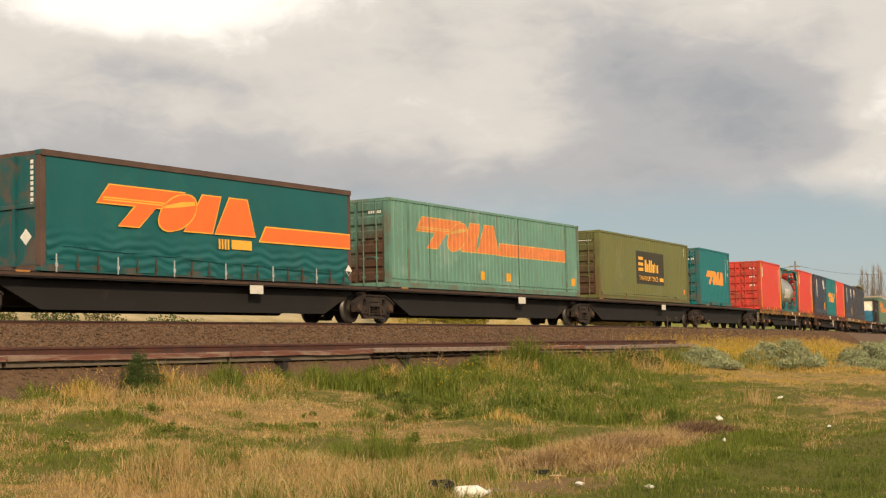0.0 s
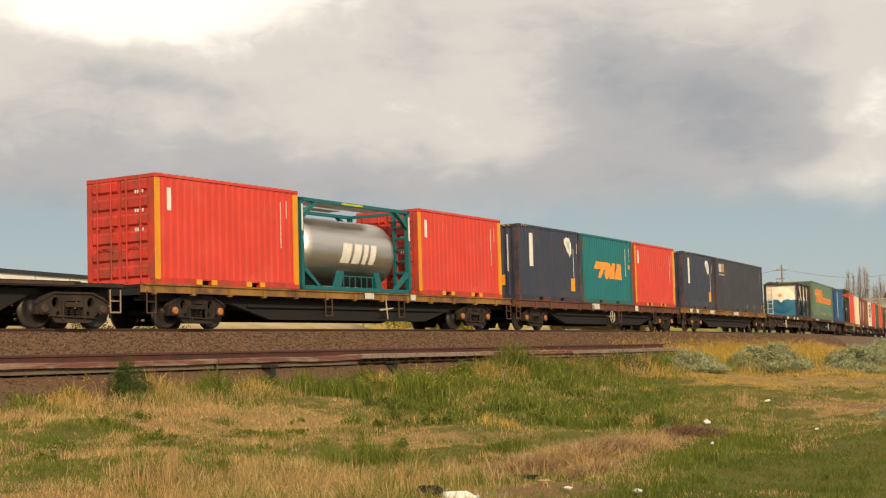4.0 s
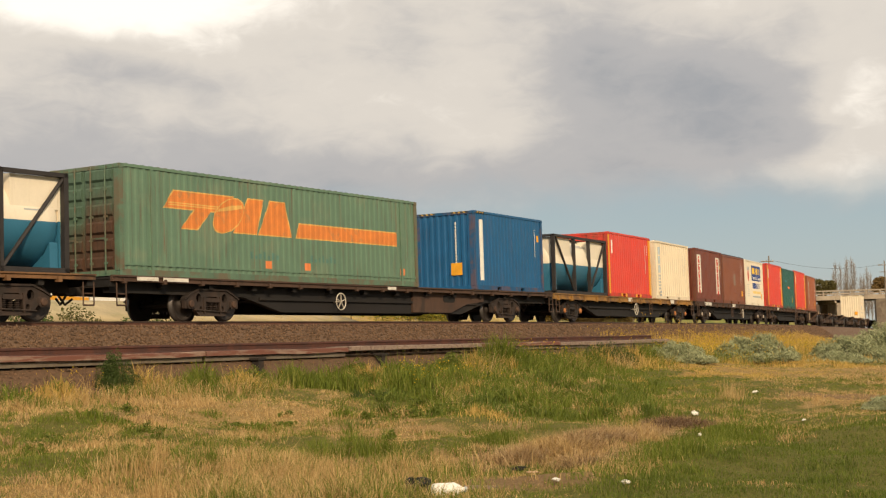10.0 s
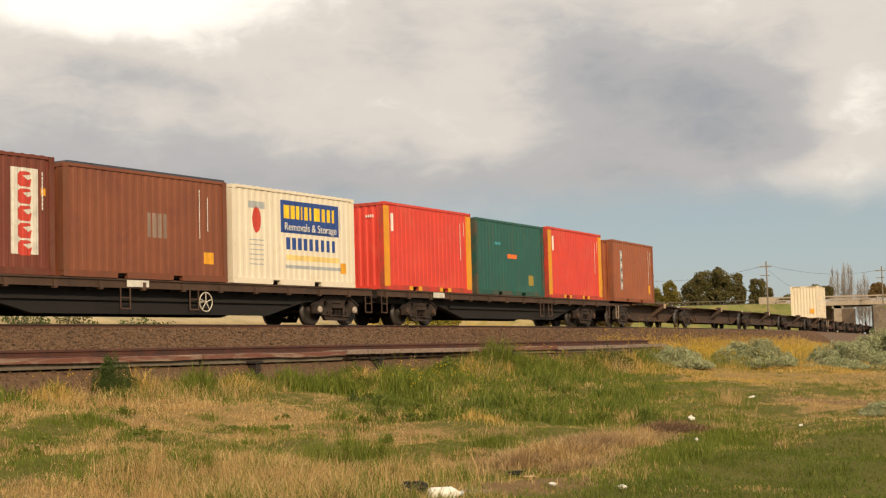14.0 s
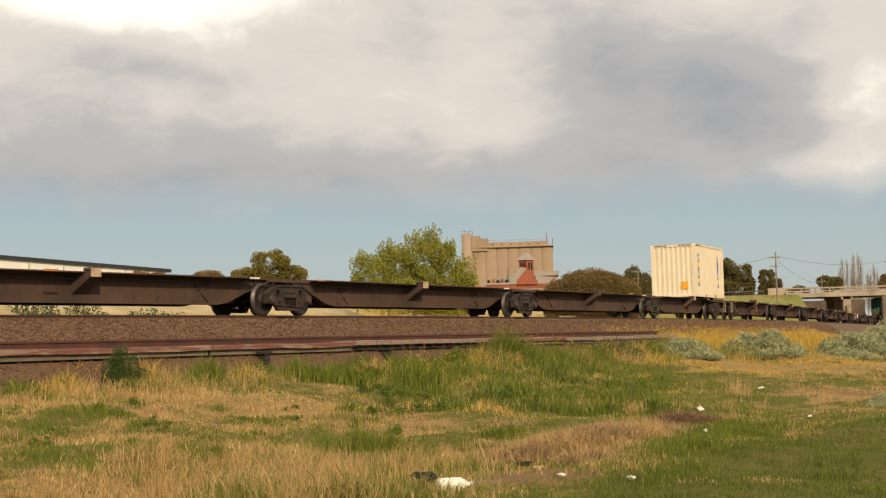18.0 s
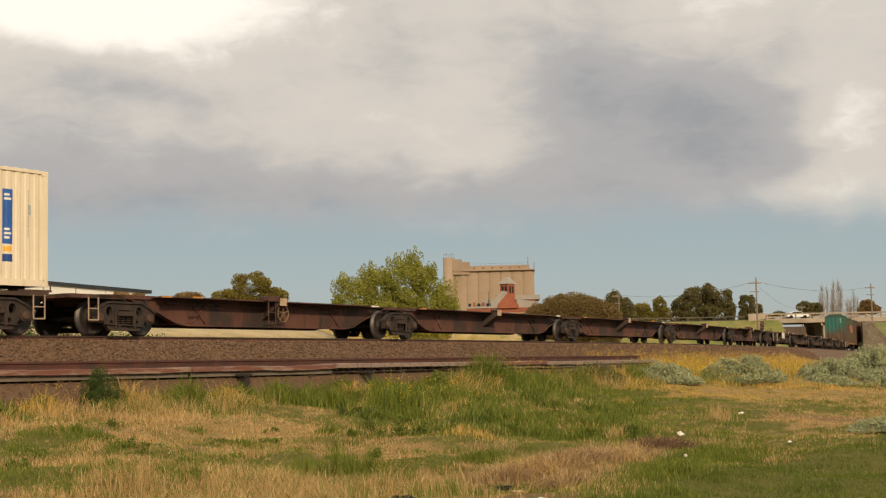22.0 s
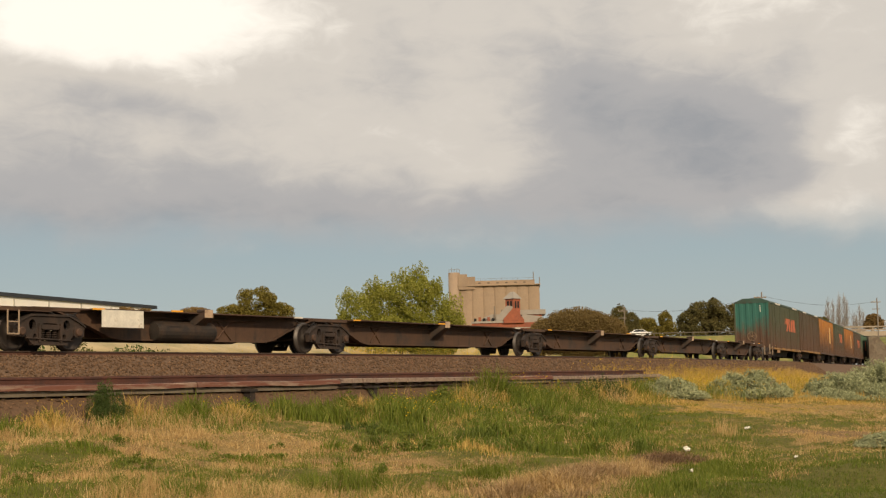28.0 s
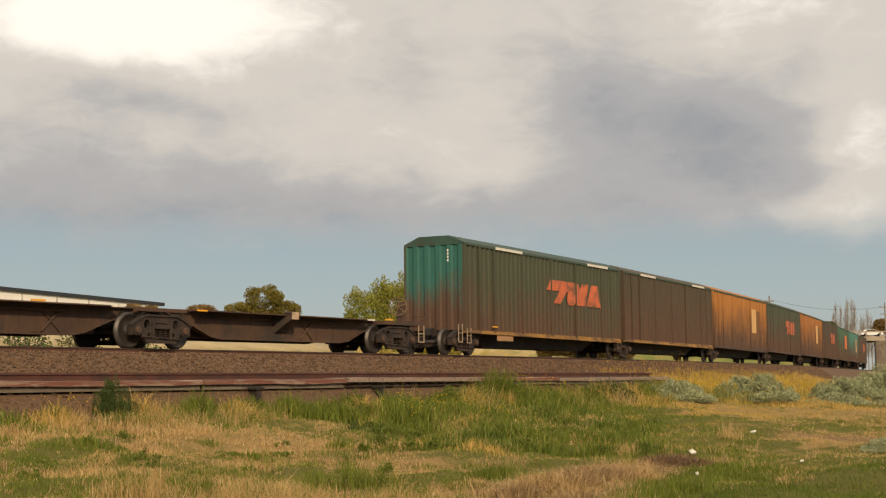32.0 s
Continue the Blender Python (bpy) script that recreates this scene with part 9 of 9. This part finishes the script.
        part("top_label", Shape().box(-0.9, 0.25, -1.224, -1.21, z1 - 0.08, z1 - 0.02), surface("lime_label", (0.45, 0.5, 0.05)), c, "yellow-green label")
        part("code_column", Shape().box(-L + 0.03, -L + 0.10, -1.226, -1.21, z1 - 1.0, z1 - 0.2), WHITE_MARK, c)
        part("code_column", Shape().box(L - 0.10, L - 0.03, -1.226, -1.21, z1 - 1.0, z1 - 0.2), WHITE_MARK, c)
    else:
        wm = surface("tank_cream", (0.74, 0.66, 0.52), 0.45, 0, 0.06, 1.5, 20, 0.05, None, 0.5, (1, 1, 1), (0.4, 0.3, 0.2), 0.2)
        bm_ = surface("tank_blue", (0.03, 0.14, 0.23), 0.45, 0, 0.1, 1.5, 20, 0.05)
        sh = Shape().turned(prof, "x", 48, 0, (0, 0, zc))
        for i, f in enumerate(sh.f):
            if sum(sh.v[k][2] for k in f) / len(f) < zc + 0.02:
                sh.k[i] = 1
        part("barrel", sh, [wm, bm_], c, "tank barrel, cream above and blue below", smooth=True)
        for sx in (-1, 1):
            xa, xb = sorted((sx * (L - 0.15), sx * (L - 0.21)))
            part("end_skirt", Shape().box(xa, xb, -1.075, 1.075, zc + 0.025, z1 - 0.105), wm, c, "cream end skirt plate")
            part("end_skirt", Shape().box(xa, xb, -1.075, 1.075, z0 + 0.125, zc + 0.02), bm_, c, "blue end skirt plate")
            for xs in ((-L + 0.22, -0.95), (1.35, L - 0.22)):
                part("shoulder_plate", Shape().prism_x([(sx * 1.075, zc + 0.30), (sx * 1.075, z1 - 0.105), (sx * 0.45, z1 - 0.105)], *xs), wm, c, "cream shoulder plate beside the barrel")
        sp = Shape()
        sp.prism_x([(-1.08, z0 + 0.12), (-1.08, z0 + 0.75), (-0.85, z0 + 0.45), (0, z0 + 0.22), (0.85, z0 + 0.45), (1.08, z0 + 0.75), (1.08, z0 + 0.12)], -L + 0.25, -L + 0.5)
        part("saddle", sp, bm_, c, "blue saddle plate")
        part("saddle", Shape().prism_x([(-1.08, z0 + 0.12), (-1.08, z0 + 0.75), (-0.85, z0 + 0.45), (0, z0 + 0.22), (0.85, z0 + 0.45), (1.08, z0 + 0.75), (1.08, z0 + 0.12)], L - 0.5, L - 0.25), bm_, c, "blue saddle plate")
        if not hidden:
            def stuck(name, ring, mat_, label_, lift_):
                """A sticker that lies on the round of the barrel."""
                k = r + lift_
                pts = [(x, -math.sqrt(k * k - d * d), zc + d) for x, d in ring]
                part(name, Shape().add(pts, [tuple(range(len(pts)))]), mat_, c, label_)
            stuck("label", [(-2.45, -0.36), (-1.75, -0.36), (-1.75, -0.02), (-2.45, -0.02)], WHITE_MARK, "white label", 0.004)
            stuck("label", [(-2.3, 0.10), (-1.55, 0.10), (-1.55, 0.56), (-2.3, 0.56)], WHITE_MARK, "white label", 0.004)
            stuck("placard", [(-1.92, 0.20), (-1.74, 0.36), (-1.92, 0.52), (-2.10, 0.36)], YELLOW_PLATE, "yellow diamond placard", 0.010)
            for k in range(4):
                stuck("label_line", [(-2.38, -0.30 + 0.07 * k), (-1.9, -0.30 + 0.07 * k), (-1.9, -0.275 + 0.07 * k), (-2.38, -0.275 + 0.07 * k)], DARK_MARK, "", 0.008)
            stuck("emblem", [(0.2 + 0.19 * math.cos(a), -0.25 + 0.19 * math.sin(a)) for a in np.linspace(0, 2 * math.pi, 18)[:-1]], WHITE_MARK, "round white emblem", 0.006)
            stuck("emblem", [(0.2 + 0.11 * math.cos(a), -0.25 + 0.12 * math.sin(a)) for a in np.linspace(0, 2 * math.pi, 18)[:-1]], RED_MARK, "red emblem centre", 0.012)
            stuck("label", [(1.75, 0.25), (2.3, 0.25), (2.3, 0.50), (1.75, 0.50)], GREY_MARK, "grey label", 0.004)
            # the end: placard, rungs
            xe = -ht - 0.005
            part("placard", Shape().prism_x([(-0.30, zc + 0.15), (0.02, zc + 0.47), (0.34, zc + 0.15), (0.02, zc - 0.17)][::-1], xe - 0.012, xe), WHITE_MARK, c, "white placard")
            part("placard", Shape().prism_x([(-0.10, zc + 0.35), (0.08, zc + 0.50), (0.26, zc + 0.35), (0.08, zc + 0.20)][::-1], xe - 0.02, xe - 0.013), YELLOW_PLATE, c, "yellow placard")
        lad = Shape()
        for y in (0.62, 0.98):
            lad.tube((-L + 0.03, y, z0 + 0.1), (-L + 0.03, y, z1 - 0.05), 0.02, 6)
        for k in range(6):
            lad.tube((-L + 0.03, 0.62, z0 + 0.3 + k * 0.36), (-L + 0.03, 0.98, z0 + 0.3 + k * 0.36), 0.015, 6)
        part("ladder", lad, wm, c, "pale end ladder")
        part("walkway", Shape().box(-1.0, L - 0.2, -0.5, 0.5, z1 - 0.06, z1 - 0.03), fm, c)
    return c


VAN_SKINS = (("drab_olive", (0.030, 0.038, 0.020), (0.066, 0.070, 0.036)), ("dull_brown", (0.042, 0.034, 0.018), (0.075, 0.052, 0.03)), ("orange_ochre", (0.24, 0.095, 0.018), (0.42, 0.17, 0.03)),
             ("drab_green", (0.035, 0.045, 0.026), (0.065, 0.07, 0.04)), ("ochre_faded", (0.22, 0.085, 0.02), (0.38, 0.15, 0.032)), ("dull_umber", (0.045, 0.034, 0.022), (0.08, 0.055, 0.036)),
             ("grey_green", (0.04, 0.085, 0.05), (0.07, 0.125, 0.08)), ("pale_teal", (0.04, 0.14, 0.115), (0.075, 0.20, 0.17)), ("dusk_brown", (0.05, 0.035, 0.022), (0.085, 0.055, 0.036)))


def louvre_van(u0, i):
    nm, lo, hi = VAN_SKINS[i]
    body = worn_through("van_" + nm, (lo, hi), RUST_PAIR, 0.72 if i == 0 else 0.85, 1.6, 0.30)
    teal = worn_through("rusting_teal", ((0.012, 0.085, 0.068), (0.028, 0.125, 0.10)), RUST_PAIR, 1.1)
    L = 7.9
    v = coupled(thing("louvre_van", ("dark olive-brown", "dull brown", "orange-ochre", "drab green", "ochre", "dull umber", "grey-green", "pale teal", "dusky brown")[i] + " covered van with ribbed sides", "railway wagon", "vans of the train"), u0 + 0.2, u0 + 16.1)
    z0, z1 = 0.90, 3.97
    for sgn in (-1, 1):
        vs, fs = corrugated(-L + 0.12, L - 0.12, z0, z1, sgn * 1.22, 0.05, 0.40, -sgn)
        part("side_panel", Shape().add(vs, fs), body, v, "ribbed van side")
        for x in (-L + 0.06, -L + 1.25, -L + 2.5, -2.9, -0.02, 2.6, L - 2.3, L - 1.2, L - 0.06):
            part("side_post", Shape().box(x - 0.06, x + 0.06, *sorted((sgn * 1.15, sgn * 1.25)), z0 - 0.04, z1 + 0.02), body, v)
        part("cant_rail", Shape().box(-L, L, *sorted((sgn * 1.13, sgn * 1.245)), z1, z1 + 0.09, 0, 0.02), surface("van_rail_green", (0.05, 0.075, 0.055), 0.7), v)
        sill = Shape().box(-L, L, *sorted((sgn * 1.15, sgn * 1.23)), 0.78, 0.90)
        sill.tube((-L + 0.2, sgn * 1.29, 0.80), (L - 0.2, sgn * 1.29, 0.72), 0.035, 6)
        part("sill", sill, STEEL_YELLOW if i < 2 else STEEL_BROWN, v, "rusty sill and roping rail")
    for sx in (-1, 1):
        vs, fs = corrugated(-1.15, 1.15, z0, z1 + 0.03, 0, 0.05, 0.42, 1)
        part("end_panel", Shape().add([(sx * (L - y), x, z) for x, y, z in vs], fs), teal if i == 0 else body, v, "ribbed van end, teal fading to rust" if i == 0 else "ribbed van end")
    # roof: a low ridge with canted sides
    ring = [(-1.24, z1 + 0.09), (-0.62, z1 + 0.36), (0.62, z1 + 0.36), (1.24, z1 + 0.09), (1.20, z1 + 0.02), (-1.20, z1 + 0.02)]
    part("roof", Shape().prism_x(ring, -L, L), surface("van_roof_green", (0.03, 0.065, 0.05), 0.7, 0, 0.3, 1, 14, 0.2, (0.05, 0.045, 0.03), 0.55) if i == 0 else body, v)
    for x in (-L + 2.6, L - 4.0):
        part("roof_marker", Shape().box(x, x + 2.4, -1.27, -1.249, z1 + 0.0, z1 + 0.10), WHITE_PLATE, v, "pale strip along the eaves") if i < 2 else None
    if i in (0, 3, 5, 8):
        swoosh(v, -0.5 if i == 0 else 0.4, 2.2, 6.0 if i == 0 else 4.5, 0.95, surface("red_orange_marking", (0.52, 0.125, 0.05), 0.75, 0, 0.3, 1.5, 30, 0, (0.20, 0.08, 0.04), 0.56, (1, 1, 1), (0.06, 0.05, 0.03), 0.7), None, y=-1.226)
    if i in (2, 4, 7):
        plain(v, 3.0, 4.4, 1.9, 3.4, surface("pale_ochre_mark", (0.60, 0.36, 0.14), 0.65), "pale upright panel", y=-1.226)
        plain(v, 4.7, 5.4, 1.5, 3.3, surface("umber_mark", (0.16, 0.07, 0.025), 0.7), "", y=-1.226)
    if i == 6:
        plain(v, 2.0, 4.5, 2.0, 3.4, ORANGE_MARK, "orange panel", y=-1.226)
    fl = Shape().box(-L + 0.1, L - 0.1, -1.15, 1.15, 0.80, 0.90)
    fl.prism_y([(-L + 1.5, 0.80), (-L + 3.0, 0.32), (L - 3.0, 0.32), (L - 1.5, 0.80)], -0.5, 0.5)
    part("underframe", fl, STEEL_DARK, v, "black underframe")
    if i == 0:
        part("plate", Shape().box(-L + 2.6, -L + 4.0, -1.28, -1.265, 0.55, 0.80), surface("tan_plate", (0.34, 0.19, 0.09), 0.7), v, "tan plate under the sill")
        s = Shape()
        ladder_frame(s, -L - 0.35, -1.15, 0.3, 0.45, 1.1)
        ladder_frame(s, -L + 0.1, -1.27, 0.3, 0.42, 0.95)
        part("footstep", s, surface("tan_step", (0.30, 0.22, 0.15), 0.7), v, "tan footsteps")
        cd = Shape()
        for k in range(4):
            cd.box(-L - 0.006, -L + 0.04, -0.60, -0.54, 3.75 - k * 0.12, 3.83 - k * 0.12)
        tagged(part("code_column", cd, WHITE_MARK, v), kind="stuff")
    add_bogie(v, -L + 0.3, u0 + 0.5)
    if i == 8:
        add_bogie(v, L - 0.6, u0 + 15.7)
    coupler(v, -L, -1)


consist()


def motions():
    for ob, u0, u1 in KEYED:
        walk(ob, [(float(t), ride(u0, u1, float(t))) for t in range(33)])

    # wheels roll while their axle is on the stretch before the camera
    for ws, u in AXLES:
        home = ws.matrix_basis.translation.copy()
        lo = next((k for k in range(0, 961) if u - pulled(k / 30) < 62), None)
        hi = next((k for k in range(960, -1, -1) if u - pulled(k / 30) > 8), None)
        if lo is None or hi is None or hi - lo < 2:
            continue
        start = pulled(lo / 30)
        keys = [(0.0, 0.0)] if lo > 0 else []
        keys += [(k / 30, (pulled(k / 30) - start) / R_WHEEL) for k in range(lo, hi + 1)]
        keys += [(32.0, keys[-1][1])] if hi < 960 else []
        walk(ws, [(t, Matrix.LocRotScale(home, Euler((0, -a, 0)), None)) for t, a in keys])
    for ob, rows in TRAFFIC:
        walk(ob, rows)


motions()
